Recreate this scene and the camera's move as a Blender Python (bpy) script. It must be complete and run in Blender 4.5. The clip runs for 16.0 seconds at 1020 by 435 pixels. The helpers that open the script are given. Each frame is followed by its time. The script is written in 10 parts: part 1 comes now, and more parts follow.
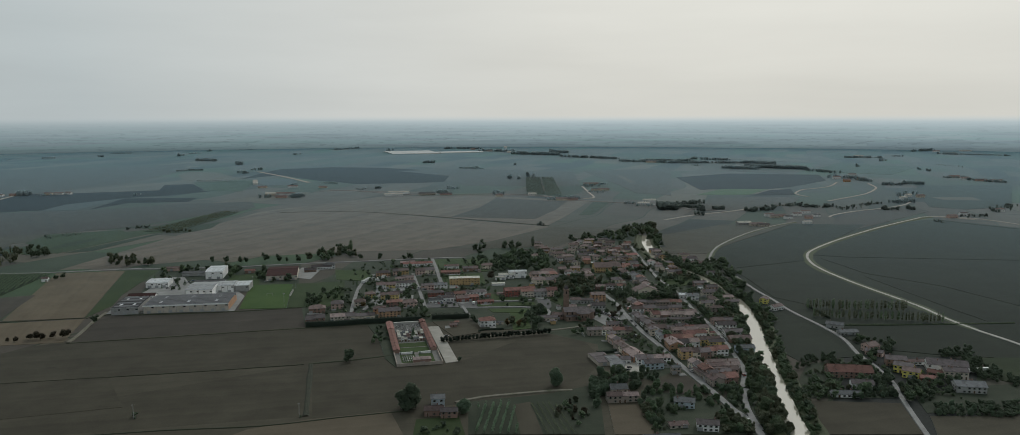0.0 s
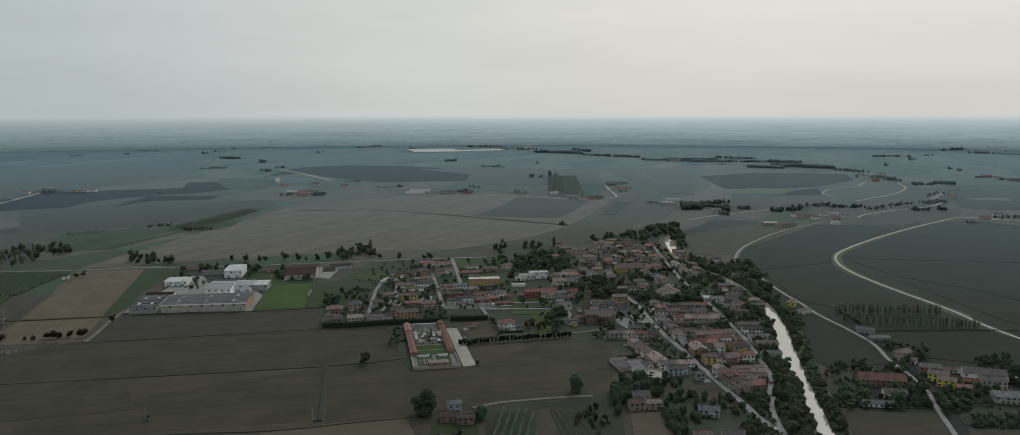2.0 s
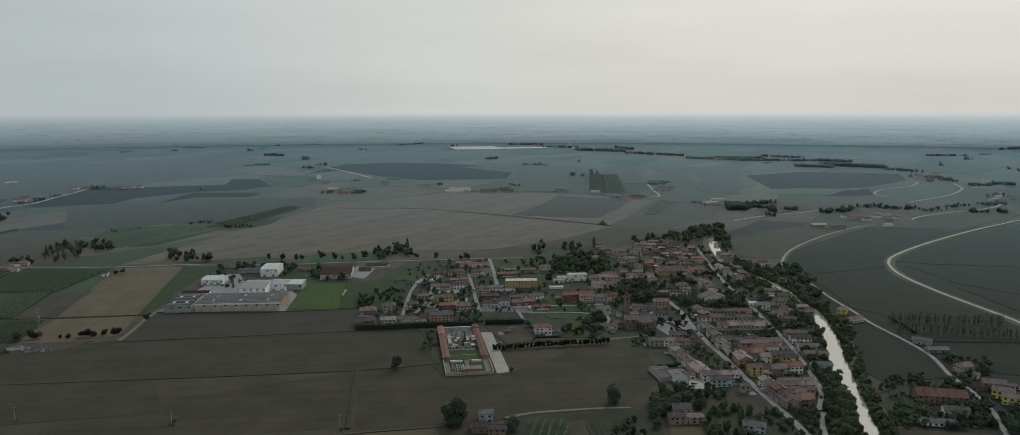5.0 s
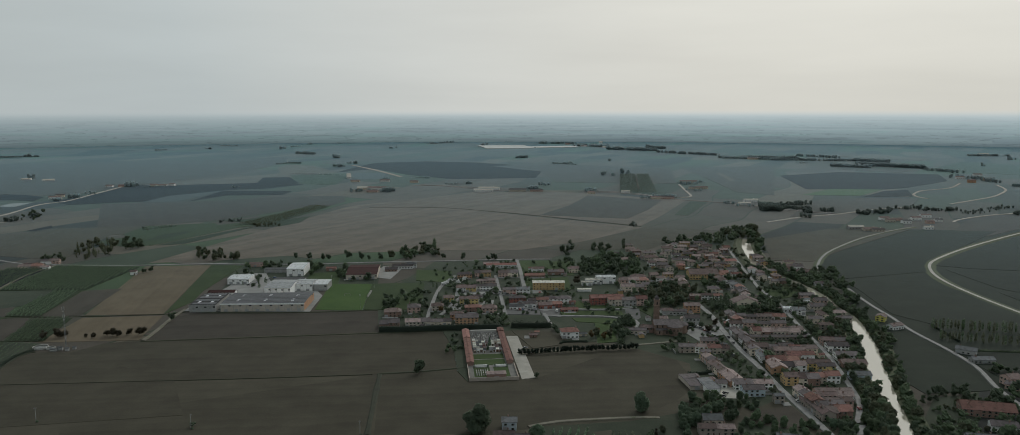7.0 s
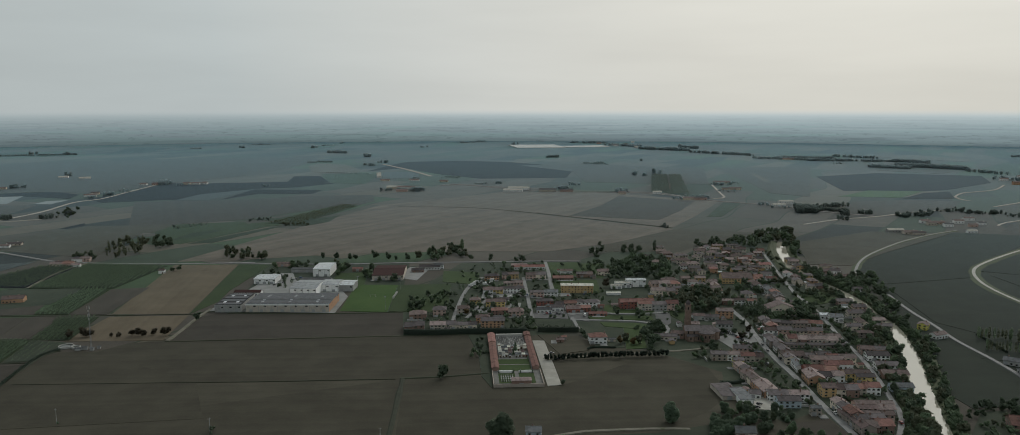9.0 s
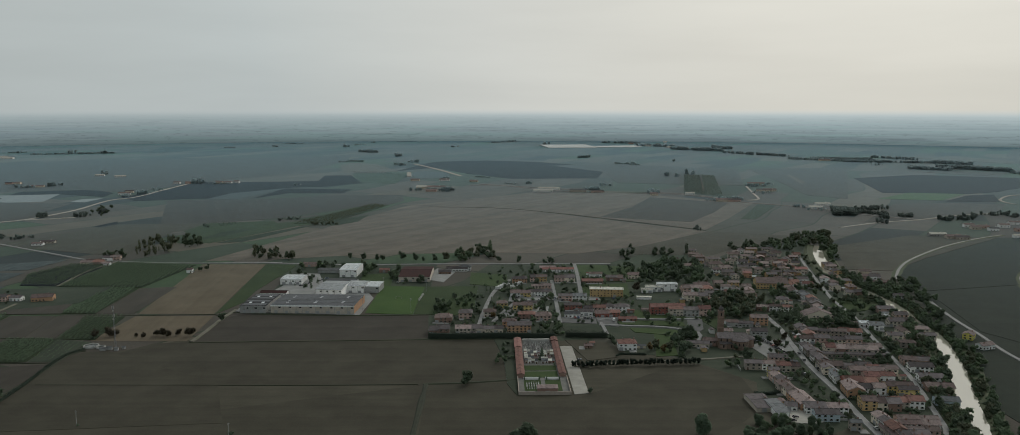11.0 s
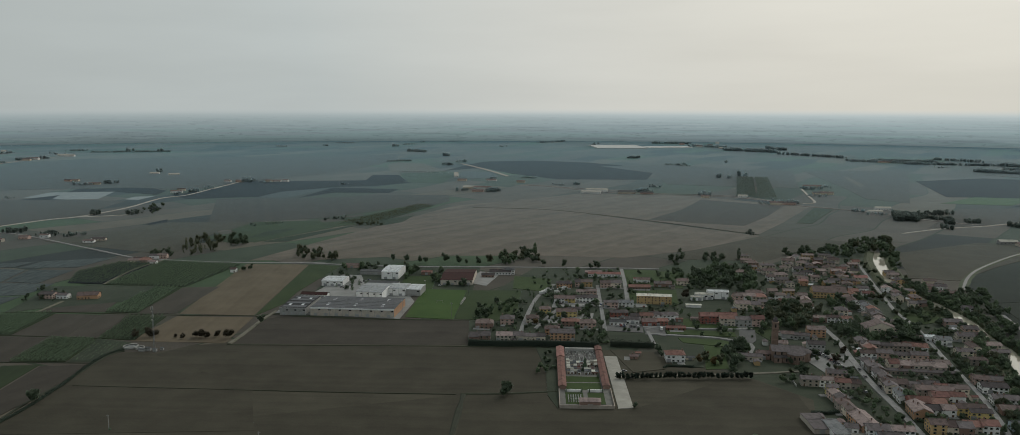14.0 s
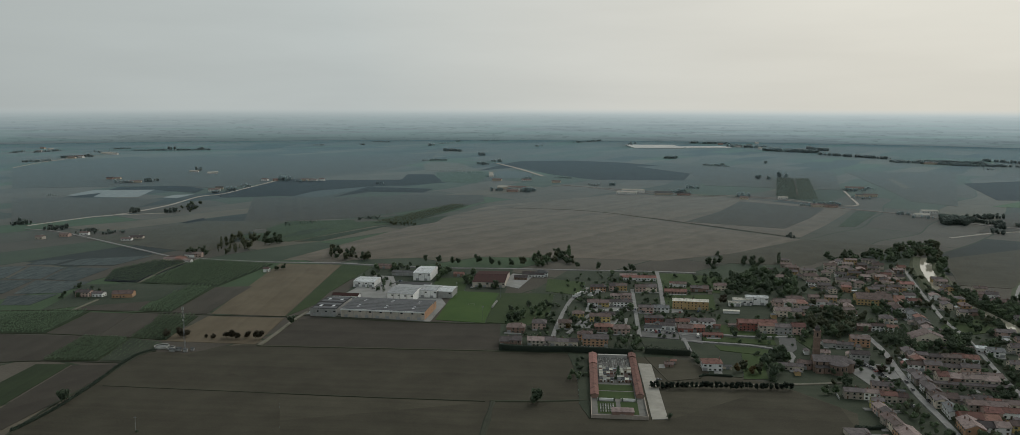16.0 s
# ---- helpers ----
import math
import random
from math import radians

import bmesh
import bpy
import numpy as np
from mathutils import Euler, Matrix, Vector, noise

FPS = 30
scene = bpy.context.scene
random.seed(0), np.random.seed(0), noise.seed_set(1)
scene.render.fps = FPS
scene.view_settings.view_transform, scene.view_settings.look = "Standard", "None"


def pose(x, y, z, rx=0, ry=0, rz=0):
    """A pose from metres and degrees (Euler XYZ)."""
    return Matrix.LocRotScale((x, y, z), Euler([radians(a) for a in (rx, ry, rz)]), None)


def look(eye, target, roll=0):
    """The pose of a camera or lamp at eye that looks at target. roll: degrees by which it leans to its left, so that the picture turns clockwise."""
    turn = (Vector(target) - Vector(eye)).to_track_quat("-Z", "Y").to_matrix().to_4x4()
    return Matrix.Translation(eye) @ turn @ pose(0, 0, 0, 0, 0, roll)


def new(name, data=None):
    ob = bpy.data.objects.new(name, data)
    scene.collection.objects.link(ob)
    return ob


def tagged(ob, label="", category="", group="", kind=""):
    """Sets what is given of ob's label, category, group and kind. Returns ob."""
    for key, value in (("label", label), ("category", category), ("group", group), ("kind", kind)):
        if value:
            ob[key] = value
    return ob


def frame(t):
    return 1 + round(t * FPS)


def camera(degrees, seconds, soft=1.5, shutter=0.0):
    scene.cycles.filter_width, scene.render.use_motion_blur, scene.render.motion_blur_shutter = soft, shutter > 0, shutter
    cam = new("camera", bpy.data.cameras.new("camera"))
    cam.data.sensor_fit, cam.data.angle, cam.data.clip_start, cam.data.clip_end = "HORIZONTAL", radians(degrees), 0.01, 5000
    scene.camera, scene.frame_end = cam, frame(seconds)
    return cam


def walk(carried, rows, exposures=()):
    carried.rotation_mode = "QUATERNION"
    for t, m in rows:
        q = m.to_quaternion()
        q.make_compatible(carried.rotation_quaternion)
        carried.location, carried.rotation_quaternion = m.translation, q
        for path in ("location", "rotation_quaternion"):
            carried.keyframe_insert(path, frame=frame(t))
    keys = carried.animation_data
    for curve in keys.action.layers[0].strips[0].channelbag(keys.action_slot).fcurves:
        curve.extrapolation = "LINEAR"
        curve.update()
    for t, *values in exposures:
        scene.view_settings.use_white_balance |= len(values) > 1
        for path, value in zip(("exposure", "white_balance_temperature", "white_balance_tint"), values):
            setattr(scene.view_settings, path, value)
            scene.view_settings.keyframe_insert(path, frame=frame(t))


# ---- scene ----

cam = camera(64.96, 16.0, soft=0.56)
PATH = [
    (0, (-0.00, -0.00, 199.13), (-0.00, 99.18, 186.32), -0.13),
    (1, (1.08, 7.91, 199.05), (-0.23, 107.06, 186.14), -0.12),
    (2, (2.30, 15.55, 199.12), (-0.52, 114.66, 186.09), -0.11),
    (3, (3.57, 23.06, 199.28), (-0.90, 122.09, 186.14), -0.11),
    (4, (4.84, 30.54, 199.48), (-1.39, 129.46, 186.23), -0.10),
    (5, (6.04, 38.08, 199.67), (-2.01, 136.85, 186.33), -0.09),
    (6, (7.14, 45.74, 199.84), (-2.79, 144.33, 186.41), -0.08),
    (7, (8.09, 53.55, 199.95), (-3.75, 151.93, 186.45), -0.06),
    (8, (8.86, 61.54, 200.00), (-4.89, 159.66, 186.45), -0.04),
    (9, (9.44, 69.69, 199.99), (-6.23, 167.51, 186.40), -0.01),
    (10, (9.82, 77.96, 199.94), (-7.77, 175.45, 186.32), 0.02),
    (11, (9.99, 86.29, 199.86), (-9.52, 183.42, 186.23), 0.05),
    (12, (9.97, 94.60, 199.79), (-11.48, 191.32, 186.15), 0.09),
    (13, (9.78, 102.79, 199.78), (-13.64, 199.05, 186.13), 0.12),
    (14, (9.44, 110.72, 199.88), (-15.99, 206.46, 186.21), 0.15),
    (15, (8.99, 118.24, 200.16), (-18.53, 213.40, 186.45), 0.18),
    (16, (8.48, 125.17, 200.69), (-21.24, 219.65, 186.91), 0.20),
]
walk(cam, [(t, look(eye, aim, lean)) for t, eye, aim, lean in PATH], ((0, 0.0, 6070, 6), (8, 0.0, 6140, 6), (16, 0.0, 6280, 6)))

# ---- world, sun ----
SUN_AZ, SUN_EL = radians(24), radians(38)      # azimuth clockwise from +y
SUN_DIR = Vector((math.sin(SUN_AZ) * math.cos(SUN_EL), math.cos(SUN_AZ) * math.cos(SUN_EL), math.sin(SUN_EL)))


def build_world():
    w = bpy.data.worlds.new("overcast_sky")
    scene.world = w
    w.use_nodes = True
    n, l = w.node_tree.nodes, w.node_tree.links
    n.clear()
    out, bg = n.new("ShaderNodeOutputWorld"), n.new("ShaderNodeBackground")
    sky = n.new("ShaderNodeTexSky")
    sky.sky_type, sky.sun_disc = "NISHITA", False
    sky.sun_elevation, sky.sun_rotation = SUN_EL, SUN_AZ
    sky.air_density, sky.dust_density = 1.5, 6.0
    grey = n.new("ShaderNodeHueSaturation")
    grey.inputs["Saturation"].default_value, grey.inputs["Value"].default_value = 0.25, 0.10
    tc = n.new("ShaderNodeTexCoord")
    # cloud layer: cooler away from the veiled sun, warmer round it
    dot = n.new("ShaderNodeVectorMath")
    dot.operation = "DOT_PRODUCT"
    dot.inputs[1].default_value = Vector((math.sin(SUN_AZ), math.cos(SUN_AZ), 0.25)).normalized()
    ramp = n.new("ShaderNodeValToRGB")
    ramp.color_ramp.elements[0].position, ramp.color_ramp.elements[0].color = 0.0, (0.385, 0.405, 0.397, 1)
    ramp.color_ramp.elements[1].position, ramp.color_ramp.elements[1].color = 1.0, (0.725, 0.672, 0.586, 1)
    for pos, c in ((0.42, (0.50, 0.519, 0.504)), (0.60, (0.53, 0.548, 0.532)), (0.80, (0.665, 0.642, 0.592)), (0.93, (0.722, 0.674, 0.596))):
        e = ramp.color_ramp.elements.new(pos)
        e.color = (*c, 1)
    # soft cloud streaks
    mp = n.new("ShaderNodeMapping")
    mp.inputs["Scale"].default_value = (2.0, 2.0, 14.0)
    cl = n.new("ShaderNodeTexNoise")
    cl.inputs["Scale"].default_value, cl.inputs["Detail"].default_value = 1.6, 4.0
    cr = n.new("ShaderNodeMapRange")
    cr.inputs["From Min"].default_value, cr.inputs["From Max"].default_value = 0.35, 0.72
    cr.inputs["To Min"].default_value, cr.inputs["To Max"].default_value = 1.02, 0.95
    mul = n.new("ShaderNodeMixRGB")
    mul.blend_type = "MULTIPLY"
    mul.inputs[0].default_value = 1.0
    mix = n.new("ShaderNodeMixRGB")
    mix.inputs[0].default_value = 0.92
    l.new(tc.outputs["Generated"], dot.inputs[0])
    l.new(dot.outputs["Value"], ramp.inputs[0])
    l.new(tc.outputs["Generated"], mp.inputs[0])
    l.new(mp.outputs[0], cl.inputs["Vector"])
    l.new(cl.outputs["Fac"], cr.inputs[0])
    l.new(ramp.outputs[0], mul.inputs[1])
    l.new(cr.outputs[0], mul.inputs[2])
    l.new(sky.outputs[0], grey.inputs["Color"])
    l.new(grey.outputs[0], mix.inputs[1])
    l.new(mul.outputs[0], mix.inputs[2])
    l.new(mix.outputs[0], bg.inputs["Color"])
    bg.inputs["Strength"].default_value = 1.0
    l.new(bg.outputs[0], out.inputs[0])


build_world()
sun = new("sun", bpy.data.lights.new("sun", "SUN"))
sun.data.energy, sun.data.angle, sun.data.color = 0.78, radians(25), (1.0, 0.93, 0.84)
sun.matrix_world = look(SUN_DIR * 1000, (0, 0, 0))

# ---- materials ----
MATS = {}


def nodes_of(name):
    m = bpy.data.materials.new(name)
    m.use_nodes = True
    n, l = m.node_tree.nodes, m.node_tree.links
    return m, n, l, n["Principled BSDF"]


def ramp_between(n, stops):
    r = n.new("ShaderNodeValToRGB")
    e = r.color_ramp.elements
    e[0].position, e[0].color = stops[0][0], (*stops[0][1], 1)
    e[1].position, e[1].color = stops[-1][0], (*stops[-1][1], 1)
    for p, c in stops[1:-1]:
        e.new(p).color = (*c, 1)
    return r


def surface(name, a, b, grain=1.0, patch=20.0, rough=0.85, spec=0.3, bump=0.0, metal=0.0, rows=None, vary=0.0, sheen=0.0, coords="Object", stain=None):
    """A matt or glossy surface between two colours: fine grain and broad patches in metres, optional rows (spacing, strength)
    along local x, optional change from piece to piece, and stains."""
    if name in MATS:
        return MATS[name]
    m, n, l, p = nodes_of(name)
    tc = n.new("ShaderNodeTexCoord")
    if coords == "World":
        src = n.new("ShaderNodeNewGeometry").outputs["Position"]
    else:
        src = tc.outputs["Object"]
    fine, broad = n.new("ShaderNodeTexNoise"), n.new("ShaderNodeTexNoise")
    fine.inputs["Scale"].default_value, fine.inputs["Detail"].default_value = 1.0 / grain, 3.0
    broad.inputs["Scale"].default_value, broad.inputs["Detail"].default_value = 1.0 / patch, 5.0
    broad.inputs["Roughness"].default_value = 0.6
    l.new(src, fine.inputs["Vector"])
    l.new(src, broad.inputs["Vector"])
    mix = n.new("ShaderNodeMath")
    mix.operation = "MULTIPLY_ADD"
    l.new(fine.outputs["Fac"], mix.inputs[0])
    mix.inputs[1].default_value = 0.45
    half = n.new("ShaderNodeMath")
    half.operation = "MULTIPLY_ADD"
    l.new(broad.outputs["Fac"], half.inputs[0])
    half.inputs[1].default_value, half.inputs[2].default_value = 1.1, -0.28
    l.new(half.outputs[0], mix.inputs[2])
    fac = mix.outputs[0]
    if rows:
        sep = n.new("ShaderNodeSeparateXYZ")
        l.new(src, sep.inputs[0])
        wob = n.new("ShaderNodeMath")
        wob.operation = "MULTIPLY_ADD"
        l.new(broad.outputs["Fac"], wob.inputs[0])
        wob.inputs[1].default_value = rows[0] * 1.2
        l.new(sep.outputs["Y"], wob.inputs[2])
        st = n.new("ShaderNodeTexNoise")
        st.noise_dimensions = "1D"
        st.inputs["Scale"].default_value, st.inputs["Detail"].default_value = 1.0 / rows[0], 3.0
        l.new(wob.outputs[0], st.inputs["W"])
        add = n.new("ShaderNodeMath")
        add.operation = "MULTIPLY_ADD"
        l.new(st.outputs["Fac"], add.inputs[0])
        add.inputs[1].default_value = rows[1]
        sub = n.new("ShaderNodeMath")
        sub.operation = "SUBTRACT"
        l.new(fac, sub.inputs[0])
        sub.inputs[1].default_value = rows[1] * 0.5
        l.new(sub.outputs[0], add.inputs[2])
        fac = add.outputs[0]
    r = ramp_between(n, ((0.2, a), (0.8, b)))
    l.new(fac, r.inputs[0])
    col = r.outputs[0]
    if stain:
        sn = n.new("ShaderNodeTexNoise")
        sn.inputs["Scale"].default_value, sn.inputs["Detail"].default_value = 1.0 / stain[1], 6.0
        l.new(src, sn.inputs["Vector"])
        cut = n.new("ShaderNodeMapRange")
        cut.inputs["From Min"].default_value, cut.inputs["From Max"].default_value = 0.52, 0.66
        cut.inputs["To Max"].default_value = stain[2]
        l.new(sn.outputs["Fac"], cut.inputs[0])
        mx = n.new("ShaderNodeMixRGB")
        l.new(cut.outputs[0], mx.inputs[0])
        l.new(col, mx.inputs[1])
        mx.inputs[2].default_value = (*stain[0], 1)
        col = mx.outputs[0]
    if vary:
        oi = n.new("ShaderNodeObjectInfo")
        hs = n.new("ShaderNodeHueSaturation")
        mr = n.new("ShaderNodeMapRange")
        mr.inputs["To Min"].default_value, mr.inputs["To Max"].default_value = 1 - vary, 1 + vary
        l.new(oi.outputs["Random"], mr.inputs[0])
        l.new(mr.outputs[0], hs.inputs["Value"])
        hr = n.new("ShaderNodeMapRange")
        hr.inputs["To Min"].default_value, hr.inputs["To Max"].default_value = 0.5 - vary * 0.02, 0.5 + vary * 0.02
        frac = n.new("ShaderNodeMath")
        frac.operation = "FRACT"
        m7 = n.new("ShaderNodeMath")
        m7.operation = "MULTIPLY"
        m7.inputs[1].default_value = 7.31
        l.new(oi.outputs["Random"], m7.inputs[0])
        l.new(m7.outputs[0], frac.inputs[0])
        l.new(frac.outputs[0], hr.inputs[0])
        l.new(hr.outputs[0], hs.inputs["Hue"])
        l.new(col, hs.inputs["Color"])
        col = hs.outputs[0]
    l.new(col, p.inputs["Base Color"])
    p.inputs["Roughness"].default_value = rough
    p.inputs["Specular IOR Level"].default_value = spec
    p.inputs["Metallic"].default_value = metal
    if sheen:
        p.inputs["Sheen Weight"].default_value, p.inputs["Sheen Roughness"].default_value, p.inputs["Sheen Tint"].default_value = HAZE_SHEEN[0] * sheen, HAZE_SHEEN[1], HAZE_SHEEN[2]
    if bump:
        bp = n.new("ShaderNodeBump")
        bp.inputs["Strength"].default_value, bp.inputs["Distance"].default_value = 0.6, bump
        l.new(fine.outputs["Fac"], bp.inputs["Height"])
        l.new(bp.outputs[0], p.inputs["Normal"])
    MATS[name] = m
    return m


HAZE_SHEEN = (0.90, 0.144, (0.575, 0.865, 1.0, 1))       # stand-in for haze: bluish sheen that pales the land at flat angles


def leaf_material(name, a, b, vary=0.25, sheen=0.0):
    """Foliage: each leaf clump its own green, each plant a little apart, light passing through."""
    if name in MATS:
        return MATS[name]
    m, n, l, p = nodes_of(name)
    geo, oi = n.new("ShaderNodeNewGeometry"), n.new("ShaderNodeObjectInfo")
    r = ramp_between(n, ((0.0, a), (1.0, b)))
    l.new(geo.outputs["Random Per Island"], r.inputs[0])
    hs = n.new("ShaderNodeHueSaturation")
    mr = n.new("ShaderNodeMapRange")
    mr.inputs["To Min"].default_value, mr.inputs["To Max"].default_value = 1 - vary, 1 + vary
    l.new(oi.outputs["Random"], mr.inputs[0])
    l.new(mr.outputs[0], hs.inputs["Value"])
    hr = n.new("ShaderNodeMapRange")
    hr.inputs["To Min"].default_value, hr.inputs["To Max"].default_value = 0.492, 0.520
    l.new(oi.outputs["Random"], hr.inputs[0])
    l.new(hr.outputs[0], hs.inputs["Hue"])
    l.new(r.outputs[0], hs.inputs["Color"])
    l.new(hs.outputs[0], p.inputs["Base Color"])
    p.inputs["Roughness"].default_value, p.inputs["Specular IOR Level"].default_value = 0.7, 0.15
    # bluish sheen adds to the haze painted into far leaves
    if sheen:
        p.inputs["Sheen Weight"].default_value, p.inputs["Sheen Roughness"].default_value, p.inputs["Sheen Tint"].default_value = sheen, 0.4, HAZE_SHEEN[2]
    tl, mx = n.new("ShaderNodeBsdfTranslucent"), n.new("ShaderNodeMixShader")
    l.new(hs.outputs[0], tl.inputs["Color"])
    mx.inputs[0].default_value = 0.60
    l.new(p.outputs[0], mx.inputs[1])
    l.new(tl.outputs[0], mx.inputs[2])
    l.new(mx.outputs[0], n["Material Output"].inputs[0])
    MATS[name] = m
    return m


GRID = 12.0                                     # turn of the field grid, degrees


def land_material():
    """The open plain: a patchwork of strips, ploughed, stubble and green, with grain."""
    m, n, l, p = nodes_of("plain_soil")
    tc = n.new("ShaderNodeTexCoord")
    mp = n.new("ShaderNodeMapping")
    mp.inputs["Rotation"].default_value = (0, 0, radians(-70))
    l.new(tc.outputs["Object"], mp.inputs[0])
    wob = n.new("ShaderNodeTexNoise")
    wob.inputs["Scale"].default_value = 0.0016
    l.new(mp.outputs[0], wob.inputs["Vector"])
    off = n.new("ShaderNodeVectorMath")
    off.operation = "MULTIPLY_ADD"
    off.inputs[1].default_value = (260, 260, 0)
    l.new(wob.outputs["Color"], off.inputs[0])
    l.new(mp.outputs[0], off.inputs[2])
    v = n.new("ShaderNodeTexBrick")
    v.offset, v.squash = 0.37, 1.0
    v.inputs["Color1"].default_value, v.inputs["Color2"].default_value, v.inputs["Mortar"].default_value = (0, 0, 0, 1), (1, 1, 1, 1), (0.995, 0.995, 0.995, 1)
    v.inputs["Scale"].default_value, v.inputs["Mortar Size"].default_value = 1.0, 1.6
    v.inputs["Brick Width"].default_value, v.inputs["Row Height"].default_value = 330.0, 92.0
    l.new(off.outputs[0], v.inputs["Vector"])
    r = ramp_between(n, ((0.0, (0.032, 0.035, 0.033)), (0.12, (0.075, 0.067, 0.056)), (0.30, (0.094, 0.084, 0.070)), (0.46, (0.053, 0.067, 0.046)), (0.58, (0.071, 0.069, 0.056)),
                         (0.74, (0.056, 0.084, 0.046)), (0.84, (0.110, 0.097, 0.075)), (0.92, (0.050, 0.053, 0.044)), (0.99, (0.038, 0.048, 0.031))))
    r.color_ramp.interpolation = "CONSTANT"
    l.new(v.outputs["Color"], r.inputs[0])
    fine, broad = n.new("ShaderNodeTexNoise"), n.new("ShaderNodeTexNoise")
    fine.inputs["Scale"].default_value, fine.inputs["Detail"].default_value = 0.5, 4.0
    broad.inputs["Scale"].default_value, broad.inputs["Detail"].default_value = 0.02, 6.0
    l.new(tc.outputs["Object"], fine.inputs["Vector"])
    l.new(tc.outputs["Object"], broad.inputs["Vector"])
    add = n.new("ShaderNodeMath")
    add.operation = "ADD"
    l.new(fine.outputs["Fac"], add.inputs[0])
    l.new(broad.outputs["Fac"], add.inputs[1])
    mr = n.new("ShaderNodeMapRange")
    mr.inputs["From Min"].default_value, mr.inputs["From Max"].default_value = 0.6, 1.4
    mr.inputs["To Min"].default_value, mr.inputs["To Max"].default_value = 0.72, 1.28
    l.new(add.outputs[0], mr.inputs[0])
    mul = n.new("ShaderNodeMixRGB")
    mul.blend_type = "MULTIPLY"
    mul.inputs[0].default_value = 1.0
    l.new(r.outputs[0], mul.inputs[1])
    l.new(mr.outputs[0], mul.inputs[2])
    l.new(mul.outputs[0], p.inputs["Base Color"])
    p.inputs["Roughness"].default_value, p.inputs["Specular IOR Level"].default_value = 0.85, 0.08
    p.inputs["Sheen Weight"].default_value, p.inputs["Sheen Roughness"].default_value, p.inputs["Sheen Tint"].default_value = HAZE_SHEEN
    bp = n.new("ShaderNodeBump")
    bp.inputs["Strength"].default_value, bp.inputs["Distance"].default_value = 0.4, 0.15
    l.new(fine.outputs["Fac"], bp.inputs["Height"])
    l.new(bp.outputs[0], p.inputs["Normal"])
    return m


def field_mat(kind):
    t = {
        "soil": ((0.0448, 0.0412, 0.0305), (0.0770, 0.0712, 0.053), 9.0, 0.5),
        "soil_grey": ((0.046, 0.041, 0.034), (0.072, 0.064, 0.053), 14.0, 0.65),
        "soil_dark": ((0.010, 0.013, 0.018), (0.021, 0.025, 0.031), 12.0, 0.5),
        "soil_green": ((0.018, 0.0235, 0.018), (0.031, 0.038, 0.0285), 10.0, 0.4),
        "strips": ((0.088, 0.075, 0.060), (0.146, 0.125, 0.101), 26.0, 1.0),
        "tan": ((0.094, 0.077, 0.053), (0.15, 0.123, 0.087), 7.0, 0.5),
        "tan_grey": ((0.081, 0.069, 0.049), (0.115, 0.098, 0.073), 6.0, 0.45),
        "grass": ((0.028, 0.043, 0.019), (0.048, 0.066, 0.029), 12.0, 0.2),
        "lawn": ((0.036, 0.056, 0.022), (0.060, 0.084, 0.034), 6.0, 0.2),
        "pitch": ((0.042, 0.078, 0.022), (0.074, 0.116, 0.036), 5.5, 0.35),
        "crop": ((0.022, 0.032, 0.017), (0.039, 0.052, 0.027), 5.0, 0.5),
        "scrub": ((0.028, 0.038, 0.026), (0.062, 0.070, 0.050), 8.0, 0.3),
        "net": ((0.034, 0.042, 0.042), (0.090, 0.104, 0.103), 3.2, 1.0),
        "plastic": ((0.17, 0.19, 0.19), (0.30, 0.32, 0.32), 8.0, 0.5),
        "gravel": ((0.27, 0.26, 0.23), (0.44, 0.42, 0.38), 4.0, 0.2),
        "yard": ((0.1904, 0.1904, 0.1848), (0.3024, 0.3002, 0.2912), 5.0, 0.2),
        "tarmac": ((0.095, 0.095, 0.095), (0.150, 0.148, 0.145), 5.0, 0.2),
    }[kind]
    hard = kind in ("plastic", "gravel", "yard", "tarmac", "net")
    return surface("field_" + kind, t[0], t[1], grain=1.2 if not hard else 0.6, patch=38.0 if not hard else 12.0, rough=0.85, spec=0.08, bump=0.12 if not hard else 0.02,
                   rows=(t[2], t[3]), vary=0.10, sheen=0.68 if kind == "soil_dark" else 1.0)


def wall_mat(kind):
    c = {"white": (0.80, 0.795, 0.77), "cream": (0.61, 0.54, 0.45), "beige": (0.48, 0.43, 0.37), "pink": (0.50, 0.37, 0.32), "yellow": (0.54, 0.43, 0.19), "ochre": (0.46, 0.33, 0.17),
         "orange": (0.42, 0.26, 0.165), "brick": (0.25, 0.168, 0.138), "red": (0.27, 0.11, 0.09), "grey": (0.33, 0.33, 0.32), "stone": (0.31, 0.27, 0.235), "blue": (0.42, 0.49, 0.54), "lemon": (0.62, 0.56, 0.16)}[kind]
    return surface("plaster_" + kind, tuple(v * 0.86 for v in c), tuple(min(v * 1.22, 0.84) for v in c), grain=0.5, patch=5.0, rough=0.9, spec=0.2, vary=0.12,
                   stain=(tuple(v * 0.6 for v in c), 2.2, 0.28))


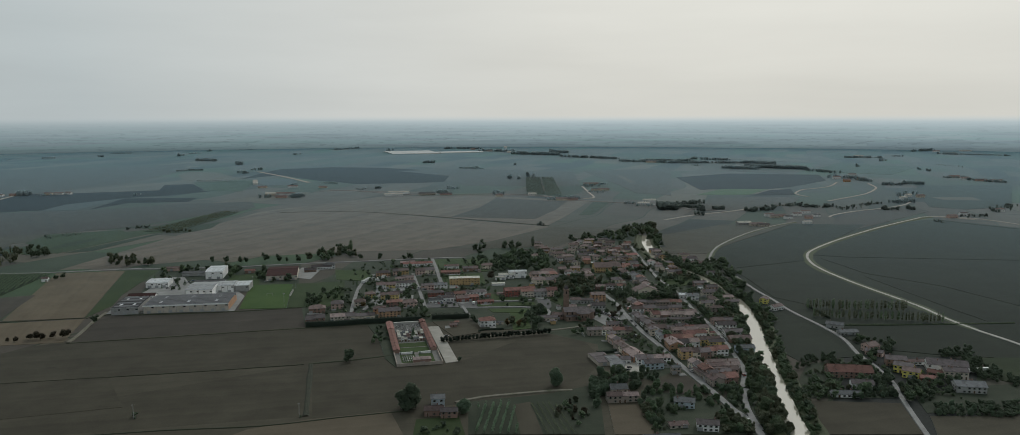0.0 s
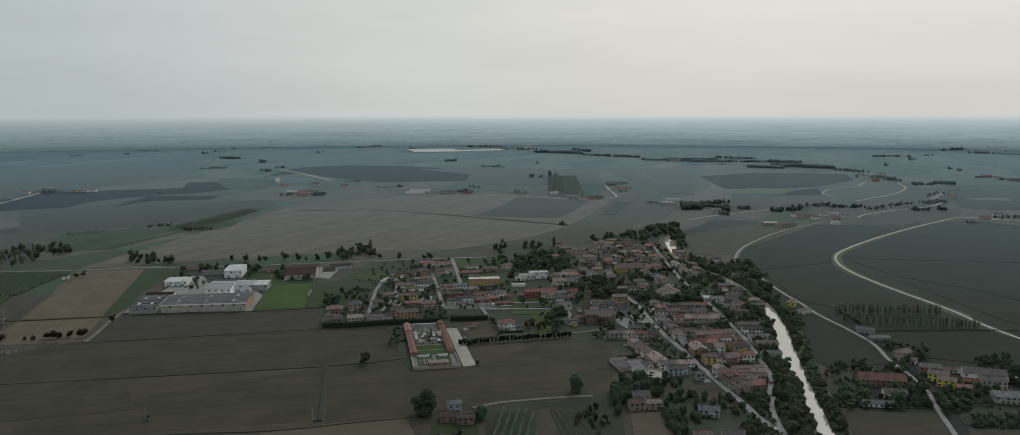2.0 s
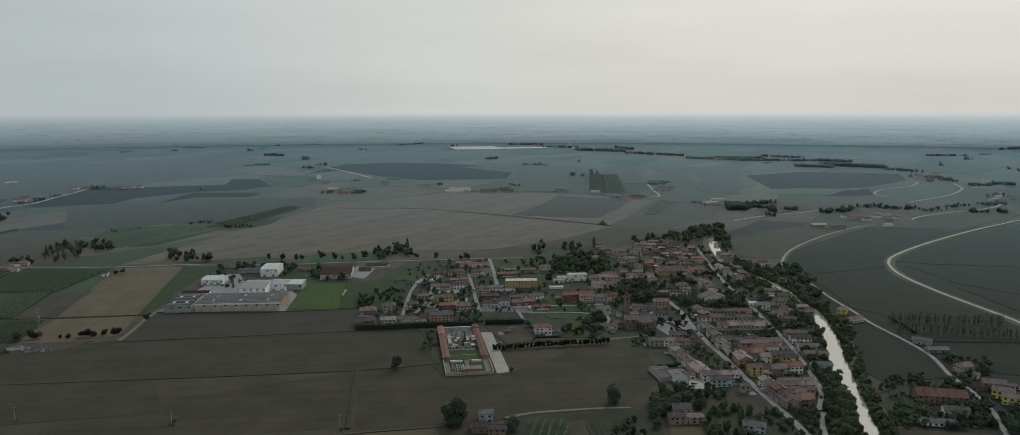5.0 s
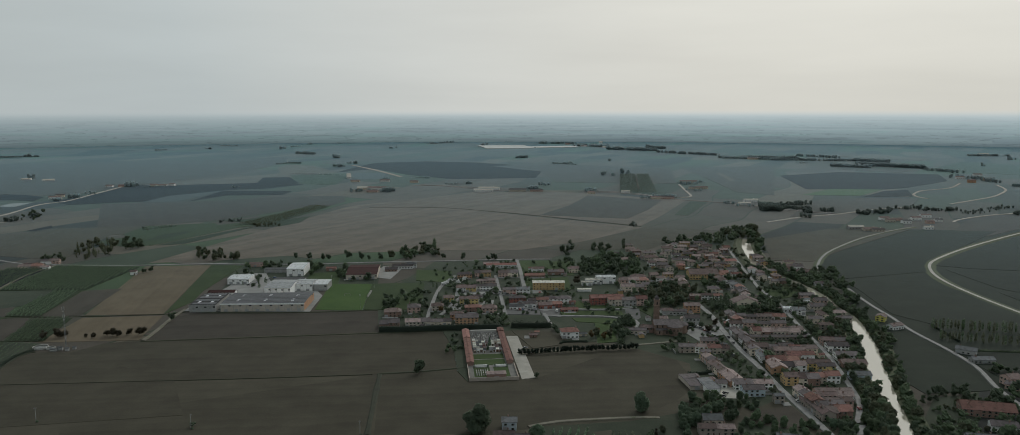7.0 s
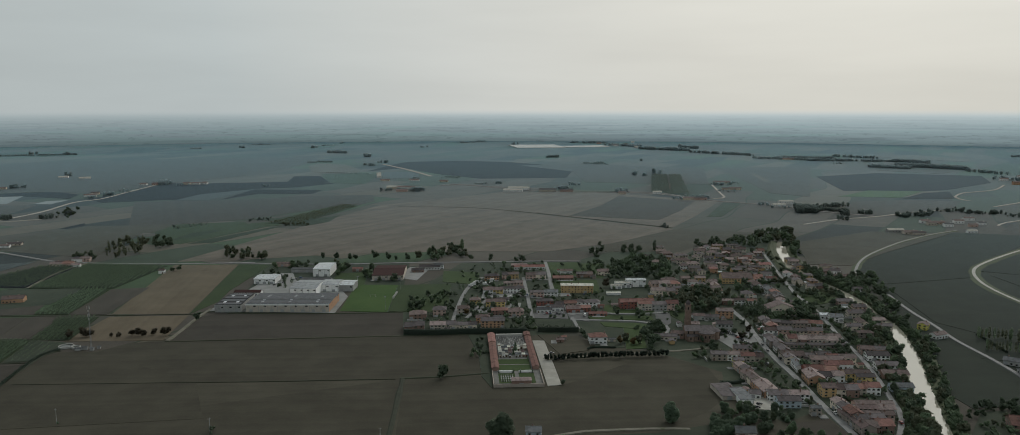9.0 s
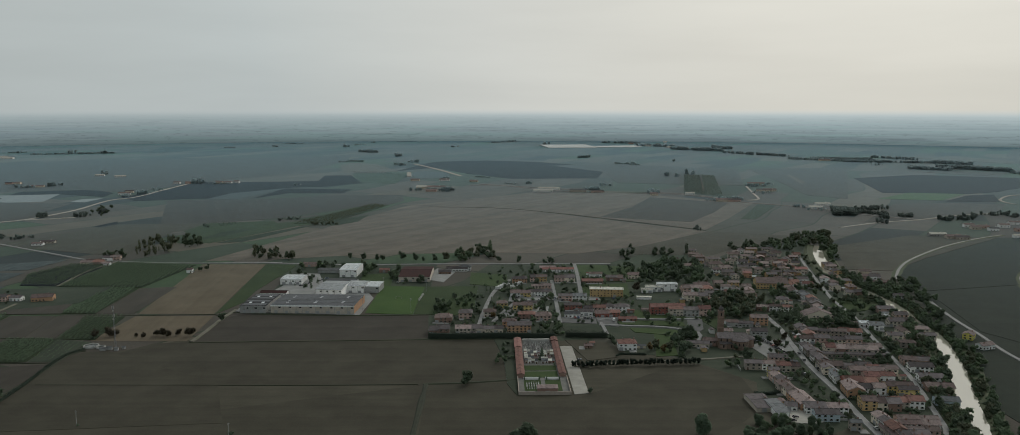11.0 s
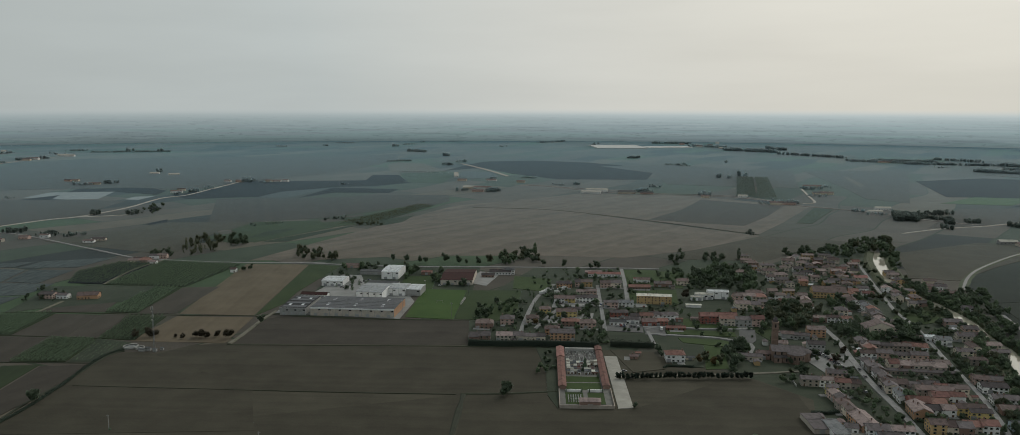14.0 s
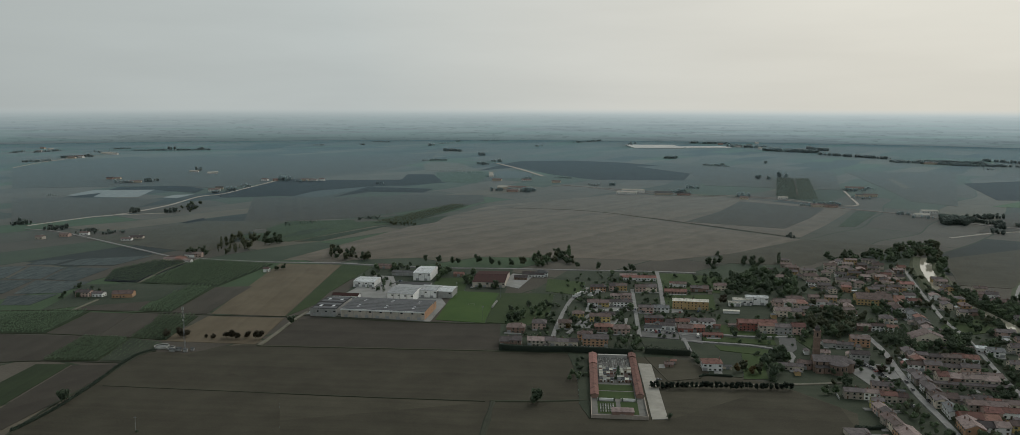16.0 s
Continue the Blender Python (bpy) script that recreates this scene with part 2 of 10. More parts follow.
def roof_mat(kind):
    t = {"tile": ((0.09968, 0.07504, 0.0707), (0.1848, 0.14, 0.1318)), "tile_red": ((0.1534, 0.08424, 0.0716), (0.2538, 0.1426, 0.1225)), "tile_brown": ((0.08208, 0.07182, 0.0732), (0.1505, 0.1322, 0.1342)),
         "tile_pale": ((0.1628, 0.1298, 0.1212), (0.275, 0.22, 0.2083)), "slate": ((0.10, 0.105, 0.11), (0.17, 0.175, 0.18)), "tin": ((0.31, 0.33, 0.34), (0.47, 0.49, 0.50)),
         "bitumen": ((0.045, 0.047, 0.050), (0.085, 0.088, 0.092)), "red_tin": ((0.058, 0.028, 0.028), (0.092, 0.042, 0.040)), "pale": ((0.42, 0.41, 0.36), (0.60, 0.58, 0.52))}[kind]
    return surface("roof_" + kind, t[0], t[1], grain=0.45, patch=3.5, rough=0.9 if kind != "tin" else 0.5, spec=0.15, bump=0.05, vary=0.42, stain=((0.05, 0.048, 0.04), 2.5, 0.5))


GLASS = surface("window_glass", (0.016, 0.018, 0.020), (0.030, 0.033, 0.036), rough=0.12, spec=0.6)
SHUTTER = surface("shutter_green", (0.055, 0.075, 0.055), (0.085, 0.10, 0.075), grain=0.3, patch=2.0, rough=0.6, vary=0.3)
FRAME = surface("window_surround_stone", (0.34, 0.33, 0.30), (0.46, 0.45, 0.42), grain=0.2, patch=1.0, rough=0.6)
DOORWOOD = surface("door_wood", (0.07, 0.045, 0.03), (0.13, 0.085, 0.055), grain=0.1, patch=0.8, rough=0.6)
CONCRETE = surface("concrete", (0.30, 0.30, 0.285), (0.45, 0.445, 0.425), grain=0.6, patch=6.0, stain=((0.17, 0.165, 0.15), 3.0, 0.5))
STEEL = surface("steel_paint", (0.30, 0.31, 0.32), (0.42, 0.43, 0.44), grain=0.2, patch=2.0, rough=0.45, metal=0.5)
BARK = surface("bark", (0.045, 0.036, 0.028), (0.095, 0.078, 0.060), grain=0.15, patch=1.0)
ASPHALT = surface("asphalt", (0.155, 0.155, 0.154), (0.235, 0.233, 0.229), grain=0.5, patch=9.0, rough=0.75, spec=0.4, stain=((0.10, 0.10, 0.10), 6.0, 0.5))
WHITE_ROAD = surface("white_gravel_road", (0.30, 0.29, 0.265), (0.44, 0.43, 0.40), grain=0.5, patch=6.0, rough=0.9, stain=((0.22, 0.20, 0.16), 5.0, 0.5))
DIRT_ROAD = surface("dirt_track", (0.12, 0.115, 0.09), (0.20, 0.185, 0.15), grain=0.5, patch=6.0, rough=0.9, stain=((0.07, 0.085, 0.04), 3.0, 0.7))
PAINT = surface("road_paint", (0.50, 0.50, 0.48), (0.68, 0.68, 0.66), grain=0.4, patch=3.0, rough=0.7)


# ---- mesh helpers ----
def mesh_object(name, bm, material, parent=None, label=""):
    me = bpy.data.meshes.new(name)
    bm.to_mesh(me)
    bm.free()
    for mt in (material if isinstance(material, (list, tuple)) else [material]):
        me.materials.append(mt)
    ob = new(name, me)
    if parent:
        ob.parent = parent
    if label:
        ob["label"] = label
    return ob


def part(name, bm, material, parent, label=""):
    return mesh_object(name, bm, material, parent, label)


def shared(name, me, parent, m, label=""):
    """A piece on mesh data that it shares with others like it."""
    ob = new(name, me)
    ob.parent = parent
    ob.matrix_basis = m
    if label:
        ob["label"] = label
    return ob


def add_box(bm, x0, y0, z0, x1, y1, z1, mi=0):
    v = [bm.verts.new(c) for c in ((x0, y0, z0), (x1, y0, z0), (x1, y1, z0), (x0, y1, z0), (x0, y0, z1), (x1, y0, z1), (x1, y1, z1), (x0, y1, z1))]
    for q in ((3, 2, 1, 0), (4, 5, 6, 7), (0, 1, 5, 4), (1, 2, 6, 5), (2, 3, 7, 6), (3, 0, 4, 7)):
        bm.faces.new([v[i] for i in q]).material_index = mi


def add_prism(bm, pts, x0, x1, mi=0):
    """A solid with the outline pts in (y, z), from x0 to x1."""
    a = [bm.verts.new((x0, y, z)) for y, z in pts]
    b = [bm.verts.new((x1, y, z)) for y, z in pts]
    k = len(pts)
    bm.faces.new(a[::-1]).material_index = mi
    bm.faces.new(b).material_index = mi
    for i in range(k):
        bm.faces.new((a[i], a[(i + 1) % k], b[(i + 1) % k], b[i])).material_index = mi


def add_tube(bm, p0, p1, r0, r1, sides=6, mi=0):
    a, b = Vector(p0), Vector(p1)
    d = (b - a).normalized()
    u = d.orthogonal().normalized()
    w = d.cross(u)
    ra, rb = [], []
    for i in range(sides):
        c, s = math.cos(2 * math.pi * i / sides), math.sin(2 * math.pi * i / sides)
        ra.append(bm.verts.new(a + (u * c + w * s) * r0))
        rb.append(bm.verts.new(b + (u * c + w * s) * r1))
    for i in range(sides):
        bm.faces.new((ra[i], ra[(i + 1) % sides], rb[(i + 1) % sides], rb[i])).material_index = mi
    bm.faces.new(ra[::-1]).material_index = mi
    bm.faces.new(rb).material_index = mi


def fix(bm):
    bmesh.ops.recalc_face_normals(bm, faces=bm.faces)
    return bm


LEVEL = [0]


def sheet(name, pts, material, ang=GRID, z=None):
    """A flat piece of land with a thin edge, its grain along ang."""
    if z is None:
        LEVEL[0] += 1
        z = 0.04 + 0.003 * LEVEL[0]
    cx, cy = sum(q[0] for q in pts) / len(pts), sum(q[1] for q in pts) / len(pts)
    r = Matrix.Rotation(radians(-ang), 3, "Z")
    bm = bmesh.new()
    top = [bm.verts.new(r @ Vector((x - cx, y - cy, 0))) for x, y in pts]
    bot = [bm.verts.new(v.co + Vector((0, 0, -z - 0.03))) for v in top]
    bm.faces.new(top)
    for i in range(len(pts)):
        j = (i + 1) % len(pts)
        bm.faces.new((top[j], top[i], bot[i], bot[j]))
    bmesh.ops.recalc_face_normals(bm, faces=bm.faces)
    bm.faces.ensure_lookup_table()
    if bm.faces[0].normal.z < 0:
        bmesh.ops.reverse_faces(bm, faces=bm.faces)
    ob = mesh_object(name, bm, material)
    ob.matrix_basis = pose(cx, cy, z, 0, 0, ang)
    return ob


FIELD_WORDS = {"soil": "bare brown ploughed field", "soil_grey": "bare grey-brown harrowed field", "strips": "wide harrowed field in pale and dark strips", "soil_dark": "freshly ploughed dark field", "soil_green": "field with thin green growth on soil",
               "tan": "dry tan stubble field", "tan_grey": "pale dry stubble field", "grass": "dark green grass field", "lawn": "mown green lawn", "pitch": "mown green sports pitch",
               "crop": "dark green leafy crop field", "scrub": "rough grassy ground with weeds", "net": "rows of fruit under grey hail nets", "plastic": "pale plastic greenhouse tunnels",
               "gravel": "pale gravel parking ground", "yard": "grey paved yard", "tarmac": "grey asphalt yard"}


def field(kind, *pts, ang=GRID):
    ob = sheet("field" if kind not in ("gravel", "yard", "tarmac") else "pavement", pts, field_mat(kind), ang)
    return tagged(ob, FIELD_WORDS[kind] + " on the flat plain", "field" if kind not in ("gravel", "yard", "tarmac") else "pavement", kind="structure")


def smooth_line(pts, step=8.0):
    """A soft curve through the points, cut into short steps."""
    p = [Vector((x, y, 0)) for x, y in pts]
    out = []
    for i in range(len(p) - 1):
        a, b, c, d = p[max(i - 1, 0)], p[i], p[i + 1], p[min(i + 2, len(p) - 1)]
        k = max(1, int((c - b).length / step))
        for j in range(k):
            t = j / k
            out.append(0.5 * ((2 * b) + (c - a) * t + (2 * a - 5 * b + 4 * c - d) * t * t + (3 * b - a - 3 * c + d) * t ** 3))
    out.append(p[-1])
    return out


def ribbon(name, pts, width, material, z, thick=0.15, step=8.0, wob=0.0, offset=0.0, profile=None):
    """A strip of even width along a curve; profile gives (side, height) pairs across it in metres instead."""
    line = smooth_line(pts, step)
    prof = profile or ((-width / 2, -thick), (-width / 2, 0), (width / 2, 0), (width / 2, -thick))
    bm = bmesh.new()
    prev = None
    for i, q in enumerate(line):
        d = (line[min(i + 1, len(line) - 1)] - line[max(i - 1, 0)]).normalized()
        s = Vector((d.y, -d.x, 0))
        w = 1 + wob * noise.noise(q * 0.05)
        cur = [bm.verts.new(q + s * (o * w + offset) + Vector((0, 0, z + h))) for o, h in prof]
        if prev:
            for k in range(len(prof) - 1):
                bm.faces.new((prev[k], cur[k], cur[k + 1], prev[k + 1]))
        prev = cur
    bmesh.ops.recalc_face_normals(bm, faces=bm.faces)
    if sum(f.normal.z * f.calc_area() for f in bm.faces) < 0:
        bmesh.ops.reverse_faces(bm, faces=bm.faces)
    return mesh_object(name, bm, material)


ROAD_LEVEL = [0]


def road(kind, width, *pts):
    ROAD_LEVEL[0] += 1
    z = 0.64 + 0.006 * ROAD_LEVEL[0]
    WAYS.extend((q.x, q.y, width / 2) for q in smooth_line(pts, 4.0))
    mt, words = {"asphalt": (ASPHALT, "grey asphalt road with worn edges"), "white": (WHITE_ROAD, "pale gravel road on the plain"), "dirt": (DIRT_ROAD, "narrow dirt farm track with grassy middle")}[kind]
    prof = ((-width / 2 - 0.3, -0.8), (-width / 2, 0), (width / 2, 0), (width / 2 + 0.3, -0.8))
    ob = ribbon("road", pts, width, mt, z, profile=prof, wob=0.08 if kind != "asphalt" else 0.02)
    return tagged(ob, words, "road", kind="structure")


def ditch(width, *pts, kind="scrub"):
    """A grassy field edge."""
    ob = ribbon("field_edge", pts, width, surface("verge_grass", (0.022, 0.027, 0.016), (0.042, 0.047, 0.028), grain=1.0, patch=9.0, vary=0.2), 0.55, profile=((-width / 2, -0.5), (-width / 4, -0.2 + 0.1 * width), (width / 4, -0.15 + 0.1 * width), (width / 2, -0.5)), wob=0.5, step=6.0)
    return tagged(ob, "dark overgrown grassy edge between fields", "field edge", kind="structure")

# ---- kinds of things ----
PLOTS = []                                      # built plots: x, y, half length, half width, turn
WAYS = []                                       # points along the roads: x, y, half width

def stepped(name, outline, z0, z1, mats):
    """One solid with a stepped outline in plan: (x, depth, material of the face that follows)."""
    bm = bmesh.new()
    pts = [(x, d) for x, d, _ in outline]
    pts += [(outline[-1][0], -0.02), (outline[0][0], -0.02)]
    lo, hi = [bm.verts.new((x, y, z0)) for x, y in pts], [bm.verts.new((x, y, z1)) for x, y in pts]
    k = len(pts)
    for i in range(k):
        j = (i + 1) % k
        f = bm.faces.new((lo[i], lo[j], hi[j], hi[i]))
        f.material_index = outline[i][2] if i < len(outline) else 1
    bm.faces.new(lo).material_index = 1
    bm.faces.new(hi[::-1]).material_index = 1
    me = bpy.data.meshes.new(name)
    fix(bm).to_mesh(me)
    bm.free()
    for mt in mats:
        me.materials.append(mt)
    return me


def window_mesh(w, h, shutters):
    a, f = w / 2, w / 2 + 0.07
    o = [(-a, 0.14, 1), (-a, 0.04, 0), (a, 0.04, 1), (a, 0.14, 1)]
    if shutters:
        g = f + w * 0.45
        o = [(-g, 0.08, 2), (-f, 0.08, 1), (-f, 0.14, 1)] + o + [(f, 0.14, 1), (f, 0.08, 2), (g, 0.08, 1)]
    else:
        o = [(-f, 0.14, 1)] + o + [(f, 0.14, 1)]
    return stepped("window", o, 0, h, (GLASS, FRAME, SHUTTER))


WIN = {"plain": window_mesh(1.0, 1.3, False), "shutter": window_mesh(0.9, 1.3, True), "small": window_mesh(0.8, 0.8, False), "wide": window_mesh(2.2, 1.3, False)}


def door_mesh(w, h, material):
    a, f = w / 2, w / 2 + 0.14
    return stepped("door", [(-f, 0.16, 1), (-a, 0.16, 1), (-a, 0.05, 0), (a, 0.05, 1), (a, 0.16, 1), (f, 0.16, 1)], 0, h, (material, FRAME))


DOOR = door_mesh(1.2, 2.2, DOORWOOD)
GATE = door_mesh(3.2, 2.8, STEEL)


def chimney_mesh():
    bm = bmesh.new()
    prev = None
    for r, z in ((0.32, -0.9), (0.32, 1.05), (0.44, 1.1), (0.44, 1.24), (0.26, 1.26), (0.26, 1.45), (0.46, 1.47), (0.06, 1.8)):
        cur = [bm.verts.new((x * r, y * r, z)) for x, y in ((-1, -1), (1, -1), (1, 1), (-1, 1))]
        if prev:
            for i in range(4):
                bm.faces.new((prev[i], prev[(i + 1) % 4], cur[(i + 1) % 4], cur[i])).material_index = 1 if z > 1.5 else 0
        prev = cur
    bm.faces.new(prev)
    me = bpy.data.meshes.new("chimney")
    fix(bm).to_mesh(me)
    bm.free()
    me.materials.append(wall_mat("brick"))
    me.materials.append(roof_mat("tile"))
    return me


CHIMNEY = chimney_mesh()
VIEW = Vector((6, 60, 0))                       # ground below the camera's path, which house fronts are fitted to


def facade(parent, rng, L, W, h, style, doors=True):
    """Windows, storey by storey, and a door, only on the sides facing the camera."""
    storeys = max(1, int(h / 2.25))
    inv = parent.matrix_basis.inverted()
    far = (parent.matrix_basis.translation - VIEW).length > 1250
    to = (inv @ VIEW).to_2d()
    sides = ((0, -W / 2, 0, L, to.y < 0), (0, W / 2, 180, L, to.y > 0), (-L / 2, 0, -90, W, to.x < 0), (L / 2, 0, 90, W, to.x > 0))
    for x, y, turn, length, faces in sides:
        if not faces:
            continue
        n = max(1, int(length / 3.3)) if length > 3 else 0
        if far:
            n = min(n, 2)
        frame_m = pose(x, y, 0, 0, 0, turn)
        gap = length / max(n, 1)
        gate_at = rng.randrange(n) if (n and doors and length >= L * 0.9) else -1
        for s in range(storeys):
            zz = 0.75 + s * (h - 0.2) / storeys
            for i in range(n):
                u = -length / 2 + gap * (i + 0.5)
                m = frame_m @ pose(u, 0, 0, 0, 0, 180)
                if s == 0 and i == gate_at:
                    shared("door", DOOR if rng.random() < 0.6 else GATE, parent, m)
                elif rng.random() < 0.88:
                    shared("window", WIN[style], parent, m @ pose(0, 0, zz))


WALL_WORDS = {"white": "white", "cream": "cream", "beige": "beige", "pink": "pink", "yellow": "yellow", "ochre": "ochre", "orange": "orange", "brick": "bare brick", "red": "red", "grey": "grey", "stone": "weathered stone", "blue": "pale blue", "lemon": "lemon yellow"}
ROOF_WORDS = {"tile": "terracotta tile", "tile_red": "red tile", "tile_brown": "brown tile", "tile_pale": "pale tile", "slate": "grey slate", "tin": "pale metal", "bitumen": "dark flat", "red_tin": "dark red metal", "pale": "pale flat"}


def roof_bm(L, W, h, rise, hip, over=0.55):
    bm = bmesh.new()
    a, b = L / 2 + over, W / 2 + over
    drop = rise * over / (W / 2)
    t = 0.22
    if hip:
        k = max(a - b * hip, 0.15)
        lo = [bm.verts.new((x, y, h - drop)) for x, y in ((-a, -b), (a, -b), (a, b), (-a, b))]
        up = [bm.verts.new((x, y, h - drop + t)) for x, y in ((-a, -b), (a, -b), (a, b), (-a, b))]
        r = [bm.verts.new((-k, 0, h + rise + t)), bm.verts.new((k, 0, h + rise + t))]
        bm.faces.new(lo[::-1])
        for i in range(4):
            j = (i + 1) % 4
            bm.faces.new((lo[i], lo[j], up[j], up[i]))
        bm.faces.new((up[0], up[1], r[1], r[0]))
        bm.faces.new((up[1], up[2], r[1]))
        bm.faces.new((up[2], up[3], r[0], r[1]))
        bm.faces.new((up[3], up[0], r[0]))
    else:
        add_prism(bm, ((-b, h - drop), (0, h + rise), (b, h - drop), (b, h - drop + t), (0, h + rise + t), (-b, h - drop + t)), -a, a)
        add_tube(bm, (-a, 0, h + rise + t), (a, 0, h + rise + t), 0.16, 0.16, 5)
    return fix(bm)


HOUSE_NO = [0]
FAR_HOUSES, FAR_MATS = bmesh.new(), []


def far_house(x, y, L, W, h, ang, wall, roof):
    """A farmhouse far out on the plain: walls, gables, roof with eaves, dark openings and a chimney, among the many."""
    slots = []
    roof = {"tile_red": "tile_brown", "tile": "tile_pale", "tin": "pale"}.get(roof, roof)
    for mt in (wall_mat(wall), roof_mat(roof), GLASS):
        if mt not in FAR_MATS:
            FAR_MATS.append(mt)
        slots.append(FAR_MATS.index(mt))
    rise, o = W * 0.2, 0.5
    k = len(FAR_HOUSES.verts)
    add_prism(FAR_HOUSES, ((-W / 2, -0.3), (W / 2, -0.3), (W / 2, h), (0, h + rise - 0.05), (-W / 2, h)), -L / 2, L / 2, slots[0])
    drop = rise * o / (W / 2)
    add_prism(FAR_HOUSES, ((-W / 2 - o, h - drop), (0, h + rise), (W / 2 + o, h - drop), (W / 2 + o, h - drop + 0.25), (0, h + rise + 0.25), (-W / 2 - o, h - drop + 0.25)), -L / 2 - o, L / 2 + o, slots[1])
    add_box(FAR_HOUSES, L * 0.2, -0.4, h, L * 0.2 + 0.8, 0.4, h + rise + 1.2, slots[0])
    for i in range(max(2, int(L / 5))):
        u = -L / 2 + L * (i + 0.5) / max(2, int(L / 5))
        add_box(FAR_HOUSES, u - 0.6, -W / 2 - 0.06, 0.9, u + 0.6, -W / 2 + 0.1, 2.3, slots[2])
    FAR_HOUSES.verts.ensure_lookup_table()
    bmesh.ops.transform(FAR_HOUSES, matrix=pose(x, y, 0, 0, 0, ang), verts=FAR_HOUSES.verts[k:])


def house(x, y, L, W, h, ang, wall="cream", roof="tile", hip=0.0, style="shutter", rise=None, doors=True, lean_to=0, row=True):
    """A house: walls with gables, a roof with eaves and ridge, chimneys, windows and doors. A long one is a row of several."""
    if row and L >= (17 if not hip else 20) and h >= 4.0 and style == "shutter" and wall not in ("red", "yellow", "lemon", "orange", "ochre") and math.hypot(x, y) < 1250 and (x < 235 or y > 860):
        dice = random.Random(int(x * 31 + y * 17))
        k = max(2, round(L / 9.5))
        cuts = [0.0] + [(i + dice.uniform(-0.25, 0.25)) / k for i in range(1, k)] + [1.0]
        c, sn = math.cos(radians(ang)), math.sin(radians(ang))
        for u0, u1 in zip(cuts, cuts[1:]):
            u, v = ((u0 + u1) / 2 - 0.5) * L, dice.uniform(-0.6, 0.6)
            w = wall if dice.random() < 0.4 else dice.choice(("cream", "beige", "brick", "pink", "brick", "ochre", "stone", "beige"))
            rf = roof if dice.random() < 0.35 else dice.choice(("tile", "tile_brown", "tile_pale", "tile_red", "tile"))
            house(x + u * c - v * sn, y + u * sn + v * c, (u1 - u0) * L + 0.02, W * dice.uniform(0.86, 1.08), h * dice.uniform(0.82, 1.14), ang, w, rf, 0.0, style, None, doors, lean_to if dice.random() < 0.4 else 0, False)
        return
    HOUSE_NO[0] += 1
    PLOTS.append((x, y, L / 2, W / 2, radians(ang)))
    if math.hypot(x - VIEW.x, y - VIEW.y) > 1240:
        return far_house(x, y, L, W, h, ang, wall, roof)
    rng = random.Random(HOUSE_NO[0] * 17 + 3)
    rise = rise if rise is not None else W * rng.uniform(0.17, 0.23)
    luck = rng.random()
    if roof == "tile":
        roof = "tile_brown" if luck < 0.26 else ("tile_pale" if luck < 0.42 else ("tile_red" if luck < 0.50 else roof))
    if wall in ("beige", "brick") and h > 4.0 and rng.random() < 0.14:
        wall = rng.choice(("white", "cream", "white", "pink"))
    top = new("house")
    top.matrix_basis = pose(x, y, 0, 0, 0, ang)
    bm = bmesh.new()
    if hip:
        add_box(bm, -L / 2, -W / 2, -0.3, L / 2, W / 2, h, 0)
    else:
        add_prism(bm, ((-W / 2, -0.3), (W / 2, -0.3), (W / 2, h), (0, h + rise - 0.02), (-W / 2, h)), -L / 2, L / 2)
    part("wall", fix(bm), wall_mat(wall), top)
    tiles = part("roof", roof_bm(L, W, h, rise, hip), roof_mat(roof), top)
    for _ in range(1 if L < 16 else 1 + int(L / 14)):
        u, v = rng.uniform(-0.38, 0.38) * L, rng.uniform(-0.25, 0.25) * W
        shared("chimney", CHIMNEY, tiles, pose(u, v, h + rise * (1 - abs(v) / (W / 2))))
    facade(top, rng, L, W, h, style, doors)
    if lean_to:
        bm = bmesh.new()
        d = lean_to
        add_prism(bm, ((-W / 2 - d, -0.3), (-W / 2 - 0.01, -0.3), (-W / 2 - 0.01, 3.1), (-W / 2 - d, 2.5)), -L * 0.42, L * 0.25)
        part("lean_to", fix(bm), wall_mat(wall), top)
        bm = bmesh.new()
        add_prism(bm, ((-W / 2 - d - 0.4, 2.44), (-W / 2 - 0.01, 3.14), (-W / 2 - 0.01, 3.34), (-W / 2 - d - 0.4, 2.62)), -L * 0.42 - 0.3, L * 0.25 + 0.3)
        part("lean_to_roof", fix(bm), roof_mat(roof), top)
    storeys = "three-storey" if h >= 6.7 else ("two-storey" if h >= 4.3 else "low")
    return tagged(top, f"{storeys} {WALL_WORDS[wall]} house with a {ROOF_WORDS[roof]} roof", "house", "village houses")


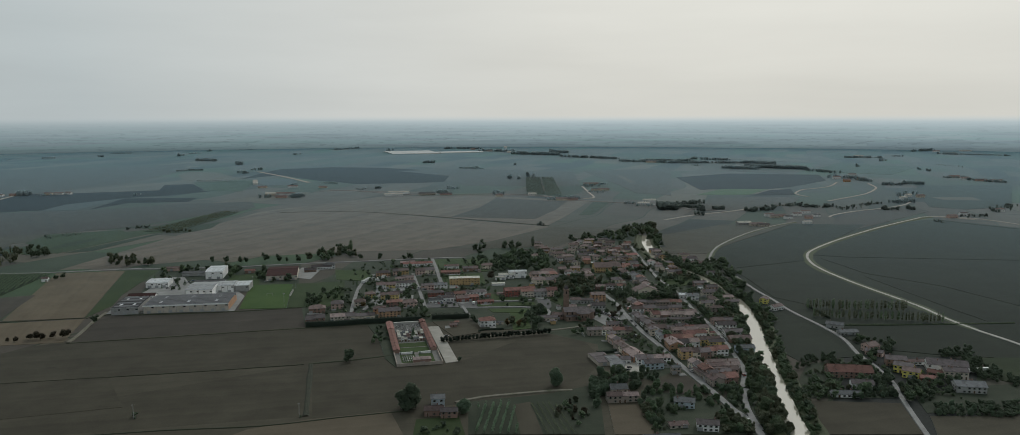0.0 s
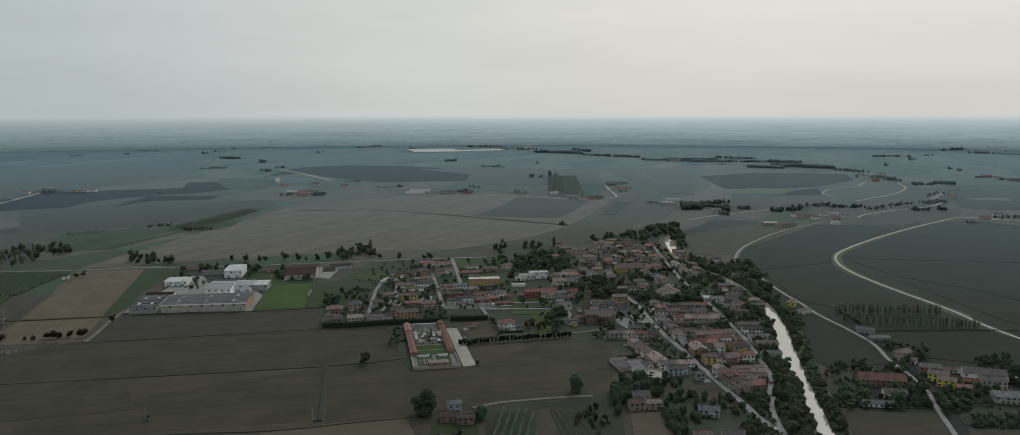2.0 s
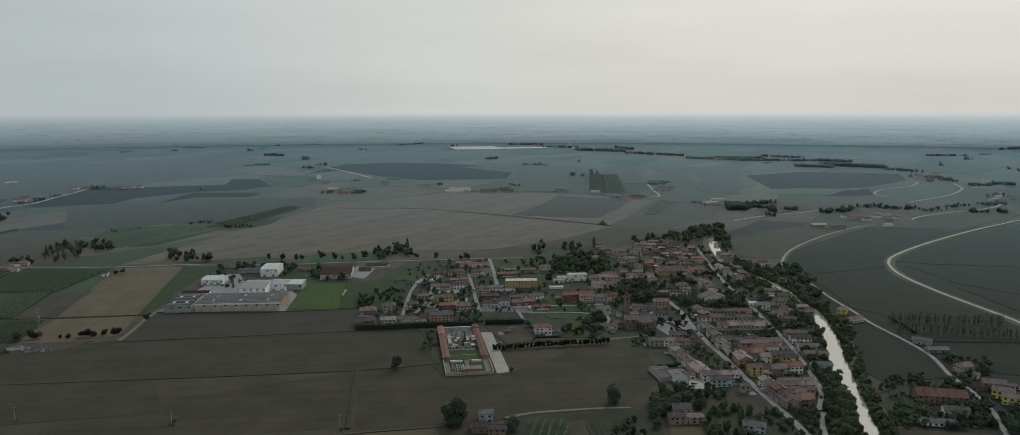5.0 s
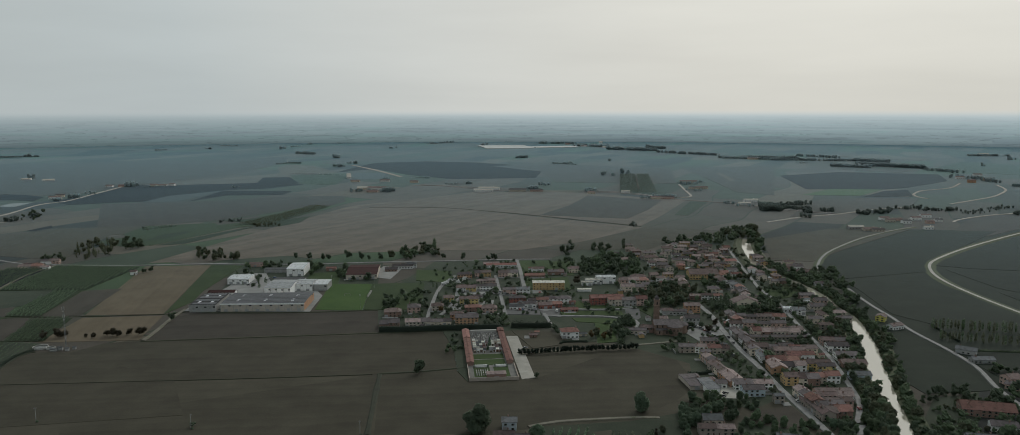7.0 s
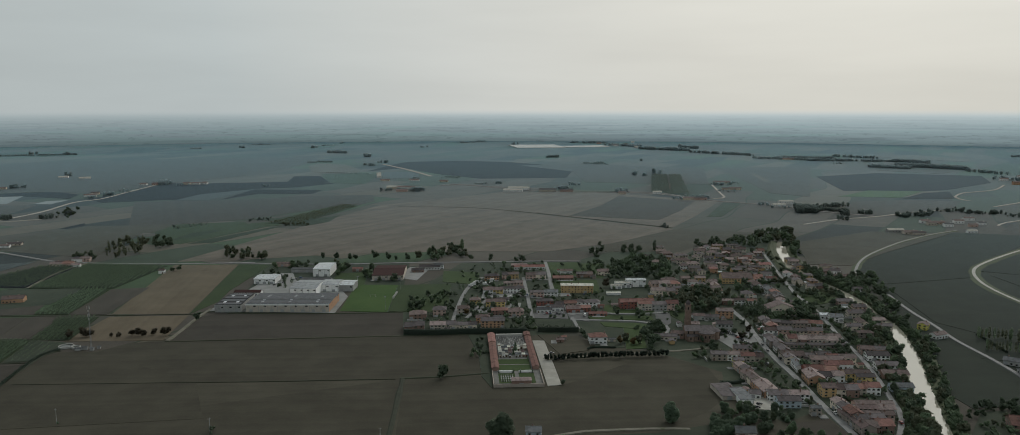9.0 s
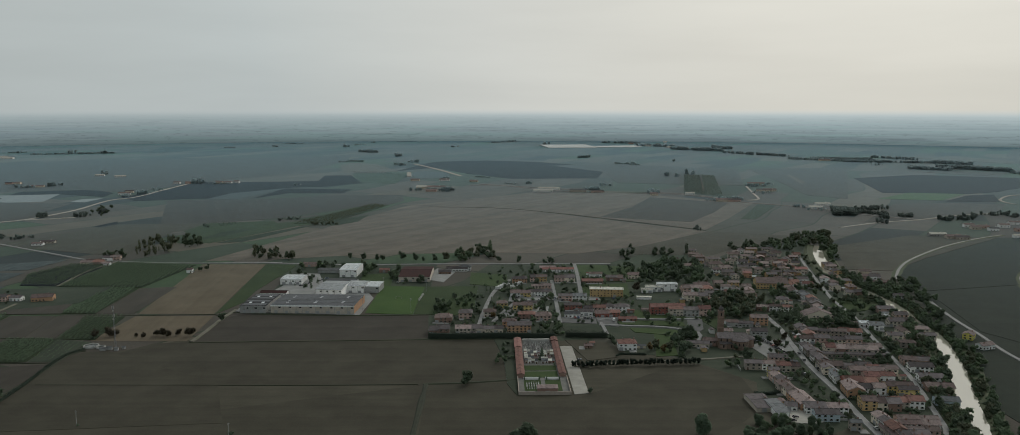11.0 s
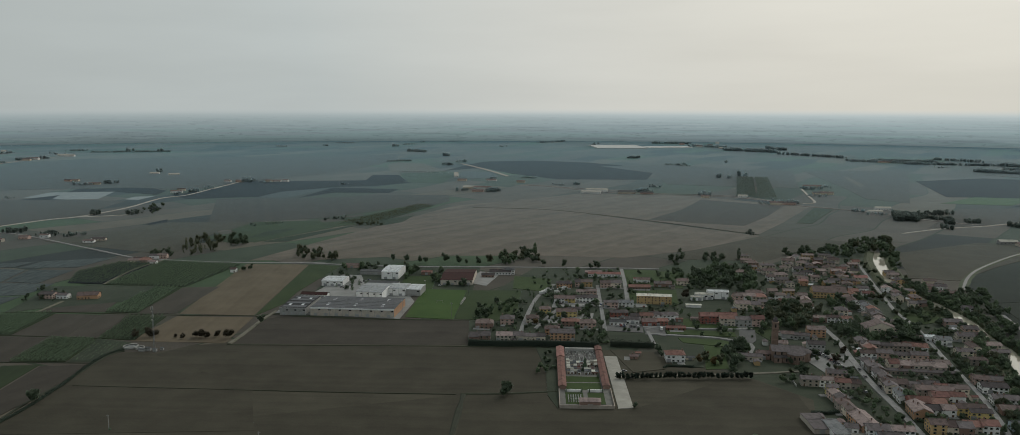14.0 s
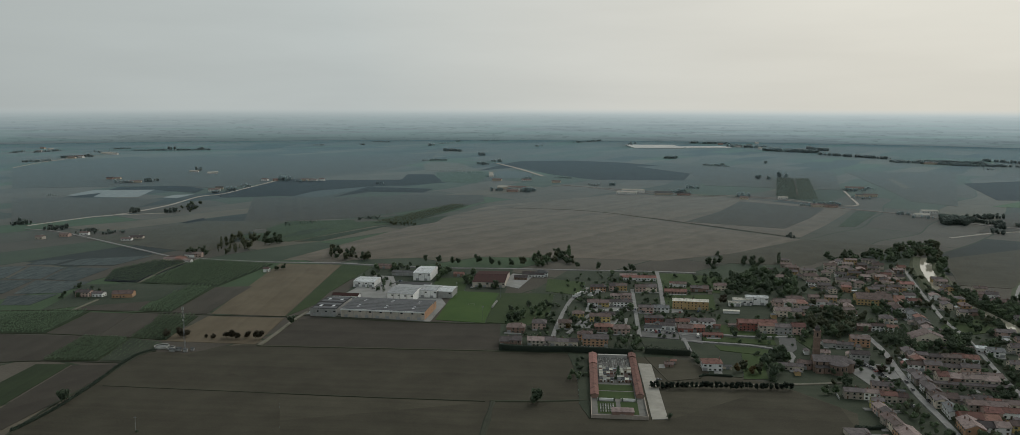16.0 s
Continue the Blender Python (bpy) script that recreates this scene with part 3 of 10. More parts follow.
def shed(x, y, L, W, h, ang, wall="grey", roof="tin", rise=0.8, label="", category="warehouse", fascia="", skylights=0, gates=2, ribs=True, bands=0, end=""):
    """A long work hall: walls with pilasters, low roof with parapet or ridge, gates, high windows, roof panels."""
    rng = random.Random(int(abs(x * 7 + y * 3)))
    PLOTS.append((x, y, L / 2, W / 2, radians(ang)))
    top = new("warehouse" if category == "warehouse" else category.replace(" ", "_"))
    top.matrix_basis = pose(x, y, 0, 0, 0, ang)
    bm = bmesh.new()
    add_prism(bm, ((-W / 2, -0.3), (W / 2, -0.3), (W / 2, h), (0, h + rise), (-W / 2, h)), -L / 2, L / 2)
    part("wall", fix(bm), wall_mat(wall), top)
    part("roof", roof_bm(L, W, h, rise, 0, 0.4), roof_mat(roof), top)
    if ribs:
        k = max(2, int(L / 6))
        for i in range(k + 1):
            bm = bmesh.new()
            u = -L / 2 + L * i / k
            add_box(bm, u - 0.2, -W / 2 - 0.12, 0, u + 0.2, -W / 2 + 0.02, h - 0.15)
            part("pilaster", fix(bm), CONCRETE, top)
    if fascia:
        bm = bmesh.new()
        add_box(bm, -L / 2 - 0.5, -W / 2 - 0.75, h - 1.0, L / 2 + 0.5, -W / 2 - 0.42, h + 0.35)
        part("fascia", fix(bm), wall_mat(fascia), top, "broad white eaves band")
    if end:
        bm = bmesh.new()
        add_prism(bm, ((-W / 2, 0), (W / 2, 0), (W / 2, h - 0.1), (-W / 2, h - 0.1)), L / 2 + 0.01, L / 2 + 0.16)
        part("end_wall", fix(bm), wall_mat(end), top, "orange panel end wall")
    for i in range(gates):
        u = -L / 2 + L * (i + 0.5) / gates
        shared("gate", GATE, top, pose(u, -W / 2, 0, 0, 0, 180))
        if h > 5:
            shared("window", WIN["wide"], top, pose(u + L / gates * 0.35, -W / 2, h - 2.6, 0, 0, 180))
    for i in range(skylights):
        bm = bmesh.new()
        u = -L / 2 + L * (i + 0.5) / skylights
        for s in (-1, 1):
            v0, v1 = s * W * 0.12, s * W * 0.36
            z0, z1 = [h + rise * (1 - abs(v) / (W / 2)) + 0.27 for v in (v0, v1)]
            q = [bm.verts.new(c) for c in ((u - 1.3, v0, z0), (u + 1.3, v0, z0), (u + 1.3, v1, z1), (u - 1.3, v1, z1))]
            f = bm.faces.new(q)
            bmesh.ops.extrude_face_region(bm, geom=[f])
            for w in q:
                w.co.z -= 0.12
        part("roof_light", fix(bm), surface("roof_light_panel", (0.42, 0.45, 0.47), (0.58, 0.60, 0.62), grain=0.5, patch=3.0, rough=0.3), top, "translucent roof light panel")
    for i in range(bands):
        bm = bmesh.new()
        v = -W / 2 + W * (i + 0.5) / bands
        z = h + rise * (1 - abs(v) / (W / 2)) + 0.26
        add_box(bm, -L / 2 + 1, v - W / bands * 0.28, z, L / 2 - 1, v + W / bands * 0.28, z + 0.12)
        part("roof_strip", fix(bm), surface("solar_glass", (0.060, 0.063, 0.070), (0.100, 0.104, 0.114), grain=0.8, patch=4.0, rough=0.6, spec=0.25), top, "dark ribbed roof strip")
    return tagged(top, label or f"{WALL_WORDS[wall]} work hall with a {ROOF_WORDS[roof]} roof", category, "work halls")


def outbuilding(x, y, L, W, h, ang, wall, roof):
    """A garage or tool house beside a dwelling."""
    PLOTS.append((x, y, L / 2, W / 2, radians(ang)))
    top = new("garage")
    top.matrix_basis = pose(x, y, 0, 0, 0, ang)
    bm = bmesh.new()
    add_prism(bm, ((-W / 2, -0.3), (W / 2, -0.3), (W / 2, h), (0, h + W * 0.16), (-W / 2, h)), -L / 2, L / 2)
    part("wall", fix(bm), wall_mat(wall), top)
    part("roof", roof_bm(L, W, h, W * 0.16, 0, 0.3), roof_mat(roof), top)
    shared("gate", GATE, top, pose(0, -W / 2, 0, 0, 0, 180) @ Matrix.Diagonal((0.8, 1, 0.75, 1)))
    return tagged(top, f"small {WALL_WORDS[wall]} garage with a {ROOF_WORDS[roof]} roof", "garage", "garages")


def garden_wall(x, y, L, ang):
    bm = bmesh.new()
    add_box(bm, -L / 2, -0.14, -0.2, L / 2, 0.14, 1.5)
    add_box(bm, -L / 2 - 0.05, -0.2, 1.5, L / 2 + 0.05, 0.2, 1.62)
    ob = mesh_object("garden_wall", fix(bm), CONCRETE)
    ob.matrix_basis = pose(x, y, 0, 0, 0, ang)
    return tagged(ob, "pale rendered garden wall with a coping", "wall", "garden walls")


YARDS = [0]


def yard_patch(x, y, L, W, ang):
    a = radians(ang)
    q = [(x + u * math.cos(a) - v * math.sin(a), y + u * math.sin(a) + v * math.cos(a)) for u, v in ((-L / 2, -W / 2), (L / 2, -W / 2), (L / 2, W / 2), (-L / 2, W / 2))]
    YARDS[0] += 1
    PLOTS.append((x, y, L / 2, W / 2, a))
    ob = sheet("pavement", q, field_mat("yard"), ang, 0.56 + 0.004 * (YARDS[0] % 9))
    return tagged(ob, "grey paved yard beside a house", "pavement", kind="structure")


# ---- plants ----
LEAF = {
    "green": leaf_material("leaves_green", (0.140, 0.186, 0.116), (0.186, 0.236, 0.142)),
    "dark": leaf_material("leaves_dark", (0.138, 0.184, 0.126), (0.176, 0.226, 0.152)),
    "olive": leaf_material("leaves_olive", (0.120, 0.136, 0.088), (0.180, 0.196, 0.128)),
    "hedge": leaf_material("leaves_clipped_hedge", (0.040, 0.056, 0.044), (0.066, 0.086, 0.064)),
    # mid-distance leaves, lightened with part of the painted haze
    "mid": leaf_material("leaves_half_haze", (0.165, 0.205, 0.190), (0.225, 0.270, 0.245)),
    # far leaves painted pale blue-grey for the air before them
    "haze": leaf_material("leaves_far_haze", (0.37, 0.43, 0.435), (0.46, 0.52, 0.525), sheen=1.0),
    "autumn": leaf_material("leaves_autumn", (0.1, 0.076, 0.038), (0.225, 0.166, 0.078)),
    "russet": leaf_material("leaves_russet", (0.076, 0.068, 0.050), (0.118, 0.104, 0.074)),
}


def leaf_quads(verts, faces, rng, centre, size, up=0.3, out=None):
    n = Vector((rng.gauss(0, 1), rng.gauss(0, 1), rng.gauss(0, 1) + up)).normalized()
    if out is not None:
        n = (n * 0.55 + out + Vector((0, 0, 0.6))).normalized()
    u = n.orthogonal().normalized()
    w = n.cross(u)
    a = rng.uniform(0, 6.28)
    u, w = u * math.cos(a) + w * math.sin(a), w * math.cos(a) - u * math.sin(a)
    s = size * rng.uniform(0.6, 1.3)
    k = len(verts)
    verts += [centre - u * s * 0.5, centre + w * s * 0.32 + n * s * 0.12, centre + u * s * 0.5, centre - w * s * 0.32 + n * s * 0.10]
    faces.append((k, k + 1, k + 2, k + 3))


ICO = [Vector(q).normalized() for q in ((0, 1, 1.618), (0, 1, -1.618), (0, -1, 1.618), (0, -1, -1.618), (1, 1.618, 0), (1, -1.618, 0), (-1, 1.618, 0), (-1, -1.618, 0), (1.618, 0, 1), (-1.618, 0, 1), (1.618, 0, -1), (-1.618, 0, -1))]
ICO_FACES = [f for f in ((i, j, k) for i in range(12) for j in range(i + 1, 12) for k in range(j + 1, 12)) if all((ICO[a] - ICO[b]).length < 1.2 for a, b in ((f[0], f[1]), (f[1], f[2]), (f[0], f[2])))]


def leaf_core(verts, faces, rng, centre, rx, rz):
    """The dense inside of a crown, which closes the gaps between its leaf clumps."""
    k = len(verts)
    for q in ICO:
        w = rng.uniform(0.85, 1.1)
        verts.append(centre + Vector((q.x * rx * w, q.y * rx * w, q.z * rz * w)))
    faces.extend((k + a, k + b, k + c) for a, b, c in ICO_FACES)


def cloud_mesh(name, verts, faces, material):
    me = bpy.data.meshes.new(name)
    me.from_pydata([tuple(v) for v in verts], [], faces)
    me.polygons.foreach_set("use_smooth", [True] * len(faces))
    me.materials.append(material)
    return me


def tree_kind(shape, seed):
    """Crown and trunk meshes of one kind of tree, about its true size."""
    rng = random.Random(seed)
    verts, faces = [], []
    bm = bmesh.new()
    if shape == "round":
        H, R = 9.0, 3.8
        add_tube(bm, (0, 0, -0.3), (0.1, 0, H * 0.35), 0.28, 0.18)
        lobes = []
        for i in range(13):
            a, e = rng.uniform(0, 6.28), rng.uniform(0.18, 0.92)
            rad = R * rng.uniform(0.30, 0.74) * (1.15 - 0.9 * abs(e - 0.45))
            c = Vector((math.cos(a) * rad, math.sin(a) * rad, H * e))
            lobes.append((c, R * rng.uniform(0.30, 0.54)))
            add_tube(bm, (0.1, 0, H * 0.2), c, 0.12, 0.04, 4)
        lobes.append((Vector((0, 0, H * 0.5)), R * 0.84))
        lobes.append((Vector((0, 0, H * 0.28)), R * 0.74))
        for c, r in lobes:
            leaf_core(verts, faces, rng, c, r * 0.86, r * 0.74)
            for _ in range(int(95 * r)):
                d = Vector((rng.gauss(0, 1), rng.gauss(0, 1), rng.gauss(0, 1))).normalized()
                rr = r * (rng.uniform(0.78, 1.06) + 0.25 * noise.noise(d * 2 + c))
                leaf_quads(verts, faces, rng, c + Vector((d.x * rr, d.y * rr, d.z * rr * 0.85)), 1.0, 0.35, d)
    elif shape == "column":
        H, R = 13.0, 1.25
        add_tube(bm, (0, 0, -0.3), (0, 0, H * 0.8), 0.22, 0.06)
        for i in range(7):
            leaf_core(verts, faces, rng, Vector((0, 0, H * (0.14 + 0.115 * i))), R * 0.72 * math.sin(math.pi * (0.2 + 0.105 * i)) ** 0.6, H * 0.10)
        for _ in range(620):
            e = rng.uniform(0.06, 1.0)
            rr = R * (math.sin(math.pi * min(1, e * 0.92 + 0.08)) ** 0.6 * 0.9 + 0.1) * rng.uniform(0.4, 1.05)
            a = rng.uniform(0, 6.28)
            leaf_quads(verts, faces, rng, Vector((math.cos(a) * rr, math.sin(a) * rr, H * e)), 0.8, 0.2, Vector((math.cos(a), math.sin(a), 0.2)))
    elif shape == "cone":
        H, R = 11.0, 2.7
        add_tube(bm, (0, 0, -0.3), (0, 0, H * 0.9), 0.25, 0.04)
        for i in range(6):
            leaf_core(verts, faces, rng, Vector((0, 0, H * (0.12 + 0.13 * i))), R * 0.80 * (0.92 - 0.135 * i), H * 0.11)
        for _ in range(720):
            e = rng.random() ** 1.5
            tier = 0.8 + 0.25 * math.sin(e * 40)
            rr = R * (1 - e) * tier * rng.uniform(0.5, 1.05) + 0.1
            a = rng.uniform(0, 6.28)
            leaf_quads(verts, faces, rng, Vector((math.cos(a) * rr, math.sin(a) * rr, 0.6 + (H - 0.6) * e)), 0.85, 0.3, Vector((math.cos(a), math.sin(a), 0.35)))
    elif shape == "bush":
        H, R = 2.6, 1.6
        add_tube(bm, (0, 0, -0.2), (0, 0, 1.2), 0.1, 0.05, 4)
        for _ in range(320):
            d = Vector((rng.gauss(0, 1), rng.gauss(0, 1), abs(rng.gauss(0, 1)))).normalized()
            rr = rng.uniform(0.45, 1.0) * (1 + 0.3 * noise.noise(d * 3))
            leaf_quads(verts, faces, rng, Vector((d.x * R * rr, d.y * R * rr, 0.3 + d.z * H * 0.85 * rr)), 0.6, 0.3, d)
    elif shape == "slim":
        H, R = 12.0, 1.7
        add_tube(bm, (0, 0, -0.3), (0, 0, H * 0.85), 0.2, 0.05)
        for i in range(14):
            e, a = rng.uniform(0.25, 0.8), rng.uniform(0, 6.28)
            add_tube(bm, (0, 0, H * e), (math.cos(a) * R * 0.7, math.sin(a) * R * 0.7, H * (e + 0.16)), 0.06, 0.02, 4)
        for _ in range(480):
            e = rng.uniform(0.2, 1.0)
            rr = R * math.sin(math.pi * (e * 0.75 + 0.2)) * rng.uniform(0.2, 1.0)
            a = rng.uniform(0, 6.28)
            leaf_quads(verts, faces, rng, Vector((math.cos(a) * rr, math.sin(a) * rr, H * e)), 0.55, 0.0)
    me = bpy.data.meshes.new("trunk")
    fix(bm).to_mesh(me)
    bm.free()
    me.materials.append(BARK)
    return me, verts, faces


TREES = {}
TREE_WORDS = {"round": "broad leafy tree with a rounded crown", "column": "tall narrow column-shaped tree", "cone": "dark conical conifer", "bush": "low leafy bush", "slim": "slim tall poplar with thin foliage"}
LEAF_WORDS = {"hedge": "very dark green", "mid": "half-hazed green", "haze": "haze-paled green", "green": "green", "dark": "dark green", "olive": "olive green", "autumn": "yellowing", "russet": "brownish"}
TREE_RNG = random.Random(5)
TREE_HEIGHT = {"round": 9.4, "column": 13.0, "cone": 11.0, "bush": 2.6, "slim": 12.0}


def tree(x, y, height, shape="round", leaf="green", spread=1.0):
    """A tree with trunk and crown; alike trees share their meshes."""
    v = TREE_RNG.randrange(5)
    key = (shape, leaf, v)
    if key not in TREES:
        trunk, verts, faces = tree_kind(shape, hash((len(shape), v)) % 1000 + v)
        TREES[key] = (trunk, cloud_mesh("crown", verts, faces, LEAF[leaf]))
    top = new("tree" if shape != "bush" else "bush")
    k = height / TREE_HEIGHT[shape]
    w, d = k * spread * TREE_RNG.uniform(0.8, 1.2), k * spread * TREE_RNG.uniform(0.8, 1.2)
    top.matrix_basis = pose(x, y, 0, 0, 0, TREE_RNG.uniform(0, 360)) @ Matrix.Diagonal((w, d, k, 1))
    shared("trunk", TREES[key][0], top, Matrix())
    shared("crown", TREES[key][1], top, Matrix())
    return tagged(top, f"{LEAF_WORDS[leaf]} {TREE_WORDS[shape]}", "tree" if shape != "bush" else "bush", "trees")


CROWD = {}


def far_tree(x, y, height, shape="round", leaf="green", spread=1.0):
    """One of the many trees too far off to be told apart: its leaf clumps join the common mass."""
    rng = random.Random(int(x * 13 + y * 7))
    verts, faces = CROWD.setdefault(leaf, ([], []))
    wide = {"round": 0.42, "column": 0.11, "cone": 0.24, "bush": 0.6, "slim": 0.10}[shape] * height * spread
    count = {"round": 130, "column": 200, "cone": 110, "bush": 40, "slim": 90}[shape]
    lobes = [(Vector((0, 0, -0.1)), 0.78)]
    if shape in ("round", "bush"):
        for _ in range(6):
            a = rng.uniform(0, 6.28)
            b = rng.uniform(0.3, 0.75)
            lobes.append((Vector((math.cos(a) * b, math.sin(a) * b, rng.uniform(-0.5, 0.6))), rng.uniform(0.34, 0.58)))
    else:
        lobes = [(Vector((0, 0, 0)), 1.0)]
    if shape in ("round", "bush"):
        for lc, lr in lobes:
            leaf_core(verts, faces, rng, Vector((x + lc.x * wide, y + lc.y * wide, max(0.3, height * (0.53 + 0.47 * lc.z)))), wide * lr * 0.84, height * 0.47 * lr * 0.84)
    for k in range(count):
        o = Vector((rng.gauss(0, 1), rng.gauss(0, 1), rng.gauss(0, 1))).normalized()
        lc, lr = lobes[k % len(lobes)]
        d = lc + o * lr * rng.uniform(0.75, 1.0)
        r = wide * (1 + 0.35 * noise.noise(d * 2.2 + Vector((x, y, 0))))
        e = 0.53 + 0.47 * d.z
        if shape == "cone":
            r *= 1.25 * (1.05 - e)
        leaf_quads(verts, faces, rng, Vector((x + d.x * r, y + d.y * r, max(0.3, height * e))), max(0.7, height * (0.125 if shape in ("round", "bush") else 0.13)), 0.3, o)


WOOD_KINDS = {"rg": ("round", "green"), "rd": ("round", "dark"), "ro": ("round", "olive"), "rr": ("round", "russet"), "ra": ("round", "autumn"), "cd": ("cone", "dark"), "bg": ("bush", "green"), "bd": ("bush", "dark"), "bo": ("bush", "olive"),
              "so": ("slim", "olive"), "sg": ("slim", "green")}
PLANTED = []
SINGLES = [0]
SINGLE = 560.0                                   # trees nearer than this to the camera's path stand as single things
WOOD_RNG = random.Random(77)


def plant(x, y, height, shape="round", leaf="green", spread=1.0):
    PLANTED.append((x, y))
    single = math.hypot(x - VIEW.x, y - VIEW.y) < SINGLE and shape != "bush" and SINGLES[0] < 285
    SINGLES[0] += single
    (tree if single else far_tree)(x, y, height, shape, leaf, spread)


def built_on(plots, x, y, margin):
    for a, b, hl, hw, turn in plots:
        dx, dy = x - a, y - b
        c, s = math.cos(turn), math.sin(turn)
        if abs(dx * c + dy * s) < hl + margin and abs(dy * c - dx * s) < hw + margin:
            return True
    return False


def inside(poly, x, y):
    c = False
    for i in range(len(poly)):
        (x1, y1), (x2, y2) = poly[i], poly[(i + 1) % len(poly)]
        if (y1 > y) != (y2 > y) and x < (x2 - x1) * (y - y1) / (y2 - y1) + x1:
            c = not c
    return c


def wood(count, lo, hi, kinds, sep, margin, *poly):
    """Trees strewn over a plot, clear of houses, roads and one another."""
    xs, ys = [q[0] for q in poly], [q[1] for q in poly]
    x0, x1, y0, y1 = min(xs) - 30, max(xs) + 30, min(ys) - 30, max(ys) + 30
    plots = [q for q in PLOTS if x0 < q[0] < x1 and y0 < q[1] < y1]
    ways = [q for q in WAYS if x0 < q[0] < x1 and y0 < q[1] < y1]
    near = [q for q in PLANTED if x0 < q[0] < x1 and y0 < q[1] < y1]
    done = 0
    for _ in range(count * 25):
        if done >= count:
            break
        x, y = WOOD_RNG.uniform(min(xs), max(xs)), WOOD_RNG.uniform(min(ys), max(ys))
        if not inside(poly, x, y) or any(abs(x - a) < sep and abs(y - b) < sep and math.hypot(x - a, y - b) < sep for a, b in near):
            continue
        if built_on(plots, x, y, margin) or any(math.hypot(x - a, y - b) < r + 1.2 for a, b, r in ways):
            continue
        shape, leaf = WOOD_KINDS[WOOD_RNG.choice(kinds.split())]
        near.append((x, y))
        plant(round(x, 1), round(y, 1), WOOD_RNG.uniform(lo * 0.65, hi * 1.12), shape, leaf)
        bx, by = x + WOOD_RNG.uniform(-3, 3), y + WOOD_RNG.uniform(-3, 3)
        if WOOD_RNG.random() < 0.6 and not built_on(plots, bx, by, 1.0) and not any(math.hypot(bx - a, by - b) < r + 1.0 for a, b, r in ways):
            far_tree(bx, by, WOOD_RNG.uniform(1.6, 3.4), "bush", WOOD_RNG.choice(("dark", "green", leaf)))
        done += 1


def bank_trees(line, start, stop):
    """Willows, poplars and scrub that line both banks."""
    rng = random.Random(31)
    for q, nxt in zip(line, line[1:]):
        if not start < q.y < stop:
            continue
        d = (nxt - q).normalized()
        for s in (-1, 1):
            for lo, hi, tall in ((6.6, 9.0, 4.5), (9.0, 15.0, 8.0)):
                if rng.random() < 0.24:
                    continue
                p = q + Vector((d.y, -d.x)) * s * rng.uniform(lo, hi) + d * rng.uniform(-2, 2)
                if built_on(PLOTS, p.x, p.y, 1.0) or any(math.hypot(p.x - a, p.y - b) < r + 1.0 for a, b, r in WAYS):
                    continue
                if any(math.hypot(p.x - a, p.y - b) < 2.2 for a, b in PLANTED):
                    continue
                shape = "bush" if rng.random() < 0.25 else "round"
                plant(p.x, p.y, tall * rng.uniform(0.55, 1.3) * (0.5 if shape == "bush" else 1.0), shape, rng.choice(("dark", "green", "green", "dark", "olive")))


def plant_crowd():
    for leaf, (verts, faces) in sorted(CROWD.items()):
        c = verts[0].copy()
        c.z = 0
        ob = new("trees", cloud_mesh("trees", [v - c for v in verts], faces, LEAF[leaf]))
        ob.matrix_basis = Matrix.Translation(c)
        tagged(ob, f"many {LEAF_WORDS[leaf]} garden and river trees", "trees", kind="stuff")


def grove(name, x, y, rx, ry, ang, count, height, leaf="green", label="", seed=1):
    """A far wood or tree belt: many crowns that nobody could count, each of many leaf clumps."""
    rng = random.Random(seed * 91 + int(x) + int(y))
    verts, faces = [], []
    ca, sa = math.cos(radians(ang)), math.sin(radians(ang))
    for _ in range(int(count * 1.9)):
        u, v = rng.uniform(-1, 1) * rx, rng.uniform(-1, 1) * ry
        hh = height * rng.uniform(0.45, 1.1)
        r = hh * rng.uniform(0.28, 0.42)
        c = Vector((u * ca - v * sa, u * sa + v * ca, hh - r))
        leaf_core(verts, faces, rng, c, r * 0.9, r * 0.8)
        leaf_core(verts, faces, rng, Vector((c.x, c.y, (hh - r) * 0.5)), r * 0.8, (hh - r) * 0.6)
        for _ in range(44):
            d = Vector((rng.gauss(0, 1), rng.gauss(0, 1), rng.gauss(0, 1))).normalized()
            q = c + Vector((d.x * r, d.y * r, d.z * (hh - r) * 0.95 if d.z < 0 else d.z * r)) * rng.uniform(0.6, 1.05)
            if q.z < 0:
                q.z = rng.uniform(0.1, 1.0)
            leaf_quads(verts, faces, rng, q, r * 0.6, 0.3, d)
    ob = new(name, cloud_mesh(name, verts, faces, LEAF[leaf]))
    ob.matrix_basis = pose(x, y, 0)
    return tagged(ob, label or f"belt of {LEAF_WORDS[leaf]} trees on the plain", "wood", kind="stuff")


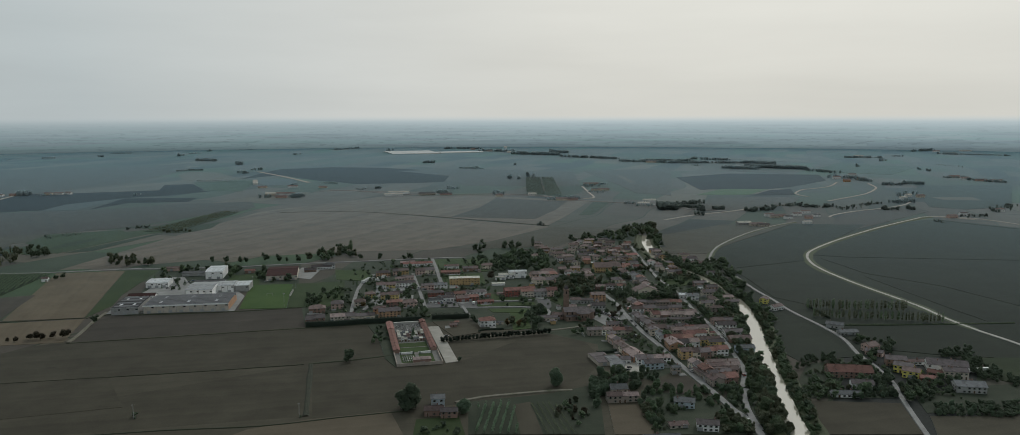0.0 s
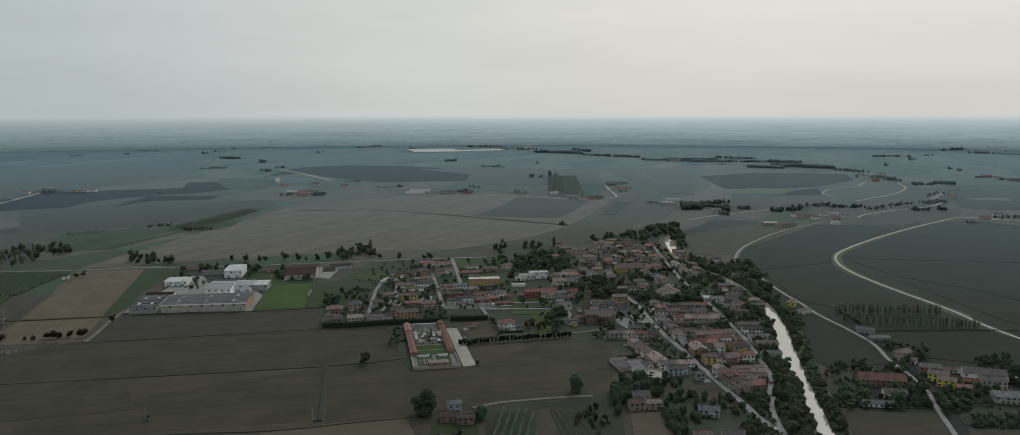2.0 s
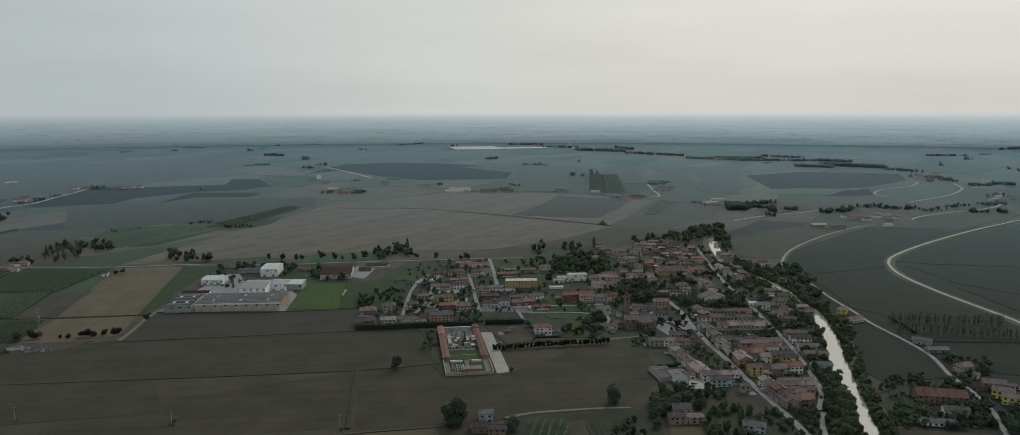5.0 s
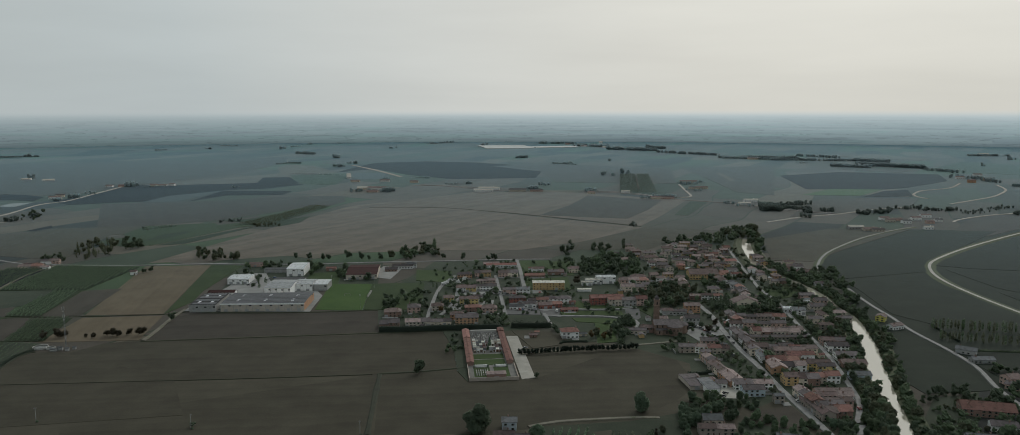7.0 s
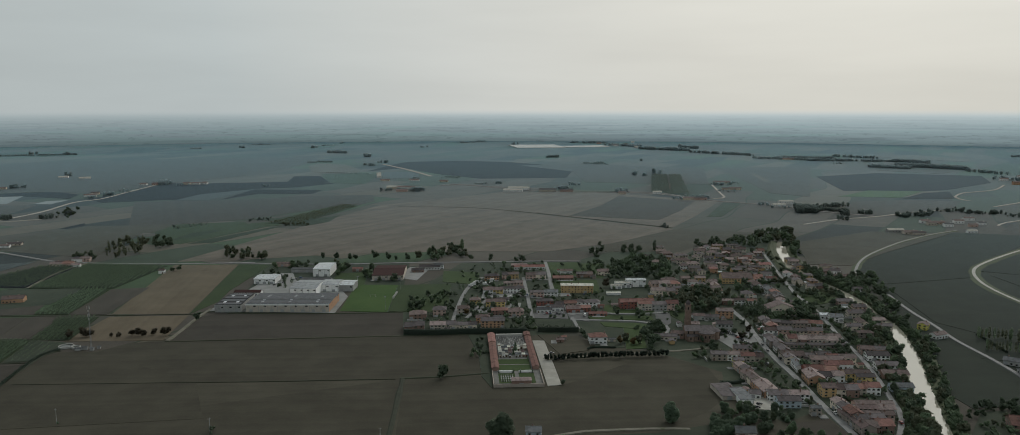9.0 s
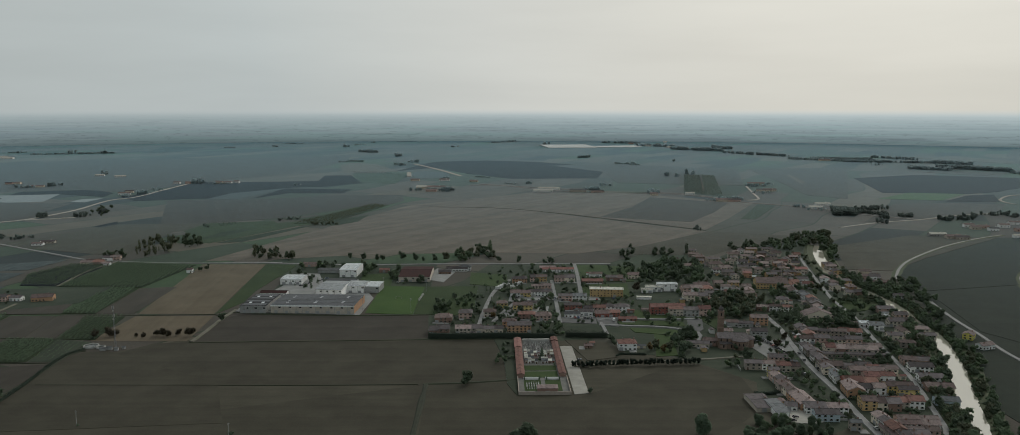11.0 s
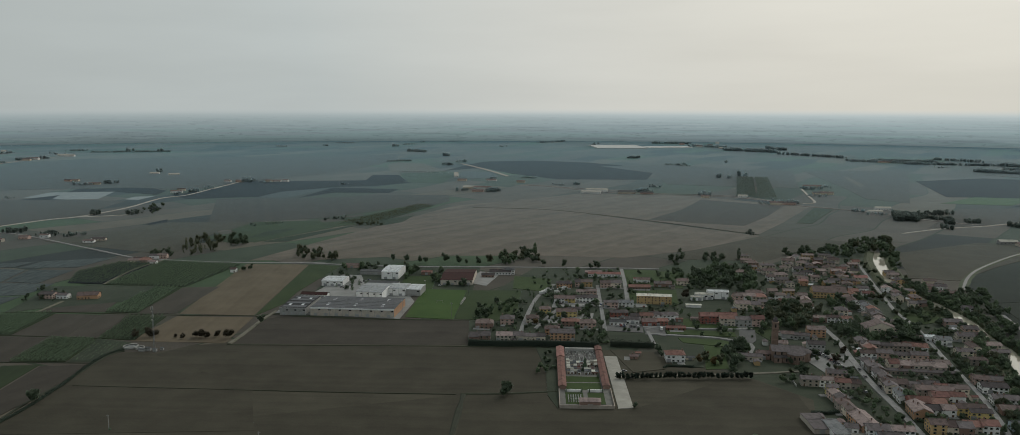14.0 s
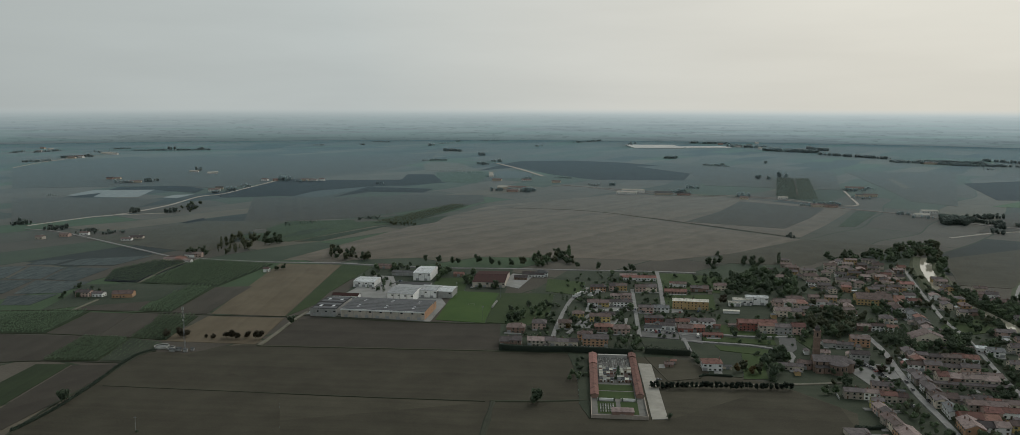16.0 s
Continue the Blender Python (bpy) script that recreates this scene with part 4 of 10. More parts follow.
def leaf_line(name, pts, width, height, leaf, label, category, density=5.0, kind="", gap=0.0, seed=2):
    """A hedge or a row of shrubs along a line."""
    line = smooth_line(pts, 2.0)
    rng = random.Random(seed + int(abs(pts[0][0]) + abs(pts[0][1])))
    verts, faces = [], []
    for i in range(len(line) - 1):
        a, b = line[i], line[i + 1]
        d = b - a
        s = Vector((d.y, -d.x, 0)).normalized()
        for _ in range(int(density * d.length)):
            t = rng.random()
            q = a + d * t
            lump = 0.75 + 0.5 * noise.noise(q * 0.22)
            if gap and noise.noise(q * 0.15 + Vector((9, 0, 0))) < gap - 0.5:
                continue
            o, z = rng.uniform(-0.5, 0.5) * width, height * lump * rng.uniform(0.05, 1.0)
            leaf_quads(verts, faces, rng, q + s * o * (1.1 - 0.4 * z / height) + Vector((0, 0, z + 0.4)), 0.8)
    prev = None
    for i, q in enumerate(line):                            # dense dark inside
        d = (line[min(i + 1, len(line) - 1)] - line[max(i - 1, 0)]).normalized()
        s = Vector((d.y, -d.x, 0)) * width * 0.33
        k, hh = len(verts), height * 0.62
        verts += [q - s, q - s + Vector((0, 0, hh)), q + s + Vector((0, 0, hh)), q + s]
        if prev is not None:
            faces += [(prev + j, prev + j + 1, k + j + 1, k + j) for j in range(3)]
        prev = k
    c = line[len(line) // 2]
    ob = new(name, cloud_mesh(name, [v - c for v in verts], faces, LEAF[leaf]))
    ob.matrix_basis = Matrix.Translation(c)
    return tagged(ob, label, category, kind=kind)


def clip_line(poly, o, d):
    """Where the line o + s d lies inside the outline: pairs of s."""
    hits = []
    k = len(poly)
    for i in range(k):
        a, b = Vector(poly[i]), Vector(poly[(i + 1) % k])
        e = b - a
        den = d.x * e.y - d.y * e.x
        if abs(den) < 1e-9:
            continue
        w = a - o
        s, t = (w.x * e.y - w.y * e.x) / den, (w.x * d.y - w.y * d.x) / den
        if 0 <= t < 1:
            hits.append(s)
    hits.sort()
    return list(zip(hits[::2], hits[1::2]))


def orchard(leaf, spacing, height, ang, *poly, density=4.5, size=0.75, ground="crop", label=""):
    """Rows of fruit trees or vines over a plot."""
    field(ground, *poly, ang=ang)
    d = Vector((math.cos(radians(ang)), math.sin(radians(ang))))
    s = Vector((-d.y, d.x))
    cx, cy = sum(q[0] for q in poly) / len(poly), sum(q[1] for q in poly) / len(poly)
    c = Vector((cx, cy))
    rng = random.Random(int(abs(cx) * 3 + abs(cy)))
    reach = max((Vector(q) - c).length for q in poly)
    verts, faces = [], []
    for i in range(-int(reach / spacing), int(reach / spacing) + 1):
        o = c + s * (i * spacing)
        for a, b in clip_line(poly, o, d):
            for _ in range(int((b - a) * density)):
                u = rng.uniform(a, b)
                q = o + d * u - c
                hh = height * (0.8 + 0.4 * noise.noise(Vector((q.x, q.y, 0)) * 0.2))
                z = hh * rng.uniform(0.15, 1.0)
                leaf_quads(verts, faces, rng, Vector((q.x + rng.gauss(0, 0.28), q.y + rng.gauss(0, 0.28), z + 0.3)), size)
    ob = new("orchard_rows", cloud_mesh("orchard_rows", verts, faces, LEAF[leaf]))
    ob.matrix_basis = pose(cx, cy, 0.3)
    return tagged(ob, label or f"{LEAF_WORDS[leaf]} rows of low fruit trees", "orchard", kind="stuff")

# ---- the land ----
def build_ground():
    bm = bmesh.new()
    rings = (0, 300, 700, 1200, 1800, 2600, 3500, 4300, 4840)
    prev = None
    for r in rings:
        cur = [bm.verts.new((r * math.cos(2 * math.pi * i / 96), 60 + r * math.sin(2 * math.pi * i / 96), 0)) for i in range(96)] if r else [bm.verts.new((0, 60, 0))]
        if prev:
            for i in range(96):
                j = (i + 1) % 96
                bm.faces.new((prev[0], cur[i], cur[j]) if len(prev) == 1 else (prev[i], cur[i], cur[j], prev[j]))
        prev = cur
    fix(bm)
    if sum(f.normal.z for f in bm.faces) < 0:
        bmesh.ops.reverse_faces(bm, faces=bm.faces)
    tagged(mesh_object("ground", bm, land_material()), "flat farmed plain of bare and green strips", "ground", kind="structure")


def build_backdrop():
    """Glowing ring, painted as the far plain sinking into haze at the horizon."""
    m, n, l, p = nodes_of("far_haze_glow")
    n.remove(p)
    out = n["Material Output"]

    def math_node(op, a, b=None):
        q = n.new("ShaderNodeMath")
        q.operation = op
        for i, v in enumerate((a, b)):
            if v is None:
                continue
            if isinstance(v, (int, float)):
                q.inputs[i].default_value = v
            else:
                l.new(v, q.inputs[i])
        return q.outputs[0]

    def map_range(src, a, b, c, d, smooth=False):
        q = n.new("ShaderNodeMapRange")
        if smooth:
            q.interpolation_type = "SMOOTHSTEP"
        for k, v in (("From Min", a), ("From Max", b), ("To Min", c), ("To Max", d)):
            q.inputs[k].default_value = v
        l.new(src, q.inputs[0])
        return q.outputs[0]

    def multiply(a, b):
        q = n.new("ShaderNodeMixRGB")
        q.blend_type = "MULTIPLY"
        q.inputs[0].default_value = 1.0
        l.new(a, q.inputs[1])
        l.new(b, q.inputs[2])
        return q.outputs[0]

    geo = n.new("ShaderNodeNewGeometry")
    sep = n.new("ShaderNodeSeparateXYZ")
    l.new(geo.outputs["Position"], sep.inputs[0])
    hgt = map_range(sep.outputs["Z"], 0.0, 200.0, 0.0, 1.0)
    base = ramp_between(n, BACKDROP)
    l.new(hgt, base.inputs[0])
    # plain painted as if behind, drawn out to the horizon for the camera's height
    far = n.new("ShaderNodeVectorMath")
    far.operation = "SCALE"
    l.new(geo.outputs["Position"], far.inputs[0])
    l.new(math_node("DIVIDE", 1.0, math_node("SUBTRACT", 1.03, hgt)), far.inputs["Scale"])

    def on_plain(length, depth, turn):
        q = n.new("ShaderNodeMapping")
        q.inputs["Scale"].default_value = (1 / length, 1 / depth, 0)
        q.inputs["Rotation"].default_value = (0, 0, radians(turn))
        l.new(far.outputs[0], q.inputs[0])
        return q.outputs[0]

    plots = n.new("ShaderNodeTexVoronoi")
    plots.distance = "CHEBYCHEV"
    plots.inputs["Scale"].default_value = 1.0
    l.new(on_plain(720, 520, 18), plots.inputs["Vector"])
    tone = ramp_between(n, ((0.0, (0.86, 0.88, 0.90)), (0.35, (0.97, 0.97, 0.96)), (0.62, (0.92, 1.0, 0.96)), (0.85, (1.05, 1.04, 1.02)), (1.0, (1.10, 1.08, 1.06))))
    l.new(plots.outputs["Color"], tone.inputs[0])
    # belts of trees and hamlets
    col = tone.outputs[0]
    for length, tall, lo, hi, dark in ((120, 9, 0.55, 0.64, 0.87), (560, 13, 0.52, 0.62, 0.90), (50, 8, 0.60, 0.66, 0.82)):
        mp = n.new("ShaderNodeMapping")
        mp.inputs["Scale"].default_value = (1 / length, 1 / length, 1 / tall)
        mp.inputs["Location"].default_value = (tall * 3.1, 0, 0)
        l.new(geo.outputs["Position"], mp.inputs[0])
        no = n.new("ShaderNodeTexNoise")
        no.inputs["Scale"].default_value, no.inputs["Detail"].default_value, no.inputs["Roughness"].default_value = 1.0, 4.0, 0.55
        l.new(mp.outputs[0], no.inputs["Vector"])
        col = multiply(col, map_range(no.outputs["Fac"], lo, hi, 1.0, dark))
    # pale roofs of far halls
    no = n.new("ShaderNodeTexNoise")
    no.inputs["Scale"].default_value, no.inputs["Detail"].default_value = 1.0, 2.0
    l.new(on_plain(130, 260, 0), no.inputs["Vector"])
    col = multiply(col, map_range(no.outputs["Fac"], 0.74, 0.77, 1.0, 1.30))
    calm = n.new("ShaderNodeMixRGB")                        # painted haze hides them towards the horizon
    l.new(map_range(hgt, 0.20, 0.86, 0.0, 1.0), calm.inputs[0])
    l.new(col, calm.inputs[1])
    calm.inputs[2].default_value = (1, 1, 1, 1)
    # glow painted brighter in the east, towards the veiled sun
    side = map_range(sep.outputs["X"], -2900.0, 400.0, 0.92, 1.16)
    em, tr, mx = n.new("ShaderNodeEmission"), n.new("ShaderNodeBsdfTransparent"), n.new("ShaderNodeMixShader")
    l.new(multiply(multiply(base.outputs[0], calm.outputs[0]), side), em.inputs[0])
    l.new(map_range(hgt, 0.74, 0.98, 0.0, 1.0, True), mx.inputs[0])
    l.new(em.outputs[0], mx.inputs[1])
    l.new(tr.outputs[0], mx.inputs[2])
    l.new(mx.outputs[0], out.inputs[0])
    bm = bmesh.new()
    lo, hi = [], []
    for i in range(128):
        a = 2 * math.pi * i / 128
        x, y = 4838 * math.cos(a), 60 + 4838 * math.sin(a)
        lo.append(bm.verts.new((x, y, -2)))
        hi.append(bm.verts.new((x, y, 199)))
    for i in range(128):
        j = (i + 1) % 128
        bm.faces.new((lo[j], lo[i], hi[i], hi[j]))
    tagged(mesh_object("backdrop", bm, m), "glowing backdrop painted as the hazy far plain", "backdrop", kind="structure")


# glow colours of the far distance, haze painted in, from its foot to the horizon
# foot kept dim to match the ground's shaded rim
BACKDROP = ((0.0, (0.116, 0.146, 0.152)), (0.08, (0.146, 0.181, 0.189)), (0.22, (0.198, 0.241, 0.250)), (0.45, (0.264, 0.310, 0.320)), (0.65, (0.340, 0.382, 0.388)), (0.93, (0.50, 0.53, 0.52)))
build_ground()
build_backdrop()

# ---- fields ----
field("soil", (-900, 200), (150, 200), (160, 560), (120, 620), (60, 700), (-60, 760), (-200, 735), (-400, 690), (-440, 640), (-420, 470), (-900, 300))
field("soil_green", (232, 640), (300, 640), (480, 640), (560, 760), (720, 1060), (900, 1370), (812, 1500), (640, 1440), (420, 1440), (290, 1140), (262, 900))
field("scrub", (-192.4, 735.2), (-231.9, 885), (-214.1, 1074.4), (-106.9, 1098.1), (-54, 1105.4), (-27.6, 986.5), (48.2, 1119.3), (109.7, 1256.5), (209.5, 1363.1), (218.5, 1142.5), (253.9, 990.2), (250.6, 847.7), (223.6, 705.7), (188.2, 562.9), (144.5, 556.8), (132, 608.3), (106, 581.2), (73.2, 625.8), (76, 677.3), (34.9, 713.9), (-39.3, 773.4), (-78.7, 752.9), (-136.8, 747))
field("scrub", (-393.5, 784), (-411.7, 866.6), (-448.4, 1007.3), (-388.6, 1041.6), (-281.9, 1065.1), (-248.4, 921.4), (-321.3, 911.4), (-282, 799.4))
field("scrub", (158.1, 559.9), (195.4, 620.4), (202.8, 559.6), (181, 457.4), (134.4, 457.7), (135.9, 509.6))
field("soil", (-427.8, 569), (-165.1, 621.1), (-102.4, 643.3), (-127.3, 744.1), (-192.4, 731), (-389.4, 685.6), (-418.3, 675.8), (-428.9, 648.2), (-428.6, 595.2))
field("soil", (-340.1, 512.6), (-161.7, 623.1), (-136.1, 511.3), (-279.8, 481.6), (-301.2, 450.8))
field("soil", (-159.1, 623.1), (-94, 643.4), (-95.6, 617.6), (-49.1, 618.9), (27.2, 716.1), (66.2, 686.1), (76.6, 628.1), (60.4, 597.2), (30.7, 558), (-72.4, 520.3), (-131.2, 509))
field("soil_grey", (-386.6, 688), (-406.5, 764.7), (-387.1, 784.9), (-216.6, 813.5), (-193.6, 737.1))
field("tan_grey", (-167.9, 489.4), (-134.6, 505.6), (-81.2, 520.4), (-67.2, 480.4), (-189.4, 459.5))
field("strips", (-584.4, 1019.3), (-555.9, 1293.7), (-516.8, 1645.6), (-378.5, 1642.1), (-181.9, 1566.4), (68.7, 1414.5), (55.6, 1342.3), (-24.3, 1255.8), (-113.2, 1171.1), (-222.6, 1156.2), (-395.7, 1106.9), (-506.5, 1043.6), ang=66)
field("strips", (-516.8, 1645.6), (-308.8, 1946.4), (-77.1, 1977.4), (183.3, 1834), (118, 1587.9), (69.3, 1429.7), (-184.4, 1585.5), ang=66)
field("soil", (-38.1, 1236.4), (74.1, 1415.3), (193.7, 1395.3), (207.5, 1349.6), (111.1, 1274.2), (68.9, 1195.9), (-40.4, 1181))
field("soil_grey", (-1052, 1622), (-880, 1676), (-722, 1798), (-595, 1837), (-550, 1720), (-562, 1639), (-595, 1628), (-685, 1411), (-836, 1285), ang=123)
field("soil_dark", (-1324, 2047), (-1162, 2028), (-861, 2147), (-787, 2091), (-854, 1974), (-915, 1943), (-966, 1842), (-984, 1677), (-1067, 1644), ang=123)
field("net", (-985, 1666), (-997, 1788), (-924, 1928), (-920, 1855), (-915, 1677), ang=92)
field("soil_dark", (-893, 1688), (-925, 1913), (-754, 1926), (-742, 1839), (-870, 1813), ang=98)
field("soil_grey", (-1848, 2865), (-1767, 2966), (-1402, 3184), (-1322, 3309), (-1163, 2848), (-1127, 2335), (-1180, 2152), (-1382, 2137), ang=123)
field("soil_dark", (-922, 2093), (-989, 2289), (-914, 2309), (-817, 2128), ang=109)
field("tan_grey", (-991, 2425), (-1117, 2692), (-1126, 2815), (-1017, 2781), (-820, 2470), ang=122)
field("grass", (-941, 2377), (-804, 2445), (-743, 2306), (-701, 2089), (-803, 2109), ang=117)
field("net", (-761, 2373), (-771, 2494), (-669, 2492), (-605, 2282), (-694, 2263), ang=107)
field("soil_dark", (-840, 2495), (-847, 2841), (-841, 2942), (-672, 3047), (-468, 3004), (-333, 2895), (-197, 2643), (-195, 2363), (-434, 2301), (-599, 2441), (-760, 2655), ang=91)
field("plastic", (-1467, 1521), (-1500, 1627), (-1372, 1686), (-1297, 1551), (-1350, 1520), ang=119)
field("soil_dark", (-1443, 1489), (-1441, 1544), (-1435, 1589), (-1383, 1509), ang=123)
field("soil_dark", (-1464, 1639), (-1500, 1707), (-1366, 1787), (-1269, 1736), (-1233, 1656), (-1372, 1686), ang=31)
field("plastic", (-1238, 1558), (-1251, 1608), (-1217, 1633), (-1201, 1557), ang=102)
field("soil_grey", (-1537, 1445), (-1430, 1494), (-1214, 1540), (-1138, 1330), (-1151, 1184), (-1200, 1152), ang=139)
field("soil_dark", (-1189, 1657), (-1192, 1762), (-1189, 1900), (-1035, 2009), (-960, 1890), (-1009, 1746), (-999, 1678), (-1111, 1600), ang=35)
field("soil_dark", (-942, 1261), (-943, 1320), (-926, 1299), (-930, 1256), ang=91)
field("soil", (-960, 1069), (-937, 1156), (-916, 1286), (-776, 1331), (-757, 1243), (-777, 1237), (-711, 1025), (-766, 1034), ang=107)
field("grass", (-762, 1242), (-776, 1331), (-677, 1381), (-621, 1310), (-643, 1296), (-656, 1143), (-704, 1191), ang=85)
field("crop", (-685, 1411), (-638, 1436), (-591, 1617), (-562, 1639), (-565, 1555), (-587, 1386), ang=75)
field("crop", (-586, 1347), (-575, 1427), (-541, 1488), (-528, 1402), (-546, 1355), ang=99)
field("crop", (-649, 1149), (-642, 1188), (-600, 1325), (-586, 1347), (-615, 1165), ang=81)
field("grass", (-760, 1166), (-740, 1213), (-688, 1326), (-633, 1386), (-589, 1355), (-609, 1333), (-651, 1160), (-680, 1127), ang=76)
field("crop", (-691, 1171), (-697, 1244), (-677, 1284), (-663, 1277), (-670, 1213), ang=95)
field("soil_green", (-2258, 3197), (-2490, 3700), (-2305, 3771), (-2160, 3351), ang=115)
field("crop", (-2737, 2964), (-2820, 3229), (-2422, 3253), (-2338, 3057), ang=13)
field("soil_grey", (-2263, 2075), (-2371, 2461), (-2104, 2802), (-1552, 3002), (-1222, 2724), (-1187, 2367), (-1234, 1764), (-1396, 1776), (-1717, 1601), ang=139)
field("soil_grey", (-395, 2830), (-148, 2960), (87, 2818), (224, 2815), (196, 2226), (87, 2228), (-130, 2232), (-193, 2587), ang=87)
field("soil_grey", (-65, 1714), (-34, 1901), (131, 1827), (95, 1665), (48, 1519), (-116, 1550), ang=81)
field("soil_grey", (307, 2245), (258, 2814), (591, 2941), (395, 1955), (318, 2021), ang=79)
field("tan_grey", (347, 2602), (362, 2602), (369, 2352), (349, 2308), ang=90)
field("crop", (137, 1578), (189, 1813), (225, 1799), (163, 1577), ang=78)
field("soil_dark", (523, 2518), (734, 2679), (1009, 2616), (944, 2386), (765, 2177), (686, 2121), (566, 2123), (502, 2106), ang=87)
field("pitch", (459, 1970), (563, 2123), (686, 2121), (589, 1968), ang=56)
field("soil_dark", (592, 1952), (678, 2085), (746, 2120), (703, 1966), ang=74)
field("tan_grey", (949, 3575), (1171, 3731), (1279, 3414), (1215, 3279), (1113, 3372), ang=109)
field("soil_grey", (345, 1575), (471, 1879), (591, 1921), (699, 1920), (635, 1780), (484, 1660), ang=67)
field("soil_green", (1125, 2210), (1399, 2225), (1072, 1700), (953, 1655), (897, 1702), (1000, 1946), ang=58)
field("tan_grey", (1003, 1900), (1104, 1899), (1081, 1828), (1003, 1843), ang=179)
field("soil_grey", (643, 1552), (716, 1635), (869, 1702), (856, 1623), (604, 1376), (514, 1316), ang=44)
field("grass", (1037, 2795), (1328, 3232), (1518, 2988), (1243, 2610), ang=56)
field("soil_grey", (768, 2801), (828, 2935), (981, 2765), (917, 2675), ang=132)
field("soil", (-425, 479), (-431, 513), (-445, 565), (-457, 599), (-463, 630), (-457, 644), (-440, 648), (-310, 596), (-266, 529))
field("tan", (-574.4, 997.2), (-495.4, 1014.6), (-422.5, 774.3), (-494.9, 760.7), ang=108)
field("tan", (-491.5, 751.6), (-418.5, 768.1), (-394.5, 687.6), (-476.3, 670.8), ang=108)
field("grass", (-494.7, 1014.9), (-452.9, 1015.7), (-432.2, 873.6), (-418.3, 823.9), (-420.5, 772.4), ang=108)
field("soil_grey", (-495.4, 595.1), (-459.6, 610.1), (-442.8, 532.3), (-435.2, 482.5), (-468, 510.4), ang=76)
field("soil_grey", (-565.2, 859.2), (-528.8, 874.7), (-499.1, 759.3), (-535.9, 752.4), ang=108)
field("soil_grey", (-634.7, 766.8), (-586.1, 782.9), (-569, 746.8), (-636.3, 729.9), ang=108)
field("soil_grey", (-610.2, 727.9), (-567, 736.9), (-538.6, 664.7), (-588.3, 656.9), ang=108)
field("soil_grey", (-565.2, 737.5), (-537.9, 744), (-511.5, 669.5), (-537.5, 665.1), ang=108)
field("soil_grey", (-624.4, 642.9), (-550.4, 660.9), (-527.7, 598), (-556.3, 585.2), ang=108)
field("scrub", (-713.3, 823.9), (-595.8, 862.9), (-583, 786.8), (-599.1, 772.8), (-643.5, 738.4), (-661.1, 716.4), (-679.5, 760.9), ang=108)
field("scrub", (-508.8, 670.3), (-472.5, 668), (-463.5, 644), (-464.4, 615.3), (-484.1, 610.5), ang=108)
field("crop", (-513.4, 548.9), (-524.3, 589), (-497.9, 597.6), (-471.2, 513), ang=108)
field("net", (-891.4, 869.3), (-863, 883.1), (-826.8, 818.8), (-830.4, 817.6), ang=108)
field("net", (-858.4, 884.7), (-812, 891.6), (-783.3, 829.5), (-820.2, 817.3), ang=108)
field("net", (-808.2, 892.8), (-755.6, 906.1), (-737.3, 833.8), (-780.5, 830.4), ang=108)
field("net", (-821, 809.6), (-785.9, 821.3), (-760.1, 761.8), (-763.4, 760.8), ang=108)
field("net", (-782.3, 822.5), (-717, 836.9), (-703.6, 783.7), (-747.6, 762.8), ang=108)
field("net", (-745, 754.3), (-701.9, 778), (-690.1, 731.4), (-717.9, 722.2), ang=108)
field("net", (-878, 913.9), (-841.3, 940.3), (-840.8, 899.3), (-871.7, 889), ang=108)
field("net", (-837.3, 941.6), (-765.5, 990), (-764.3, 920.4), (-831.2, 898.1), ang=108)
field("crop", (49.4, 2508.5), (94.1, 2514.4), (84.7, 1954.7), (41.9, 2008.4))
field("crop", (100, 2515.2), (135, 2519.8), (126.9, 1960.4), (89.2, 1955.3))
field("soil_green", (428.9, 1117.5), (800.4, 1489.6), (880.1, 1368.5), (693.8, 1073.5), (468.2, 1101.4))
field("soil_green", (430, 1091.7), (687.7, 1063.9), (530.1, 814.3), (501.5, 909.7), (444.9, 986.7))
field("soil_green", (436.1, 966.5), (495.9, 899.3), (521.3, 800.4), (464.3, 710.2), (450.7, 815.1))
field("soil_green", (288.3, 1009.6), (388.6, 1021.5), (408.3, 886.6), (415.9, 827), (315.8, 816.4), (287.9, 855.5))
field("soil", (244, 1303.7), (383.2, 1434.3), (505.9, 1432.2), (351.1, 1234.7), (280, 1130.1), (229, 1130.8))
field("soil_green", (282.7, 1103.8), (355.8, 1215.7), (535.1, 1431.7), (640, 1430), (427.5, 1139), (404.8, 1077.2), (291.9, 1022.7))
field("soil_green", (273.9, 746.1), (306.9, 810.8), (432.3, 793), (443.9, 744.6), (299.9, 741.1))
field("soil_green", (296.2, 731.8), (485.8, 744.3), (415.2, 632.5), (354.2, 645.4), (303.2, 664.4))
field("soil_green", (267.3, 802.8), (284.9, 750.9), (284.6, 640.5), (234.1, 626.9), (228, 655.6))
field("soil", (206.8, 538.3), (270, 532.8), (257.9, 478.5), (195.1, 478.9))
field("soil", (277.7, 508.8), (336.9, 508.4), (304.3, 456.7), (258.5, 457))
field("scrub", (236.9, 620.1), (255.1, 626.8), (242.8, 559.3), (272.7, 543), (208.7, 543.5), (212.5, 573.6))
field("scrub", (289.7, 559), (377.4, 572.5), (340.5, 514.2), (278.6, 514.6))
field("crop", (381.4, 636.2), (417.5, 636), (377.4, 572.5), (368.3, 579.8))
